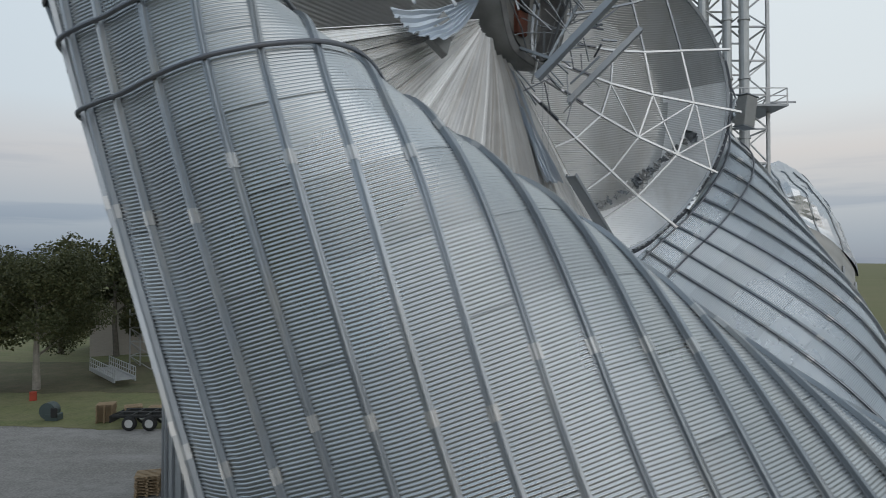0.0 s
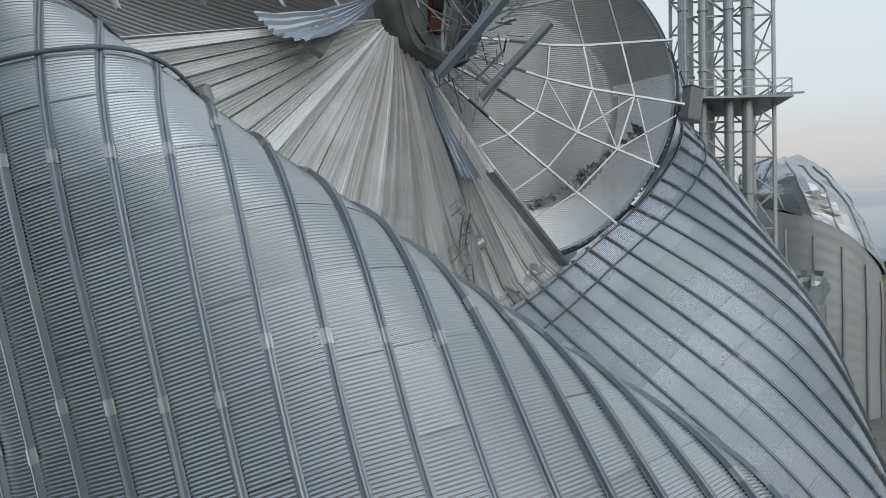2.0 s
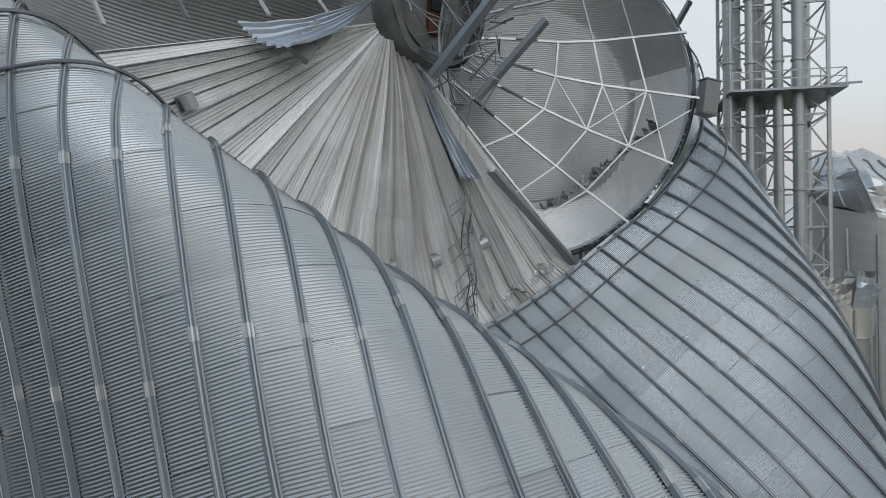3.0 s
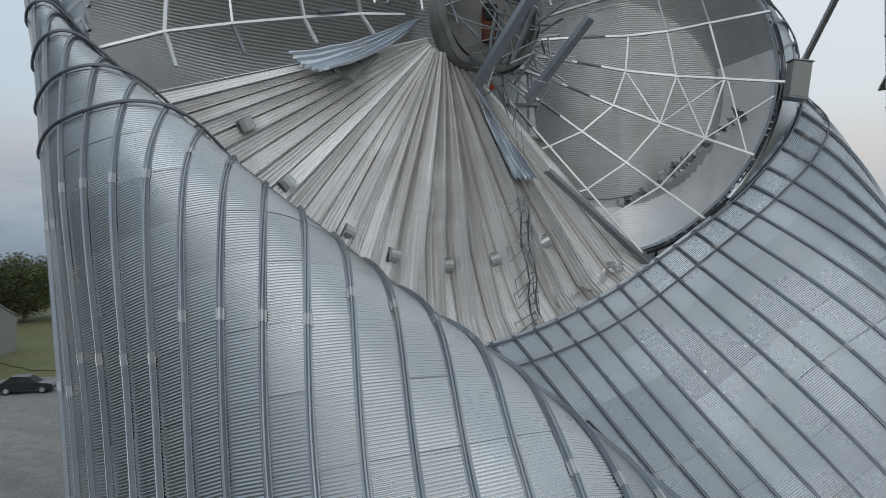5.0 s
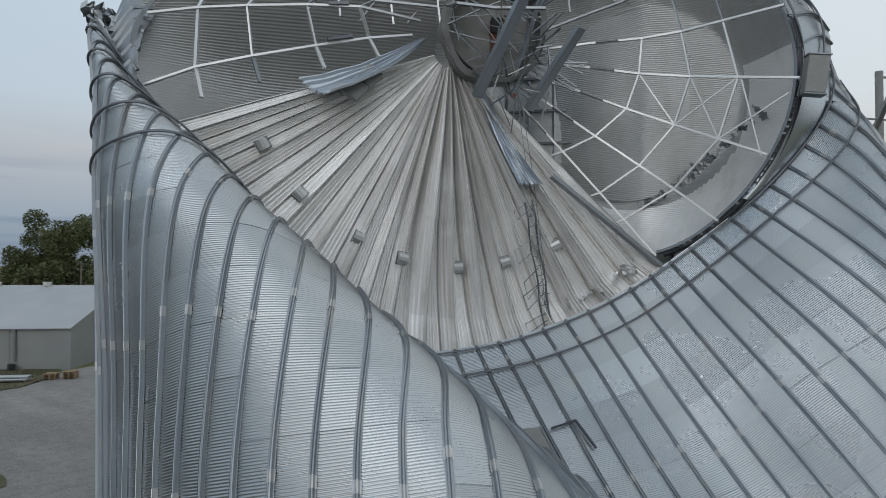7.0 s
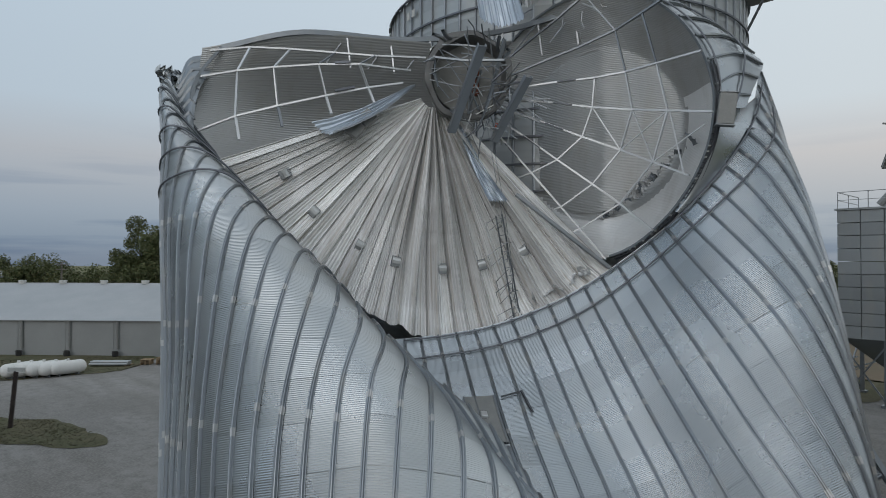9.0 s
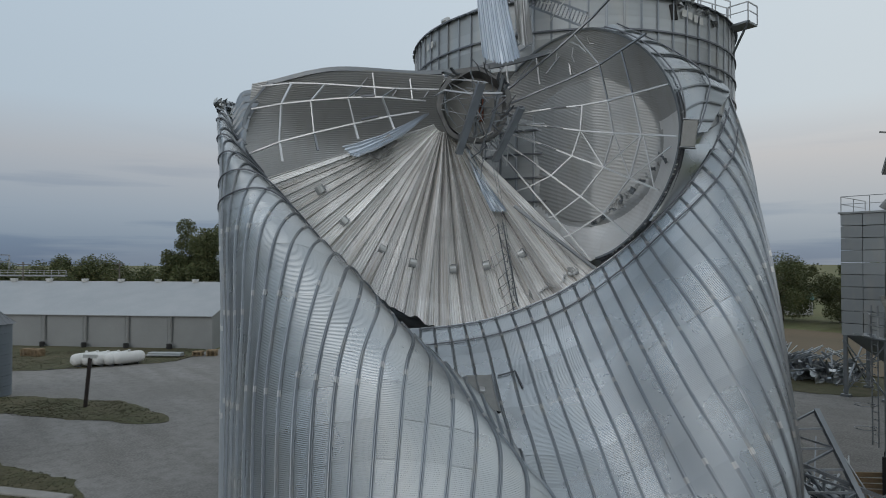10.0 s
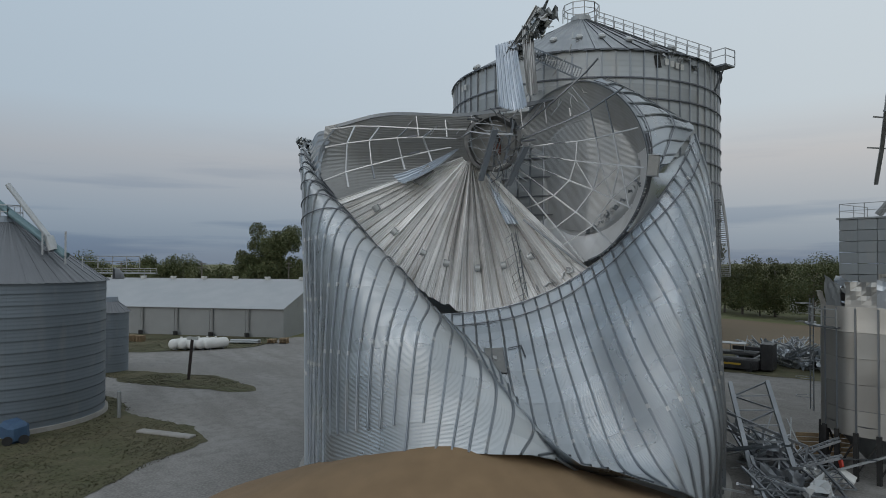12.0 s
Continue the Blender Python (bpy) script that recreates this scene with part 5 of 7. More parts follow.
# ---- long shed ----
def long_shed():
    o, ex, ey = np.array([-60.0, 29.0]), np.array([-0.725, -0.69]), np.array([-0.69, 0.725])
    L, W, eave, ridge = 74.0, 26.0, 4.5, 8.4
    top = empty("long_shed", (o[0], o[1], 0), "long low shed with pale grey metal walls and roof", "shed")

    def at(a, b, z):
        p = o + ex * a + ey * b
        return (p[0], p[1], z)

    def slab(name, pts, mat, thick, label=""):
        bm = bmesh.new()
        f = bm.faces.new([bm.verts.new(p) for p in pts])
        bm.normal_update()
        r = bmesh.ops.extrude_face_region(bm, geom=[f])
        bmesh.ops.translate(bm, verts=[v for v in r["geom"] if isinstance(v, bmesh.types.BMVert)], vec=f.normal * -thick)
        return wpart(name, from_bm(bm, name), mat, top, label)

    n = 12
    for k in range(n):
        a0, a1 = L * k / n, L * (k + 1) / n - 0.05
        slab("wall_panel", [at(a0, 0, -0.1), at(a1, 0, -0.1), at(a1, 0, eave), at(a0, 0, eave)], SHED_WALL, 0.15)
        bm = bmesh.new()
        bar_into(bm, at(a0 + 5.6, -0.15, 0.9), at(a0 + 5.6, -0.15, eave - 0.2), 0.32, 0.2)
        wpart("downpipe", from_bm(bm, "downpipe"), BOXGREY, top)
        bm = bmesh.new()
        box_into(bm, Matrix.Translation(at(a0 + 5.6, -0.6, 0.35)), 0.7, 0.6, 0.7, 0.08)
        wpart("fan_unit", from_bm(bm, "fan_unit"), BLACK, top)
    slab("gable_wall", [at(0, 0, -0.1), at(0, W, -0.1), at(0, W, eave), at(0, W / 2, ridge), at(0, 0, eave)], SHED_WALL, 0.15)
    slab("gable_wall", [at(L, 0, -0.1), at(L, W, -0.1), at(L, W, eave), at(L, W / 2, ridge), at(L, 0, eave)], SHED_WALL, 0.15)
    slab("back_wall", [at(0, W, -0.1), at(L, W, -0.1), at(L, W, eave), at(0, W, eave)], SHED_WALL, 0.15)
    for k in range(n):
        a0, a1 = L * k / n - (0.3 if k == 0 else 0), L * (k + 1) / n
        slab("roof_panel", [at(a0, -0.4, eave - 0.1), at(a1, -0.4, eave - 0.1), at(a1, W / 2, ridge + 0.08), at(a0, W / 2, ridge + 0.08)], SHED_ROOF, 0.1)
        slab("roof_panel", [at(a0, W + 0.4, eave - 0.1), at(a1, W + 0.4, eave - 0.1), at(a1, W / 2, ridge + 0.08), at(a0, W / 2, ridge + 0.08)], SHED_ROOF, 0.1)
        bm = bmesh.new()
        tube_into(bm, at(a0 + 3, W / 2, ridge), at(a0 + 3, W / 2, ridge + 0.55), 0.45, 12, 0.55)
        wpart("ridge_vent", from_bm(bm, "ridge_vent"), WHITE, top)
    slab("door_opening", [at(-0.2, 9.2, 0.0), at(-0.2, 12.4, 0.0), at(-0.2, 12.4, 3.4), at(-0.2, 9.2, 3.4)], BLACK, 0.02, "dark open doorway")
    slab("window", [at(-0.2, 5, 4.4), at(-0.2, 6, 4.4), at(-0.2, 6, 5.2), at(-0.2, 5, 5.2)], BOXGREY, 0.02)
    # conveyor gantry along the ridge
    g0, g1 = np.array(at(34, W / 2 + 4, ridge + 0.9)), np.array(at(66, W / 2 + 4, ridge + 0.9))
    pts = [g0 + (g1 - g0) * i / 24 for i in range(25)]
    rail_run(top, pts, 0.9, "gantry_rail")
    bm = bmesh.new()
    bar_into(bm, g0, g1, 0.7, 0.25)
    wpart("gantry", from_bm(bm, "gantry"), DARK_STEEL, top)
    for i in (2, 12, 22):
        bm = bmesh.new()
        p = pts[i]
        bar_into(bm, p, p - np.array([0, 0, 2.5]), 0.2)
        wpart("gantry_post", from_bm(bm, "gantry_post"), DARK_STEEL, top)


SHED_WALL = matte("pale_grey_cladding", (0.30, 0.31, 0.31), (0.26, 0.27, 0.27), 0.4, 0.65, 0.15, metal=0.2, fine=14.0)
SHED_ROOF = matte("pale_grey_roofing", (0.36, 0.375, 0.39), (0.42, 0.43, 0.44), 0.3, 0.5, 0.15, metal=0.3, fine=10.0)
long_shed()


# ---- right-hand side: square bin on legs, wrecked hopper tank, far crumpled bin ----
def square_bin():
    top = empty("square_bin", (8.0, 64.3, 0), "square grey panelled steel bin on tall legs", "grain bin")
    x0, x1, y0, y1, z0, z1 = 4.9, 11.5, 61.3, 67.6, 5.4, 16.1
    rows = 10
    for k in range(rows):
        a, b = z0 + (z1 - z0) * k / rows, z0 + (z1 - z0) * (k + 1) / rows - 0.05
        for q, (c, d, ang) in enumerate((((x0 + x1) / 2, y0, 0), ((x0 + x1) / 2, y1, 0), (x0, (y0 + y1) / 2, 90), (x1, (y0 + y1) / 2, 90))):
            for s in range(4):
                w = (x1 - x0) / 4 if ang == 0 else (y1 - y0) / 4
                off = (s - 1.5) * w
                bm = bmesh.new()
                box_into(bm, Matrix.Translation((c + (off if ang == 0 else 0), d + (off if ang else 0), (a + b) / 2)), w - 0.04 if ang == 0 else 0.12, 0.12 if ang == 0 else w - 0.04, b - a, 0.02)
                wpart("wall_panel", from_bm(bm, "wall_panel"), OLD_STEEL, top)
    bm = bmesh.new()
    box_into(bm, Matrix.Translation(((x0 + x1) / 2, (y0 + y1) / 2, z1 + 0.05)), x1 - x0 + 0.4, y1 - y0 + 0.4, 0.16)
    wpart("roof_deck", from_bm(bm, "roof_deck"), OLD_STEEL, top)
    bm = bmesh.new()
    bmesh.ops.create_cone(bm, cap_ends=True, segments=4, radius1=0.8, radius2=4.4, depth=2.6, matrix=Matrix.Translation(((x0 + x1) / 2, (y0 + y1) / 2, z0 - 1.3)) @ Matrix.Rotation(math.pi / 4, 4, "Z"))
    wpart("hopper", from_bm(bm, "hopper"), DARK_STEEL, top)
    for x in (x0 + 0.2, (x0 + x1) / 2, x1 - 0.2):
        for y in (y0 + 0.2, y1 - 0.2):
            bm = bmesh.new()
            bar_into(bm, (x, y, 0), (x, y, z0), 0.3)
            box_into(bm, Matrix.Translation((x, y, 0.1)), 0.7, 0.7, 0.2)
            wpart("leg", from_bm(bm, "leg"), DARK_STEEL, top)
    for a, b in (((x0 + 0.2, y0, 0.4), ((x0 + x1) / 2, y0, 4.9)), ((x0 + 0.2, y0, 4.9), ((x0 + x1) / 2, y0, 0.4)), ((x0, y0 + 0.2, 0.4), (x0, y1, 4.9)), ((x0, y0 + 0.2, 4.9), (x0, y1, 0.4))):
        bm = bmesh.new()
        bar_into(bm, a, b, 0.12)
        wpart("brace", from_bm(bm, "brace"), DARK_STEEL, top)
    ring = [np.array(p) for p in ((x0, y1, z1), (x0, (y0 + y1) / 2, z1), (x0, y0, z1), (x0 + 2.2, y0, z1), (x0 + 4.4, y0, z1), (x1, y0, z1))]
    rail_run(top, ring, 1.5)
    bm = bmesh.new()
    tube_into(bm, (x0 + 2.6, y0 + 2, z1 + 0.4), (x0 + 4.6, y0 + 2.5, z1 + 3.0), 0.35, 10)
    tube_into(bm, (x0 + 4.6, y0 + 2.5, z1 + 0.2), (x0 + 4.6, y0 + 2.5, z1 + 11.0), 0.3, 10)
    wpart("fill_spout", from_bm(bm, "fill_spout"), BOXGREY, top)
    beam(top, "leaning_mast", [np.array(p) for p in ((8.3, 60.8, 19.3), (10.0, 57.6, 22.0), (14.9, 47.4, 30.0))], 0.32, 0.32, BOXGREY, "bent grey spout pipe leaning away")
    for f, s in ((0.25, 0.9), (0.45, 0.7)):
        p = np.array((8.3, 60.8, 19.3)) * (1 - f) + np.array((14.9, 47.4, 30.0)) * f
        beam(top, "mast_arm", [p + np.array((-s, -0.4, 0.2)), p + np.array((s, 0.4, -0.1))], 0.12, 0.12, BOXGREY)
    for dx, dy in ((-1.6, -1.2), (1.6, -1.2), (1.6, 1.2), (-1.6, 1.2)):
        bm = bmesh.new()
        bar_into(bm, (x0 + 4.6 + dx, y0 + 2.5 + dy, z1), (x0 + 4.6, y0 + 2.5, z1 + 3.6), 0.14)
        wpart("spout_leg", from_bm(bm, "spout_leg"), BOXGREY, top)


square_bin()


def crushed_top(owner, cx, cy, r, rim, peak, material, amp, seed, n=30, m=14, lean=(0.0, 0.0)):
    """A roof and upper wall crushed like foil: flat facets between sharp creases."""
    P = np.zeros((n + 1, m, 3))
    for i in range(n + 1):
        a = 2 * math.pi * (i % n) / n
        for j in range(m):
            f = j / (m - 1)
            c, s2 = math.cos(a), math.sin(a)
            q = noise.noise((c * 1.5 + seed, s2 * 1.5, f * 2.0))
            k = 1 - 2 * abs(noise.noise((c * 2.6 + seed, s2 * 2.6, f * 3.4 + 3)))
            e = 1 - 2 * abs(noise.noise((c * 5.5 + seed, s2 * 5.5, f * 7.0 + 9)))
            rr = (r + 0.15) * math.cos(f * 1.5) ** 0.5 * (1 + 0.16 * amp * q) + amp * (0.9 * q + 0.55 * k + 0.2 * e - 0.4) * min(1, f * 6)
            z = rim(a) * (1 - f) + peak * f + amp * (q + 0.6 * k)
            P[i, j] = (cx + rr * c + lean[0] * f, cy + rr * s2 + lean[1] * f, z)
    for i in range(0, n, 3):
        beam(owner, "bent_stiffener", [p + np.array([0, 0, 0.05]) for p in P[i, :m - 3]], 0.1, 0.1, RIB)
    return wpart("crushed_top", grid_mesh("crushed_top", P, False), material, owner, "crushed foil-like top sheet")


def hopper_tank():
    cx, cy, r = 18.2, 34.75, 2.75
    top = empty("hopper_tank", (cx, cy, 0), "wrecked galvanised hopper tank with a crumpled top", "tank")
    seg = 16

    def flat(a):
        return math.cos(math.pi / 8) / math.cos((a + 0.2) % (math.pi / 4) - math.pi / 8)

    for k in range(seg):
        for q in range(5):
            z0, z1 = 2.4 + 1.42 * q, 2.4 + 1.42 * (q + 1)
            P = np.zeros((6, 4, 3))
            for i in range(6):
                a = 2 * math.pi * (k + i / 5 * 0.985) / seg
                for j in range(4):
                    rr = r * flat(a) * 1.03 + (0.02 if i in (0, 5) else 0) + 0.08 * noise.noise((math.cos(a) * 2, math.sin(a) * 2, z0 + j)) * (q / 4)
                    P[i, j] = (cx + rr * math.cos(a), cy + rr * math.sin(a), z0 + (z1 - 0.02 - z0) * j / 3)
            wpart("wall_panel", grid_mesh("wall_panel", P), TANK_BRIGHT if q == 4 else TANK, top)
        a = 2 * math.pi * k / seg
        bm = bmesh.new()
        rb = r * flat(a) * 1.03 + 0.04
        bar_into(bm, (cx + rb * math.cos(a), cy + rb * math.sin(a), 2.4), (cx + rb * math.cos(a), cy + rb * math.sin(a), 9.4), 0.09)
        wpart("stiffener", from_bm(bm, "stiffener"), RIB, top)
        bm = bmesh.new()
        bar_into(bm, (cx + r * math.cos(a), cy + r * math.sin(a), 0), (cx + r * math.cos(a), cy + r * math.sin(a), 2.6), 0.22)
        wpart("leg", from_bm(bm, "leg"), BLACK, top)
        b = 2 * math.pi * (k + 1) / seg
        bm = bmesh.new()
        bar_into(bm, (cx + r * math.cos(a), cy + r * math.sin(a), 0.3), (cx + r * math.cos(b), cy + r * math.sin(b), 2.3), 0.08)
        wpart("brace", from_bm(bm, "brace"), BLACK, top)
    bm = bmesh.new()
    bmesh.ops.create_cone(bm, cap_ends=False, segments=32, radius1=0.5, radius2=r - 0.05, depth=2.4, matrix=Matrix.Translation((cx, cy, 1.8)))
    wpart("hopper", from_bm(bm, "hopper"), DARK_STEEL, top)
    rnd = random.Random(5)
    for k in range(11):
        a0 = 2 * math.pi * k / 11 + rnd.uniform(-0.1, 0.1)
        a1 = a0 + rnd.uniform(0.45, 0.75)
        rise, tilt = rnd.uniform(0.9, 2.0), rnd.uniform(-0.9, 0.35)
        P = np.zeros((9, 7, 3))
        for i in range(9):
            u = i / 8
            a = a0 + (a1 - a0) * u
            for j in range(7):
                v = j / 6
                fold = 0.35 * (abs(((u * 2 + v + k * 0.37) % 1) - 0.5) - 0.25) + 0.12 * noise.noise((u * 3 + k, v * 3, 1.0))
                rr = r * flat(a) * 1.02 + tilt * v + fold * v
                P[i, j] = (cx + rr * math.cos(a), cy + rr * math.sin(a), 9.35 + rise * v * (1 - 0.35 * u * (k % 2)))
        wpart("torn_wall_sheet", grid_mesh("torn_wall_sheet", P, False), (TANK, BLUE_SHEET, TANK_BRIGHT, OLD_STEEL)[k % 4], top, "torn and folded sheet on the rim")
    for k in range(7):
        crumple_sheet("crushed_sheet", (cx + 1.3 * math.cos(k * 0.9), cy + 1.3 * math.sin(k * 0.9), 9.7 + 0.15 * (k % 3)), 2.1, 120 + k, (TANK, BLUE_SHEET, OLD_STEEL)[k % 3], top, 9, 0.22)
    deck = [np.array([cx + 3.35 * math.cos(a), cy + 3.35 * math.sin(a), 8.3]) for a in np.linspace(3.3, 4.5, 5)]
    rail_run(top, deck, 1.0, material=OLD_STEEL)
    beam(top, "deck_edge", deck, 0.5, 0.08, DARK_STEEL)
    lx, ly = cx - 2.9, cy - 1.6
    bm = bmesh.new()
    for z in np.arange(3.4, 9.6, 0.35):
        bar_into(bm, (lx, ly, z), (lx + 0.35, ly - 0.35, z), 0.03)
    for q in ((lx, ly), (lx + 0.35, ly - 0.35)):
        bar_into(bm, (*q, 3.2), (*q, 9.8), 0.05)
    for z in np.arange(4.0, 9.6, 1.1):
        for k in range(8):
            a, b = k * 0.785, (k + 1) * 0.785
            bar_into(bm, (lx - 0.2 + 0.45 * math.cos(a), ly - 0.35 + 0.45 * math.sin(a), z), (lx - 0.2 + 0.45 * math.cos(b), ly - 0.35 + 0.45 * math.sin(b), z), 0.03)
    wpart("caged_ladder", from_bm(bm, "caged_ladder"), DARK_STEEL, top, "caged steel ladder")


TANK_BRIGHT = steel("clean_cream_sheet", (0.58, 0.56, 0.52), 0.35, 0.5, spread=0.1)
TANK = steel("smooth_tank_sheet", (0.40, 0.395, 0.375), 0.42, 0.7, spread=0.15, stain=(0.34, 0.29, 0.22), stained=0.3)
hopper_tank()


def crumpled_bin():
    cx, cy, r = 29.2, 53.6, 4.7
    top = empty("crushed_bin", (cx, cy, 0), "pale steel bin with a crushed foil-like top", "grain bin")
    seg = 32

    def rim(a):
        return 13.4 - 3.0 * math.cos(a) + 0.4 * math.sin(3 * a)

    for k in range(seg):
        a0 = 2 * math.pi * k / seg
        P = np.zeros((5, 60, 3))
        for i in range(5):
            a = a0 + 2 * math.pi / seg * i / 4
            for j in range(60):
                f = j / 59
                rr = r + 0.012 * math.sin(j * 1.6) + 0.25 * noise.noise((math.cos(a) * 1.6, math.sin(a) * 1.6, f * 2.2)) * f
                P[i, j] = (cx + rr * math.cos(a), cy + rr * math.sin(a), rim(a) * f)
        wpart("wall_panel", grid_mesh("wall_panel", P), PALE_TANK, top)
        if k % 2 == 0:
            beam(top, "stiffener", list(P[0, ::6] + np.array([math.cos(a0), math.sin(a0), 0]) * 0.08), 0.14, 0.14, RIB)
    crushed_top(top, cx, cy, r, rim, 19.8, FOIL, 0.3, 7, n=48, m=22, lean=(-2.2, 0.0))


PALE_TANK = steel("pale_tank_sheet", (0.50, 0.50, 0.49), 0.5, 0.4, spread=0.06)
FOIL = steel("crushed_bright_sheet", (0.52, 0.54, 0.56), 0.28, 0.85)
crumpled_bin()


def spout_tower():
    """Lattice tower with down-spouts beside the bins."""
    top = empty("spout_tower", (18.6, 45.5, 0), "tall galvanised lattice tower with white grain spouts", "tower")
    xs, ys = (16.6, 19.5, 22.3), (43.4, 46.8)
    for x in xs:
        for y in ys:
            bm = bmesh.new()
            bar_into(bm, (x, y, 0), (x, y, 44), 0.2)
            wpart("leg", from_bm(bm, "leg"), PALE_RAIL, top)
    step = 2.35
    k = 0
    for z in np.arange(2.0, 43, step):
        k += 1
        for y in ys:
            for i in range(2):
                bm = bmesh.new()
                bar_into(bm, (xs[i], y, z), (xs[i + 1], y, z), 0.11)
                a, b = ((xs[i], y, z), (xs[i + 1], y, z + step)) if (k + i) % 2 else ((xs[i + 1], y, z), (xs[i], y, z + step))
                bar_into(bm, a, b, 0.09)
                wpart("girt", from_bm(bm, "girt"), PALE_RAIL if k % 3 else DARK_STEEL, top)
        for x in xs:
            bm = bmesh.new()
            bar_into(bm, (x, ys[0], z), (x, ys[1], z), 0.10)
            bar_into(bm, (x, ys[k % 2], z), (x, ys[1 - k % 2], z + step), 0.08)
            wpart("girt", from_bm(bm, "girt"), PALE_RAIL, top)
    for x, y, r in ((16.3, 42.6, 0.28), (17.0, 44.2, 0.42), (17.6, 42.8, 0.26), (18.5, 44.8, 0.36), (19.2, 42.7, 0.30), (20.3, 42.6, 0.33), (21.2, 44.6, 0.24)):
        bm = bmesh.new()
        tube_into(bm, (x, y, 6.0), (x, y, 44.0), r, 14)
        for z in range(8, 44, 4):
            tube_into(bm, (x, y, z - 0.06), (x, y, z + 0.06), r + 0.08, 14)
        wpart("grain_spout", from_bm(bm, "grain_spout"), WHITE_PIPE, top, "pale round grain spout")
    for z in (22.0, 33.0):
        bm = bmesh.new()
        box_into(bm, Matrix.Translation((19.4, 44.2, z)), 6.6, 5.4, 0.14)
        wpart("platform", from_bm(bm, "platform"), DARK_STEEL, top)
        rail_run(top, [np.array(p) for p in ((16.3, 41.5, z), (18.0, 41.5, z), (19.6, 41.5, z), (21.2, 41.5, z), (22.6, 41.5, z), (22.6, 44, z), (22.6, 46.7, z))], 1.1)
    bm = bmesh.new()
    for z in np.arange(6, 40, 0.4):
        bar_into(bm, (16.0, 42.6, z), (16.3, 42.2, z), 0.03)
    for p in ((16.0, 42.6), (16.3, 42.2)):
        bar_into(bm, (*p, 5), (*p, 40), 0.05)
    wpart("ladder", from_bm(bm, "ladder"), DARK_STEEL, top)
    bm = bmesh.new()
    bar_into(bm, (22.3, 43.4, 22.6), (24.1, 43.2, 22.6), 0.12)
    wpart("outrigger", from_bm(bm, "outrigger"), DARK_STEEL, top)


WHITE_PIPE = matte("pale_zinc_pipe", (0.48, 0.49, 0.49), (0.38, 0.39, 0.39), 1.5, 0.45, metal=0.5)
spout_tower()


# ---- ground cover over the gravel ----
lawn("grass_verge", [(-95, 3), (-75, 5), (-57.5, 4.6), (-54, 12), (-52, 22), (-58, 27.5), (-62, 28), (-82, 9), (-95, 4)], 0.03, GRASS, "worn grass verge along the shed", "grass")
lawn("grass_island", [(-41, 1.6), (-33, 4.2), (-25, 10.4), (-23.6, 12.6), (-27, 13.0), (-33, 11.6), (-38.5, 7.6), (-43, 3.5)], 0.03, GRASS, "grass island with worn gravel edges", "grass")
lawn("grass_patch", [(-33, -16), (-14, -24), (-2, -14), (-2.5, -3.2), (-9.4, 4.4), (-14, 4.9), (-19, 2.5), (-26, 2.0), (-31, 0.5), (-36, -6)], 0.03, GRASS, "dry grass round the blue-grey bin", "grass")
lawn("grass_strip", [(-16, 44.2), (-22, 44.6), (-30, 44.8), (-45, 44), (-60, 40), (-90, 44), (-90, 150), (-18, 150), (-14, 70)], 0.02, LAWN, "mown grass under the farmyard trees", "grass")
SOIL = matte("bare_field_soil", (0.17, 0.125, 0.08), (0.13, 0.105, 0.065), 0.05, 0.95, 0.4, fine=2.0, stretch=(0.2, 1.5, 1))
lawn("bare_field", [(-32, 74), (45, 74), (45, 116), (-44, 116)], 0.07, SOIL, "brown harvested field", "field")
lawn("grass_bank", [(-40, 56.5), (-8, 57), (6, 62), (10, 73.5), (-58, 73.5)], 0.035, GRASS, "narrow grass bank beside the yard", "grass")
bm = bmesh.new()
box_into(bm, Matrix.Translation((-12.6, 2.9, 0.08)) @ Euler((0, 0, 0.62)).to_matrix().to_4x4(), 4.6, 0.7, 0.2, 0.06)
tagged(part("concrete_slab", from_bm(bm, "concrete_slab"), CONCRETE), "pale strip of concrete in the grass", "slab")


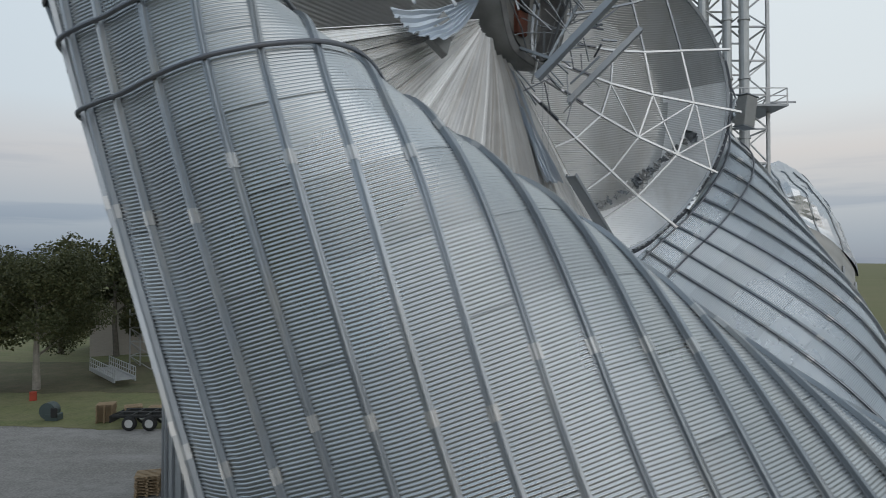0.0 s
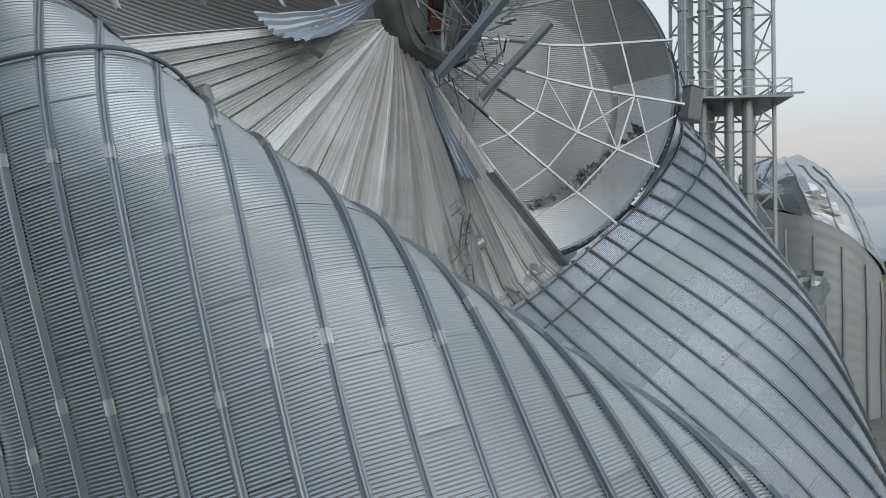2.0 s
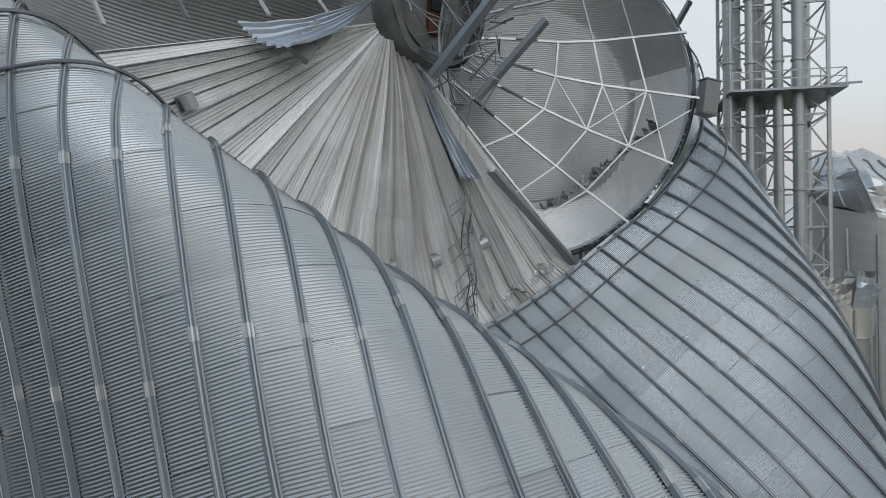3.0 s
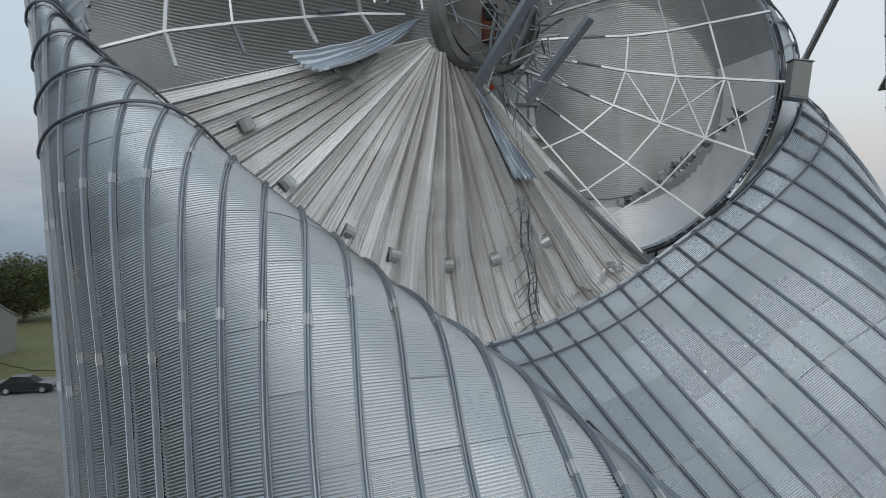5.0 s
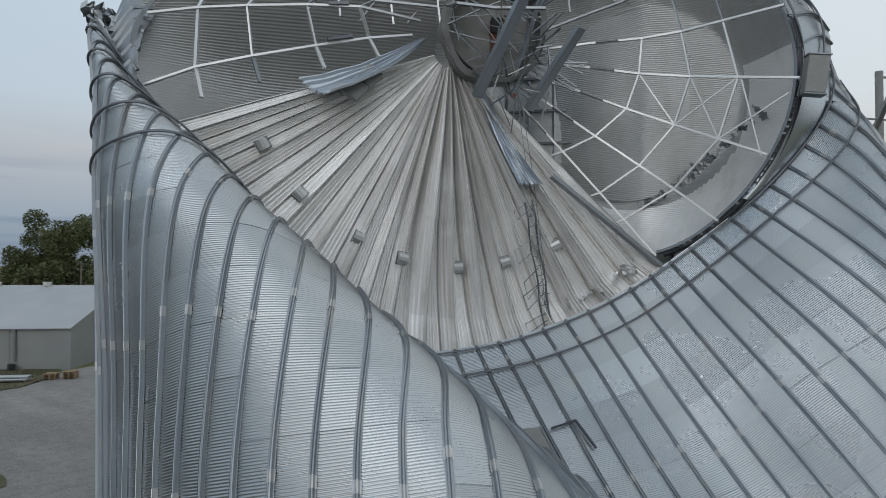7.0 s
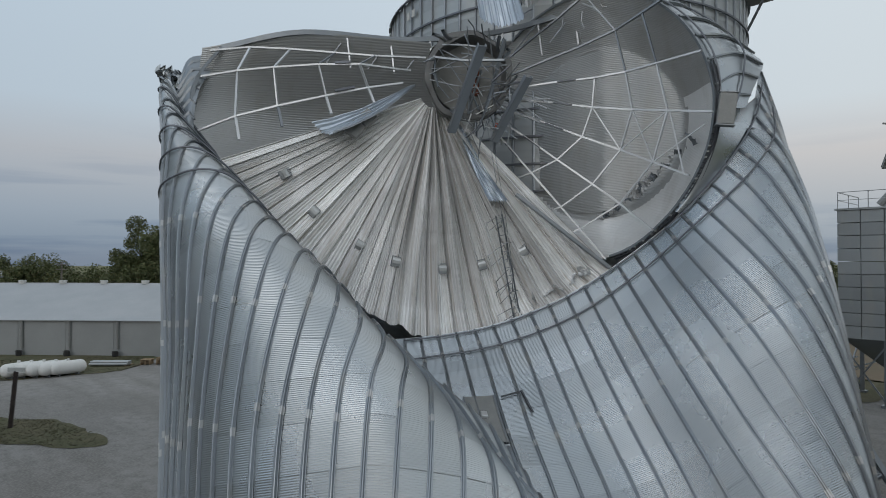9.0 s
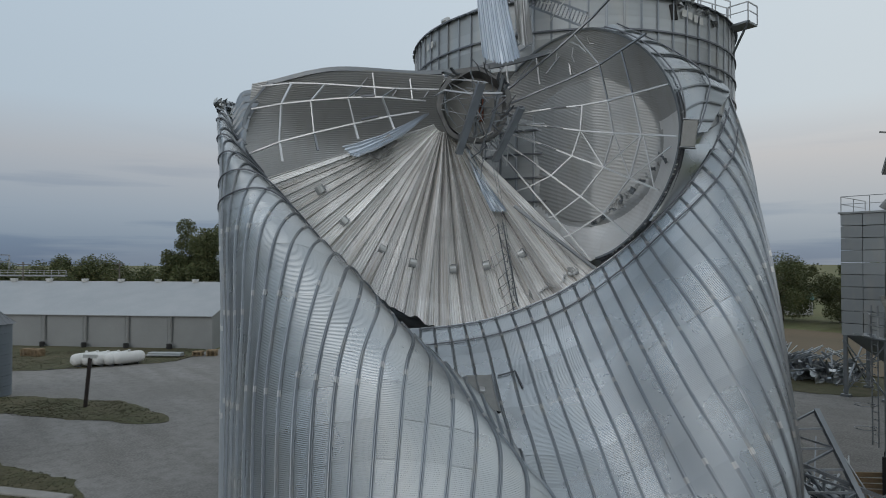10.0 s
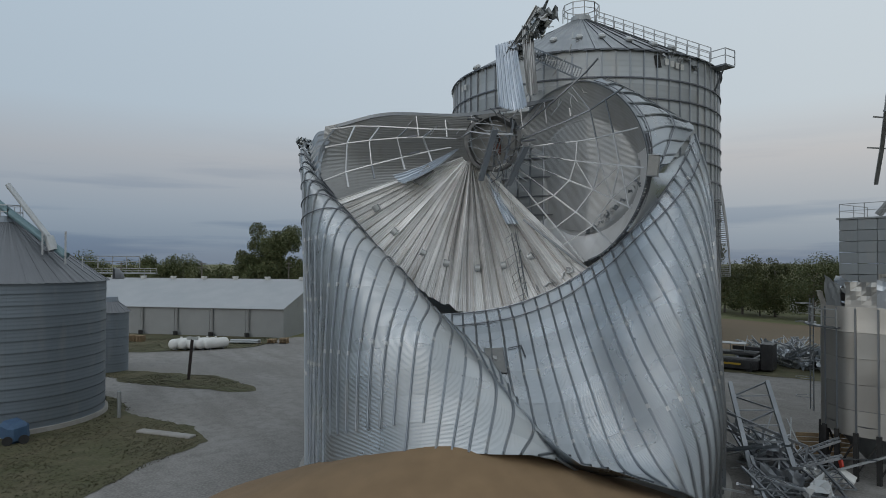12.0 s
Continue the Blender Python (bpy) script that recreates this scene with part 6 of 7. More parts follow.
# ---- trees ----
def tree(name, x, y, h, spread, seed, label, dark=False, leaves=1500, size=0.45, trunk=None, bare=0.28, group="trees", bark=None):
    rnd = random.Random(seed)
    top = empty(name, (x, y, 0), label, "tree", group)
    bm = bmesh.new()
    r0 = trunk or h * 0.025
    lean = Vector((rnd.uniform(-0.05, 0.05), rnd.uniform(-0.05, 0.05), 1))
    knots = [Vector((x, y, 0)) + lean * h * f + Vector((rnd.uniform(-1, 1), rnd.uniform(-1, 1), 0)) * 0.02 * h * f for f in (0, 0.25, 0.5, 0.78)]
    for k in range(3):
        tube_into(bm, knots[k], knots[k + 1], r0 * (1 - 0.28 * k), 8, r0 * (1 - 0.28 * (k + 1)))
    ends = []
    for k in range(11):
        f = rnd.uniform(0.22, 0.75)
        a = rnd.uniform(0, 6.283)
        p = Vector((x, y, 0)) + lean * h * f
        reach = spread * rnd.uniform(0.55, 1.0) * (1 - 0.5 * max(0, f - 0.4))
        q = p + Vector((math.cos(a) * reach, math.sin(a) * reach, h * rnd.uniform(0.06, 0.24)))
        tube_into(bm, p, q, r0 * 0.35, 5, r0 * 0.08)
        ends += [q, p.lerp(q, 0.65)]
    wpart("trunk", from_bm(bm, "trunk"), bark or BARK, top)
    blobs = [(e, spread * rnd.uniform(0.2, 0.34)) for e in ends]
    for k in range(16):
        a, f = rnd.uniform(0, 6.283), rnd.uniform(bare + 0.1, 0.95)
        w = spread * math.sqrt(max(0.02, 1 - ((f - 0.55) / 0.5) ** 2)) * 0.62
        blobs.append((Vector((x + math.cos(a) * w, y + math.sin(a) * w, h * f)), spread * rnd.uniform(0.24, 0.42)))
    rg = np.random.default_rng(seed)
    cen = np.array([tuple(c) for c, r in blobs])
    rad = np.array([r for c, r in blobs])
    pick = rg.choice(len(blobs), leaves, p=rad ** 2 / (rad ** 2).sum())
    d = unit(rg.normal(size=(leaves, 3)) * (1, 1, 0.85)) * (rad[pick] * rg.uniform(0.1, 1.0, leaves) ** 0.45)[:, None]
    at = cen[pick] + d
    low = at[:, 2] < h * bare * 0.8
    at[low, 2] = h * bare * rg.uniform(0.8, 1.3, low.sum())
    s = (size * rg.uniform(0.5, 1.2, leaves))[:, None]
    uu = unit(rg.normal(size=(leaves, 3)))
    vv = unit(np.cross(uu, rg.normal(size=(leaves, 3)))) * s * 0.6
    uu = uu * s
    verts = np.stack([at - uu, at + vv, at + uu * 0.9, at - vv], 1).reshape(-1, 3)
    me = bpy.data.meshes.new("crown")
    me.from_pydata(verts.tolist(), [], np.arange(leaves * 4).reshape(-1, 4).tolist())
    wpart("crown", me, LEAF_DARK if dark else LEAF, top)
    return top


def leaf_material(name, a, b, c):
    m, n, l, p = nodes_of(name)
    geo = n.new("ShaderNodeNewGeometry")
    col = ramp_node(n, l, geo.outputs["Random Per Island"], (0, a), (0.6, b), (1, c))
    big = noise_node(n, l, 0.25, 3.0)
    col = mix_node(n, l, range_node(n, l, big, 0.0, 0.6), col, tuple(x * 0.55 for x in a))
    l.new(col, p.inputs["Base Color"])
    p.inputs["Roughness"].default_value = 0.7
    return m


PALE_BARK = matte("pale_bark", (0.34, 0.31, 0.27), (0.22, 0.20, 0.17), 3.0, 0.9, 0.6)
BARK = matte("bark", (0.17, 0.15, 0.125), (0.10, 0.09, 0.075), 3.0, 0.9, 0.6)
LEAF = leaf_material("broad_leaves", (0.065, 0.085, 0.03), (0.105, 0.125, 0.045), (0.16, 0.145, 0.06))
LEAF_DARK = leaf_material("cedar_foliage", (0.05, 0.062, 0.022), (0.078, 0.088, 0.03), (0.12, 0.115, 0.045))
tree("tree", -37.0, 58.0, 12.8, 5.8, 1, "dark green cedar with a pale bare trunk", True, 52000, 0.13, 0.36, 0.27, bark=PALE_BARK)
tree("tree", -43.5, 57.0, 11.0, 5.0, 2, "dark green farmyard tree", True, 16000, 0.2)
tree("tree", -31.5, 72.0, 13.0, 5.0, 3, "dark green farmyard tree", True, 14000, 0.22)
tree("tree", -40.0, 78.0, 15.5, 5.5, 4, "dark green farmyard tree", True, 14000, 0.24)
tree("tree", -48.0, 80.0, 14.5, 5.5, 5, "dark green farmyard tree", True, 7000, 0.25)
tree("tree", -35.0, 92.0, 17.0, 5.5, 6, "dark green farmyard tree", True, 7000, 0.26)
tree("tree", -27.5, 88.0, 15.0, 4.5, 7, "dark green farmyard tree", True, 7000, 0.26)
tree("tree", -101.0, 42.0, 19.5, 7.6, 8, "large rounded green tree behind the shed", False, 42000, 0.24, 0.5, 0.15)
rnd = random.Random(77)
for k in range(34):
    f = k / 33
    x, y = -160 + 40 * f + rnd.uniform(-6, 6), -62 + 140 * f + rnd.uniform(-5, 5)
    tree("tree", x, y, rnd.uniform(9.0, 13.0), rnd.uniform(6.0, 9.0), 100 + k, "green tree in the distant tree line", False, 10000, 0.24, bare=0.1, group="tree line")
for k in range(20):
    x, y = -62 + 5.2 * k + rnd.uniform(-2, 2), 129 + rnd.uniform(-4, 10)
    tree("tree", x, y, rnd.uniform(7.0, 14.5), rnd.uniform(5.0, 7.5), 200 + k, "dark green tree beyond the field", k % 3 != 1, 12000, 0.2, bare=0.06, group="tree line")
for k in range(26):
    x, y = -150 + 18 * k + rnd.uniform(-6, 6), 420 + rnd.uniform(-30, 60)
    tree("tree", x, y, rnd.uniform(8.0, 12.0), rnd.uniform(6.0, 10.0), 300 + k, "far hazy green tree on the horizon", True, 1200, 0.8, group="far trees")


# ---- farm house, poles, yard clutter ----
def cottage(x, y, turn, w, d, eave, ridge, wall, roof, label):
    top = empty("house", (x, y, 0), label, "house")
    m = Matrix.Translation((x, y, 0)) @ Matrix.Rotation(turn, 4, "Z")

    def slab(name, pts, mat, thick, parent=top):
        bm = bmesh.new()
        f = bm.faces.new([bm.verts.new(m @ Vector(p)) for p in pts])
        bm.normal_update()
        r = bmesh.ops.extrude_face_region(bm, geom=[f])
        bmesh.ops.translate(bm, verts=[v for v in r["geom"] if isinstance(v, bmesh.types.BMVert)], vec=f.normal * thick)
        return wpart(name, from_bm(bm, name), mat, parent)

    hw, hd = w / 2, d / 2
    slab("wall", [(-hw, -hd, 0), (hw, -hd, 0), (hw, -hd, eave), (0, -hd, ridge), (-hw, -hd, eave)], wall, -0.2)
    slab("wall", [(-hw, hd, 0), (hw, hd, 0), (hw, hd, eave), (0, hd, ridge), (-hw, hd, eave)], wall, -0.2)
    for s in (-1, 1):
        slab("wall", [(s * hw, -hd, 0), (s * hw, hd, 0), (s * hw, hd, eave), (s * hw, -hd, eave)], wall, -0.2)
        slab("roof", [(s * (hw + 0.4), -hd - 0.4, eave - 0.25), (s * (hw + 0.4), hd + 0.4, eave - 0.25), (0, hd + 0.4, ridge + 0.1), (0, -hd - 0.4, ridge + 0.1)], roof, 0.15)
    for px, pz in ((-hw * 0.4, 1.2), (hw * 0.4, 1.2), (0, eave + 0.2)):
        win = slab("window", [(px - 0.5, -hd - 0.05, pz), (px + 0.5, -hd - 0.05, pz), (px + 0.5, -hd - 0.05, pz + 1.3), (px - 0.5, -hd - 0.05, pz + 1.3)], WHITE, 0.06)
        slab("pane", [(px - 0.4, -hd - 0.13, pz + 0.1), (px + 0.4, -hd - 0.13, pz + 0.1), (px + 0.4, -hd - 0.13, pz + 1.2), (px - 0.4, -hd - 0.13, pz + 1.2)], BLACK, 0.02, win)
    return top


SIDING = matte("pale_siding", (0.42, 0.38, 0.33), (0.36, 0.33, 0.29), 2.0, 0.8, 0.3, stretch=(1, 1, 12))
SHINGLE = matte("grey_shingles", (0.16, 0.155, 0.15), (0.11, 0.11, 0.11), 2.0, 0.9, 0.5)
TEAL = matte("teal_roof", (0.10, 0.27, 0.24), (0.08, 0.22, 0.20), 2.0, 0.6)
cottage(-42.0, 84.0, 0.5, 8.0, 10.0, 4.6, 8.2, SIDING, SHINGLE, "pale farmhouse with a grey gable roof")
cottage(-37.0, 150.0, 2.2, 7.0, 12.0, 3.6, 6.2, WHITE, TEAL, "small white house with a teal roof")
for k, (x, y) in enumerate(((-98, 12), (-92, 25), (-104, -4), (-86, 40))):
    top = empty("utility_pole", (x, y, 0), "wooden utility pole with cross arms", "utility pole", "utility poles")
    bm = bmesh.new()
    tube_into(bm, (x, y, 0), (x, y, 11.6), 0.16, 8, 0.11)
    wpart("pole", from_bm(bm, "pole"), BARK, top)
    for z in (11.2, 10.4):
        bm = bmesh.new()
        bar_into(bm, (x - 0.7, y + 0.9, z), (x + 0.7, y - 0.9, z), 0.12)
        wpart("cross_arm", from_bm(bm, "cross_arm"), BARK, top)
POST = matte("dark_timber", (0.035, 0.028, 0.026), (0.055, 0.04, 0.035), 3.0, 0.8, 0.4)
top = empty("sign_post", (-32.6, 9.0, 0), "dark leaning steel post on the grass island", "post")
bm = bmesh.new()
bar_into(bm, (-32.6, 9.0, 0), (-32.5, 9.3, 4.0), 0.28, 0.28, 0.03)
wpart("post", from_bm(bm, "post"), POST, top)
bm = bmesh.new()
bar_into(bm, (-32.9, 8.9, 4.1), (-32.0, 9.7, 4.1), 0.16, 0.3)
wpart("plate", from_bm(bm, "plate"), WHITE, top)
TANK_WHITE = matte("white_tank_paint", (0.72, 0.72, 0.70), (0.62, 0.62, 0.60), 1.0, 0.5, 0.1)


def gas_tank(x, y, turn):
    top = empty("gas_tank", (x, y, 0), "white round-ended gas tank lying on the verge", "tank", "white tanks")
    m = Matrix.Translation((x, y, 0.85)) @ Matrix.Rotation(turn, 4, "Z") @ Matrix.Rotation(math.pi / 2, 4, "Y")
    bm = bmesh.new()
    prof = [(0.0, -1.75), (0.35, -1.68), (0.58, -1.5), (0.68, -1.2), (0.68, 1.2), (0.58, 1.5), (0.35, 1.68), (0.0, 1.75)]
    P = np.zeros((21, len(prof), 3))
    for i in range(21):
        a = 2 * math.pi * i / 20
        for j, (r, z) in enumerate(prof):
            P[i, j] = m @ Vector((r * math.cos(a), r * math.sin(a), z))
    bm.free()
    wpart("shell", grid_mesh("shell", P), TANK_WHITE, top)
    for s in (-0.9, 0.9):
        bm = bmesh.new()
        box_into(bm, m @ Matrix.Translation((0.66, 0, s)), 0.4, 0.8, 0.12)
        wpart("foot", from_bm(bm, "foot"), DARK_STEEL, top)
    bm = bmesh.new()
    tube_into(bm, m @ Vector((-0.66, 0, 0)), m @ Vector((-0.85, 0, 0)), 0.16, 10)
    wpart("valve_cap", from_bm(bm, "valve_cap"), TANK_WHITE, top)


for k in range(5):
    gas_tank(-55.2 + 0.5 * k, 13.3 + 0.98 * k, 1.95 if k != 4 else 1.7)
WOOD = matte("pallet_wood", (0.33, 0.24, 0.14), (0.26, 0.19, 0.12), 4.0, 0.85, 0.4)


def pallet_stack(x, y, turn, count, label="stack of weathered wooden pallets"):
    top = empty("pallet_stack", (x, y, 0), label, "pallets", "pallets")
    for k in range(count):
        m = Matrix.Translation((x, y, 0.07 + k * 0.15)) @ Matrix.Rotation(turn + 0.04 * (k % 3), 4, "Z")
        for s in (-0.5, 0, 0.5):
            bm = bmesh.new()
            box_into(bm, m @ Matrix.Translation((s, 0, 0)), 0.09, 1.2, 0.09)
            wpart("bearer", from_bm(bm, "bearer"), WOOD, top)
        for s in range(6):
            bm = bmesh.new()
            box_into(bm, m @ Matrix.Translation((0, -0.52 + s * 0.208, 0.057)), 1.2, 0.12, 0.022)
            wpart("slat", from_bm(bm, "slat"), WOOD, top)


pallet_stack(-24.6, 46.6, 0.2, 9)
pallet_stack(-22.9, 47.2, 0.5, 7)
pallet_stack(-21.3, 47.6, 0.1, 6)
pallet_stack(-14.9, 32.3, 0.3, 7)
pallet_stack(-68.5, 9.3, 0.7, 6)
pallet_stack(-67.2, 10.2, 0.7, 6)
pallet_stack(-55.0, 25.6, 0.9, 4)
pallet_stack(-54.0, 27.0, 0.9, 5)
top = empty("pipe_pile", (-56.8, 22.6, 0), "low pile of grey pipes on timbers", "pipes")
for k in range(7):
    bm = bmesh.new()
    tube_into(bm, (-58.2 + 0.2 * (k % 4), 20.9 - 0.2 * (k % 4), 0.25 + 0.22 * (k // 4)), (-55.4 + 0.2 * (k % 4), 24.0 - 0.2 * (k % 4), 0.25 + 0.22 * (k // 4)), 0.13, 10)
    wpart("pipe", from_bm(bm, "pipe"), OLD_STEEL, top)
for k in range(2):
    bm = bmesh.new()
    bar_into(bm, (-58.0 + 2 * k, 22.4 + 2 * k, 0.06), (-56.9 + 2 * k, 21.2 + 2 * k, 0.06), 0.14)
    wpart("timber", from_bm(bm, "timber"), WOOD, top)


def trailer():
    x, y = -21.8, 45.2
    top = empty("flatbed_trailer", (x, y, 0), "black flatbed trailer with double wheels", "trailer")
    bm = bmesh.new()
    box_into(bm, Matrix.Translation((x + 1.6, y, 0.98)), 5.4, 0.28, 0.22, 0.03)
    box_into(bm, Matrix.Translation((x + 1.6, y - 1.0, 0.98)), 5.4, 0.16, 0.2, 0.03)
    box_into(bm, Matrix.Translation((x + 1.6, y + 1.0, 0.98)), 5.4, 0.16, 0.2, 0.03)
    for k in range(6):
        box_into(bm, Matrix.Translation((x - 0.8 + k, y, 1.0)), 0.12, 2.1, 0.14)
    wpart("chassis", from_bm(bm, "chassis"), BLACK, top)
    for dx in (0.1, 1.5):
        for dy in (-1.05, 1.05):
            wheel = None
            P = np.zeros((25, 6, 3))
            for i in range(25):
                a = 2 * math.pi * i / 24
                for j, (r, w) in enumerate(((0.30, -0.16), (0.47, -0.16), (0.5, -0.1), (0.5, 0.1), (0.47, 0.16), (0.30, 0.16))):
                    P[i, j] = (x + dx + r * math.cos(a), y + dy + w, 0.5 + r * math.sin(a))
            wheel = wpart("tyre", grid_mesh("tyre", P), BLACK, top)
            bm = bmesh.new()
            tube_into(bm, (x + dx, y + dy - 0.12, 0.5), (x + dx, y + dy + 0.12, 0.5), 0.3, 16)
            wpart("rim", from_bm(bm, "rim"), WHITE, wheel)
    bm = bmesh.new()
    box_into(bm, Matrix.Translation((x - 1.3, y, 0.75)), 0.06, 2.0, 0.5)
    wpart("mud_flap", from_bm(bm, "mud_flap"), BLACK, top)


trailer()
top = empty("fan_unit", (-29.0, 47.0, 0), "grey-green aeration fan standing in the grass", "fan")
FANGREEN = matte("grey_green_paint", (0.07, 0.095, 0.095), (0.05, 0.07, 0.07), 2.0, 0.6)
bm = bmesh.new()
tube_into(bm, (-29.0, 46.7, 0.72), (-29.0, 47.4, 0.72), 0.6, 20)
box_into(bm, Matrix.Translation((-28.7, 47.05, 0.26)), 0.95, 0.75, 0.52, 0.05)
wpart("housing", from_bm(bm, "housing"), FANGREEN, top)
bm = bmesh.new()
box_into(bm, Matrix.Translation((-28.4, 46.55, 0.65)), 0.5, 0.08, 0.7, 0.04)
wpart("inlet", from_bm(bm, "inlet"), BLACK, top)
RED_CAN = matte("red_can_paint", (0.42, 0.06, 0.03), (0.33, 0.05, 0.03), 3.0, 0.6)
bm = bmesh.new()
tube_into(bm, (-34.4, 53.5, 0.0), (-34.4, 53.5, 0.75), 0.28, 16)
tagged(part("red_can", from_bm(bm, "red_can"), RED_CAN), "small red can standing in the grass", "can")


def stair_frame():
    x, y = -32.5, 62.5
    top = empty("steel_stair_section", (x, y, 0), "galvanised stair and catwalk sections lying on the grass", "stairs")
    m = Matrix.Translation((x, y, 0.2)) @ Matrix.Rotation(2.3, 4, "Z")
    for s in (-0.9, 0.9):
        bm = bmesh.new()
        a, b = m @ Vector((-4.5, s, 0.5)), m @ Vector((4.5, s, 0.5))
        bar_into(bm, a, b, 0.14, 0.4)
        for k in range(13):
            p = m @ Vector((-4.5 + 0.75 * k, s, 0.5))
            bar_into(bm, p, p + Vector((0, 0, 1.1)), 0.06)
        bar_into(bm, a + Vector((0, 0, 1.1)), b + Vector((0, 0, 1.1)), 0.07)
        bar_into(bm, a + Vector((0, 0, 0.6)), b + Vector((0, 0, 0.6)), 0.06)
        wpart("side_rail", from_bm(bm, "side_rail"), PALE_RAIL, top)
    for k in range(18):
        bm = bmesh.new()
        box_into(bm, m @ Matrix.Translation((-4.3 + 0.5 * k, 0, 0.5)), 0.3, 1.7, 0.05)
        wpart("tread", from_bm(bm, "tread"), PALE_RAIL, top)
    for k, (dx, dy) in enumerate(((-1.2, 6), (1.2, 6), (1.2, 8.4), (-1.2, 8.4))):
        bm = bmesh.new()
        bar_into(bm, (x + dx, y + dy, 0), (x + dx, y + dy, 6.5), 0.12)
        wpart("tower_leg", from_bm(bm, "tower_leg"), PALE_RAIL, top)
    for z in (1.5, 3.0, 4.5, 6.0):
        bm = bmesh.new()
        for a, b in (((-1.2, 6), (1.2, 6)), ((1.2, 6), (1.2, 8.4)), ((-1.2, 6), (-1.2, 8.4))):
            bar_into(bm, (x + a[0], y + a[1], z), (x + b[0], y + b[1], z), 0.08)
            bar_into(bm, (x + a[0], y + a[1], z), (x + b[0], y + b[1], z - 1.5), 0.06)
        wpart("lacing", from_bm(bm, "lacing"), PALE_RAIL, top)


stair_frame()
top = empty("blue_cart", (-16.3, -5.6, 0), "small blue covered cart by the bin", "cart")
BLUE = matte("blue_tarp", (0.06, 0.12, 0.21), (0.045, 0.09, 0.17), 2.0, 0.7, 0.4)
bm = bmesh.new()
box_into(bm, Matrix.Translation((-16.3, -5.6, 0.75)) @ Euler((0.1, 0.1, 0.4)).to_matrix().to_4x4(), 1.6, 1.3, 1.3, 0.25)
wpart("cover", from_bm(bm, "cover"), BLUE, top)
for s in (-0.4, 0.5):
    bm = bmesh.new()
    tube_into(bm, (-15.5, -5.6 + s, 0.3), (-15.4, -5.6 + s, 0.3), 0.3, 12)
    wpart("wheel", from_bm(bm, "wheel"), BLACK, top)


# ---- debris ----
def truss_wreck(x, y, seed, label, count, spread, height, group="wreckage"):
    """Fallen lattice steel: bent chords with lacing, and loose bars."""
    rnd = random.Random(seed)
    top = empty("steel_wreckage", (x, y, 0), label, "debris", group)
    for k in range(count):
        a = np.array([x + rnd.uniform(-spread, spread), y + rnd.uniform(-spread, spread), rnd.uniform(0.1, height * 0.5)])
        d = unit(np.array([rnd.uniform(-1, 1), rnd.uniform(-1, 1), rnd.uniform(-0.15, 0.6)])) * rnd.uniform(2.5, 6.0)
        b = a + d
        b[2] = min(max(b[2], 0.15), height)
        s = unit(np.cross(d, [0, 0, 1])) * rnd.uniform(0.5, 0.9)
        mat = rnd.choice((DARK_STEEL, DARK_STEEL, RIB, OLD_STEEL))
        if k % 3 == 0:
            bm = bmesh.new()
            bar_into(bm, a, b, 0.11)
            bar_into(bm, a + s, b + s, 0.11)
            for i in range(7):
                p, q = a + (b - a) * i / 7, a + (b - a) * (i + 1) / 7 + s
                bar_into(bm, p, q, 0.05)
                bar_into(bm, p, p + s, 0.05)
            wpart("truss", from_bm(bm, "truss"), mat, top)
        else:
            bm = bmesh.new()
            bar_into(bm, a, b, rnd.choice((0.06, 0.1, 0.16)))
            wpart("loose_bar", from_bm(bm, "loose_bar"), mat, top)
    for k in range(count // 2 if height < 2.65 and count > 30 else count // 5):
        crumple_sheet("crushed_sheet", (x + rnd.uniform(-spread, spread), y + rnd.uniform(-spread, spread), rnd.uniform(0.3, height * 0.4)), rnd.uniform(1.0, 2.4), seed * 50 + k, rnd.choice((OLD_STEEL, STEEL, DARK_STEEL, DARK_STEEL)), top, 8, 0.4)
    return top


wreck = truss_wreck(15.0, 29.4, 5, "fallen lattice tower steel tangled beside the bin", 26, 2.2, 2.6)


def leaning_truss(owner, a, b, depth, bays, w=0.2):
    """One long lattice girder: two chords and crossed lacing."""
    a, b, d = (np.array(v, float) for v in (a, b, depth))
    for o in (0, 1):
        beam(owner, "chord", [a + d * o, b + d * o], w, w, DARK_STEEL)
    for k in range(bays):
        p, q = a + (b - a) * k / bays, a + (b - a) * (k + 1) / bays
        beam(owner, "lacing", [p, q + d] if k % 2 else [p + d, q], 0.09, 0.09, RIB)
        beam(owner, "lacing", [p, p + d], 0.09, 0.09, RIB)


leaning_truss(wreck, (18.0, 26.6, 0.2), (13.2, 32.2, 4.6), (-1.7, -1.2, -0.2), 7, 0.24)
leaning_truss(wreck, (17.4, 26.2, 0.3), (13.0, 29.4, 1.6), (0.1, 0.9, 0.6), 6, 0.16)
leaning_truss(wreck, (16.8, 29.4, 1.0), (12.4, 28.6, 2.2), (0.0, 0.2, 0.9), 6, 0.14)
truss_wreck(18.6, 25.6, 6, "bent steel sheets and bars on the gravel", 16, 2.2, 1.6)
truss_wreck(-0.5, 69.0, 7, "heap of crushed steel sheet beside the yard", 60, 3.4, 2.6)
truss_wreck(-6.5, 71.5, 8, "heap of crushed steel sheet beside the yard", 60, 3.4, 2.4)
truss_wreck(33.0, 66.0, 9, "crushed steel sheets near the bin", 20, 3.5, 1.6)
MACHINE = matte("black_machine_paint", (0.022, 0.022, 0.024), (0.04, 0.04, 0.042), 2.0, 0.5)
YELLOW = matte("yellow_stripe", (0.5, 0.33, 0.03), (0.42, 0.28, 0.03), 2.0, 0.6)
top = empty("loading_machine", (-5.0, 60.6, 0), "black low loading machine with a yellow stripe", "machine")
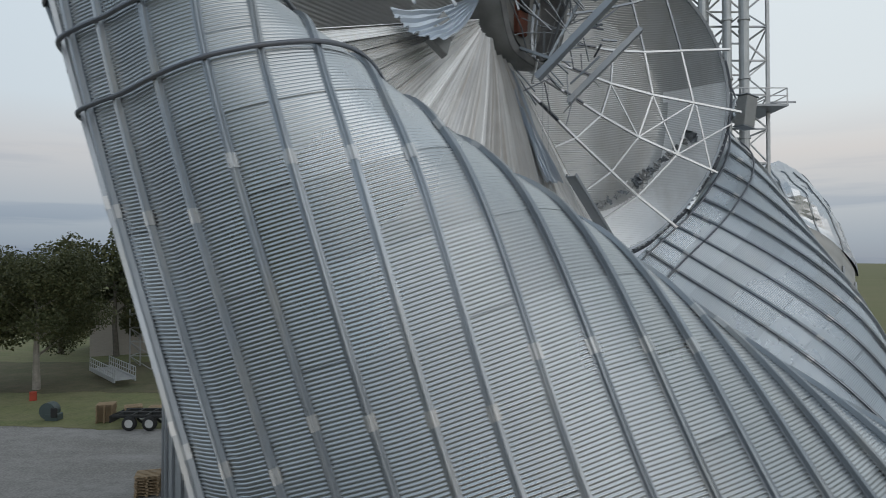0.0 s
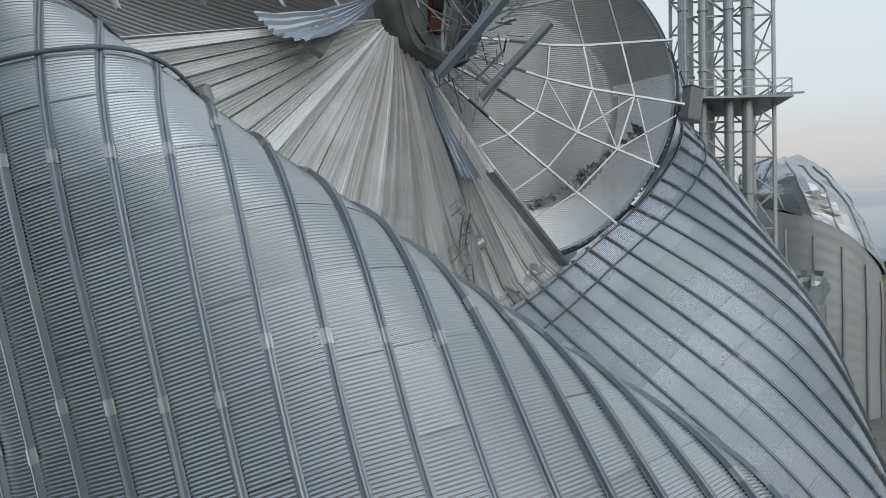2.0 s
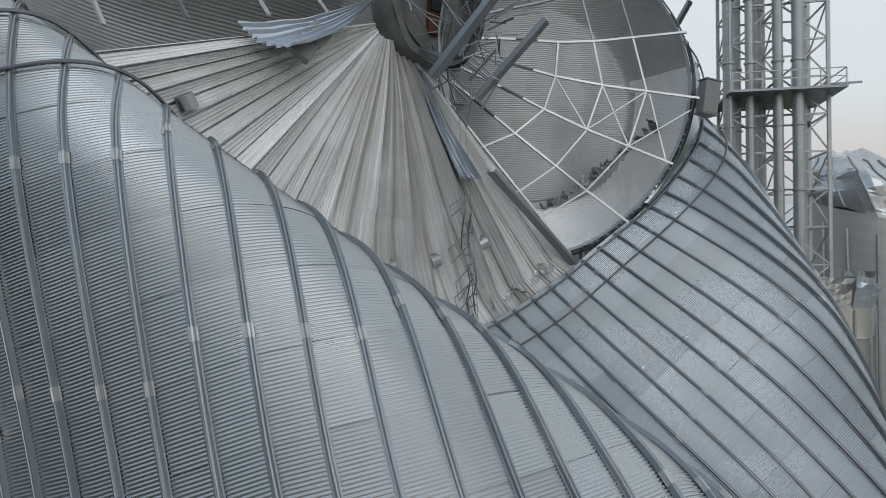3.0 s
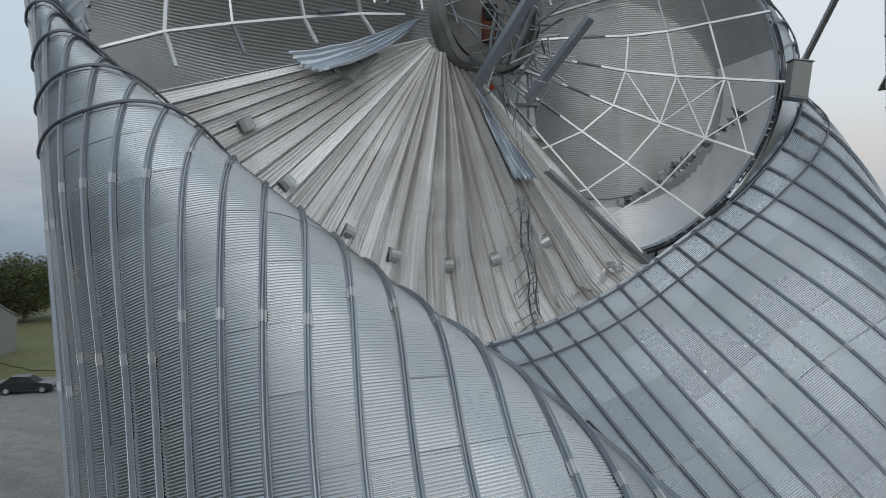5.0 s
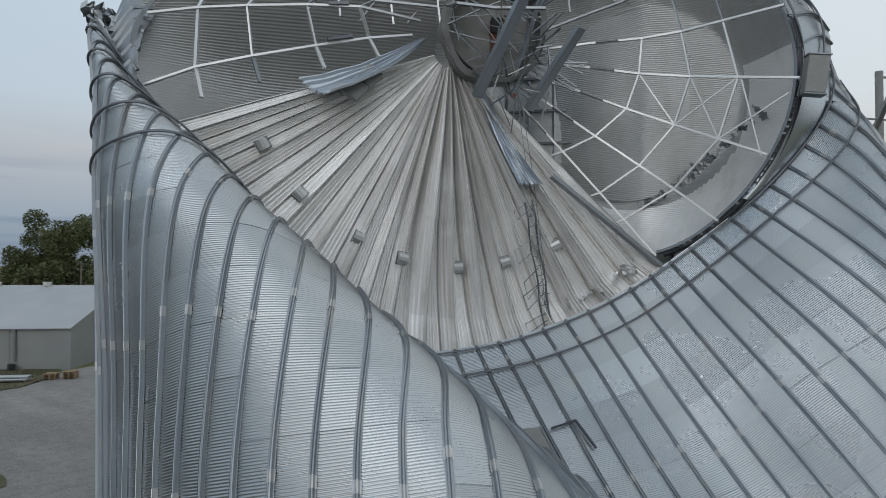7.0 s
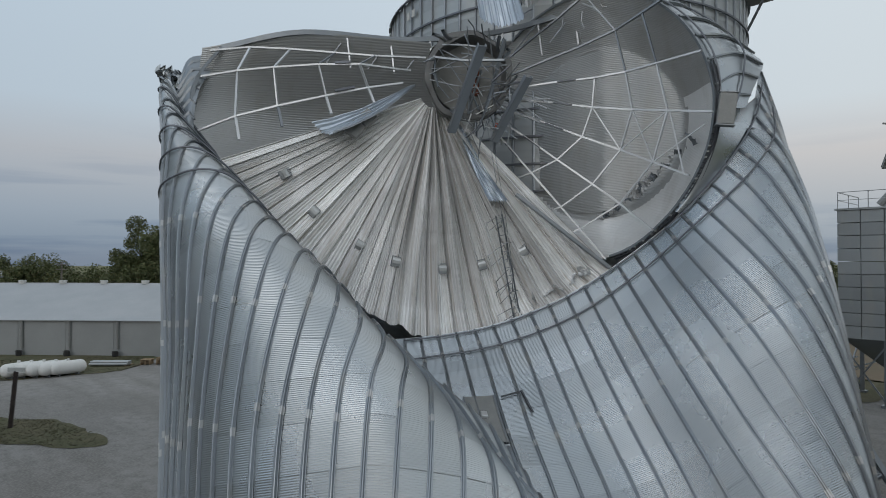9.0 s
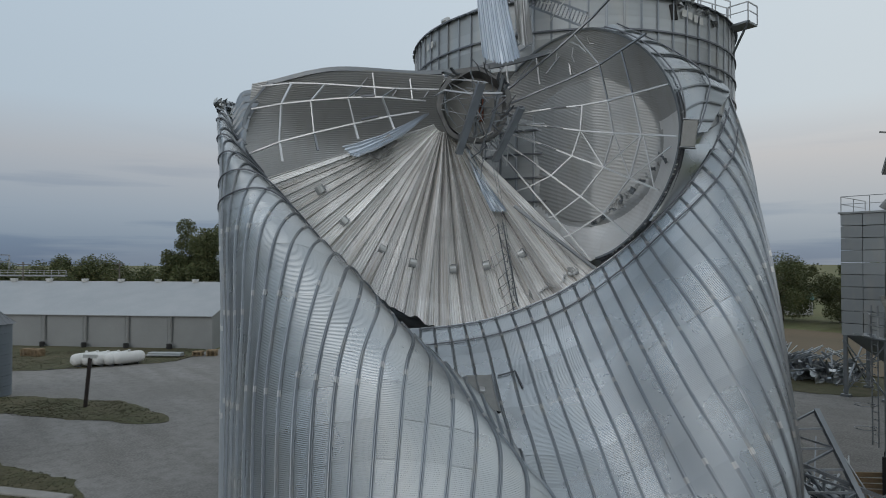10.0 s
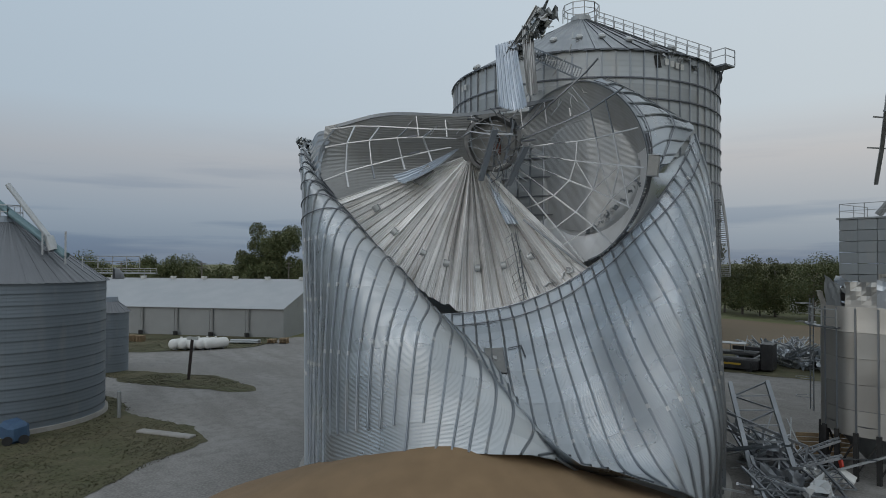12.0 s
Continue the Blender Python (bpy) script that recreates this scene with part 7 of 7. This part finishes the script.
for name, p, sz, mat in (("body", (-5.6, 60.4, 0.75), (5.2, 2.2, 1.0), MACHINE), ("deck", (-5.6, 60.4, 1.9), (5.0, 2.0, 0.3), MACHINE), ("head", (-2.8, 62.4, 1.6), (1.2, 2.4, 2.8), MACHINE), ("stripe", (-5.2, 59.27, 0.8), (1.8, 0.05, 0.2), YELLOW), ("roof_rail", (-6.0, 60.4, 2.9), (3.2, 1.6, 0.1), PALE_RAIL), ("arm", (-4.2, 61.2, 2.4), (3.6, 0.4, 0.4), MACHINE)):
    bm = bmesh.new()
    box_into(bm, Matrix.Translation(p) @ Matrix.Rotation(0.3 if name != "stripe" else 0.3, 4, "Z"), *sz, 0.06)
    wpart(name, from_bm(bm, name), mat, top)
for dx, dy in ((-1.9, -0.6), (1.9, 0.5)):
    bm = bmesh.new()
    tube_into(bm, (-5.6 + dx, 59.4 + dy, 0.55), (-5.5 + dx, 61.4 + dy, 0.55), 0.55, 16)
    wpart("track", from_bm(bm, "track"), BLACK, top)
for dx, dy in ((-7.4, 0), (-6.0, 0.4), (-4.6, 0.8)):
    bm = bmesh.new()
    bar_into(bm, (dx, 60.0 + dy, 2.0), (dx, 60.0 + dy, 2.9), 0.06)
    wpart("rail_post", from_bm(bm, "rail_post"), PALE_RAIL, top)
top = empty("wood_crate", (17.2, 33.6, 0), "open brown wooden crate among wreckage", "crate")
for k in range(5):
    bm = bmesh.new()
    box_into(bm, Matrix.Translation((15.2, 35.2, 0.2 + 0.28 * k)) @ Matrix.Rotation(0.8, 4, "Z"), 3.4, 0.08, 0.22)
    wpart("board", from_bm(bm, "board"), WOOD, top)
RED = matte("red_paint", (0.5, 0.05, 0.03), (0.4, 0.05, 0.03), 2.0, 0.5)
top = empty("white_panel", (18.4, 28.8, 0), "white bent machine panel lying in the yard", "panel")
for p, e, sz in (((17.6, 29.4, 0.7), (0.5, 0.2, 0.75), (2.1, 0.6, 0.1)), ((18.6, 29.9, 0.7), (0.1, 0.5, 0.3), (0.8, 0.9, 0.35))):
    bm = bmesh.new()
    box_into(bm, Matrix.Translation(p) @ Euler(e).to_matrix().to_4x4(), *sz, 0.04)
    wpart("panel", from_bm(bm, "panel"), TANK_WHITE, top)
bm = bmesh.new()
bar_into(bm, (18.2, 30.4, 0.9), (18.05, 30.5, 1.4), 0.1, 0.26)
wpart("red_flap", from_bm(bm, "red_flap"), RED, top)


# ---- car and rough grass ----
def car(x, y, turn):
    top = empty("car", (x, y, 0), "dark parked car on the gravel by the shed", "car")
    m = Matrix.Translation((x, y, 0)) @ Matrix.Rotation(turn, 4, "Z")

    def shell(name, outline, half, inset, mat, parent=top):
        bm = bmesh.new()
        sides = []
        for s in (-1, 1):
            sides.append([bm.verts.new(m @ Vector((px, s * (half - inset * (pz > 0.95)), pz))) for px, pz in outline])
        k = len(outline)
        for i in range(k):
            bm.faces.new((sides[0][i], sides[0][(i + 1) % k], sides[1][(i + 1) % k], sides[1][i]))
        bm.faces.new(sides[0][::-1])
        bm.faces.new(sides[1])
        return wpart(name, from_bm(bm, name), mat, parent)

    shell("body", [(-2.2, 0.3), (2.2, 0.3), (2.25, 0.62), (2.1, 0.8), (1.1, 0.93), (-2.0, 0.95), (-2.25, 0.7)], 0.88, 0.0, CAR_PAINT)
    shell("cabin", [(1.05, 0.94), (0.35, 1.42), (-1.1, 1.46), (-1.85, 0.96)], 0.84, 0.12, BLACK)
    shell("roof", [(0.32, 1.43), (-1.1, 1.47), (-1.1, 1.52), (0.3, 1.48)], 0.74, 0.0, CAR_PAINT)
    for wx in (-1.35, 1.4):
        for wy in (-0.85, 0.85):
            bm = bmesh.new()
            tube_into(bm, m @ Vector((wx, wy - 0.1, 0.33)), m @ Vector((wx, wy + 0.1, 0.33)), 0.33, 18)
            wheel = wpart("wheel", from_bm(bm, "wheel"), BLACK, top)
            bm = bmesh.new()
            tube_into(bm, m @ Vector((wx, wy * 1.1 - 0.02, 0.33)), m @ Vector((wx, wy * 1.1 + 0.02, 0.33)), 0.2, 12)
            wpart("rim", from_bm(bm, "rim"), OLD_STEEL, wheel)


CAR_PAINT = matte("dark_car_paint", (0.03, 0.032, 0.036), (0.04, 0.042, 0.046), 1.0, 0.25, 0.02, metal=0.3)
car(-48.5, 33.2, 0.8)


def rough_grass(name, outline, count, seed, label):
    """Short tufts over a patch: three blades to a tuft."""
    rg = np.random.default_rng(seed)
    poly = np.array(outline, float)
    lo, hi = poly.min(0), poly.max(0)
    q = rg.uniform(lo, hi, (count, 2))
    inside = np.zeros(count, bool)
    for a, b in zip(poly, np.roll(poly, -1, axis=0)):
        cross = ((a[1] > q[:, 1]) != (b[1] > q[:, 1])) & (q[:, 0] < (b[0] - a[0]) * (q[:, 1] - a[1]) / (b[1] - a[1] + 1e-9) + a[0])
        inside ^= cross
    thin = np.array([noise.noise((x * 0.25, y * 0.25, 1.0)) for x, y in q]) > rg.uniform(-0.5, 0.35, count)
    q = np.repeat(q[inside & thin], 3, axis=0)
    n = len(q)
    root = np.column_stack([q + rg.normal(0, 0.06, (n, 2)), np.full(n, 0.02)])
    a = rg.uniform(0, 6.283, n)
    side = np.column_stack([np.cos(a), np.sin(a), np.zeros(n)]) * rg.uniform(0.02, 0.05, n)[:, None]
    tip = root + np.column_stack([rg.normal(0, 0.07, (n, 2)), rg.uniform(0.03, 0.10, n)])
    V = np.stack([root - side, root + side, tip], 1).reshape(-1, 3)
    me = bpy.data.meshes.new(name)
    me.from_pydata(V.tolist(), [], np.arange(n * 3).reshape(-1, 3).tolist())
    tagged(part(name, me, BLADES), label, "grass", kind="stuff")


BLADES = leaf_material("grass_blades", (0.056, 0.06, 0.026), (0.082, 0.074, 0.038), (0.115, 0.095, 0.058))
rough_grass("grass_tufts", [(-41, 1.6), (-33, 4.2), (-25, 10.4), (-23.6, 12.6), (-27, 13.0), (-33, 11.6), (-38.5, 7.6), (-43, 3.5)], 9000, 1, "short olive and brown grass on the island")
rough_grass("grass_tufts", [(-33, -16), (-14, -24), (-2, -14), (-2.5, -3.2), (-9.4, 4.4), (-14, 4.9), (-19, 2.5), (-26, 2.0), (-31, 0.5), (-36, -6)], 26000, 2, "short dry grass round the blue-grey bin")
rough_grass("grass_tufts", [(-75, 5), (-57.5, 4.6), (-54, 12), (-52, 22), (-58, 27.5), (-62, 28)], 12000, 3, "short dry grass along the shed")
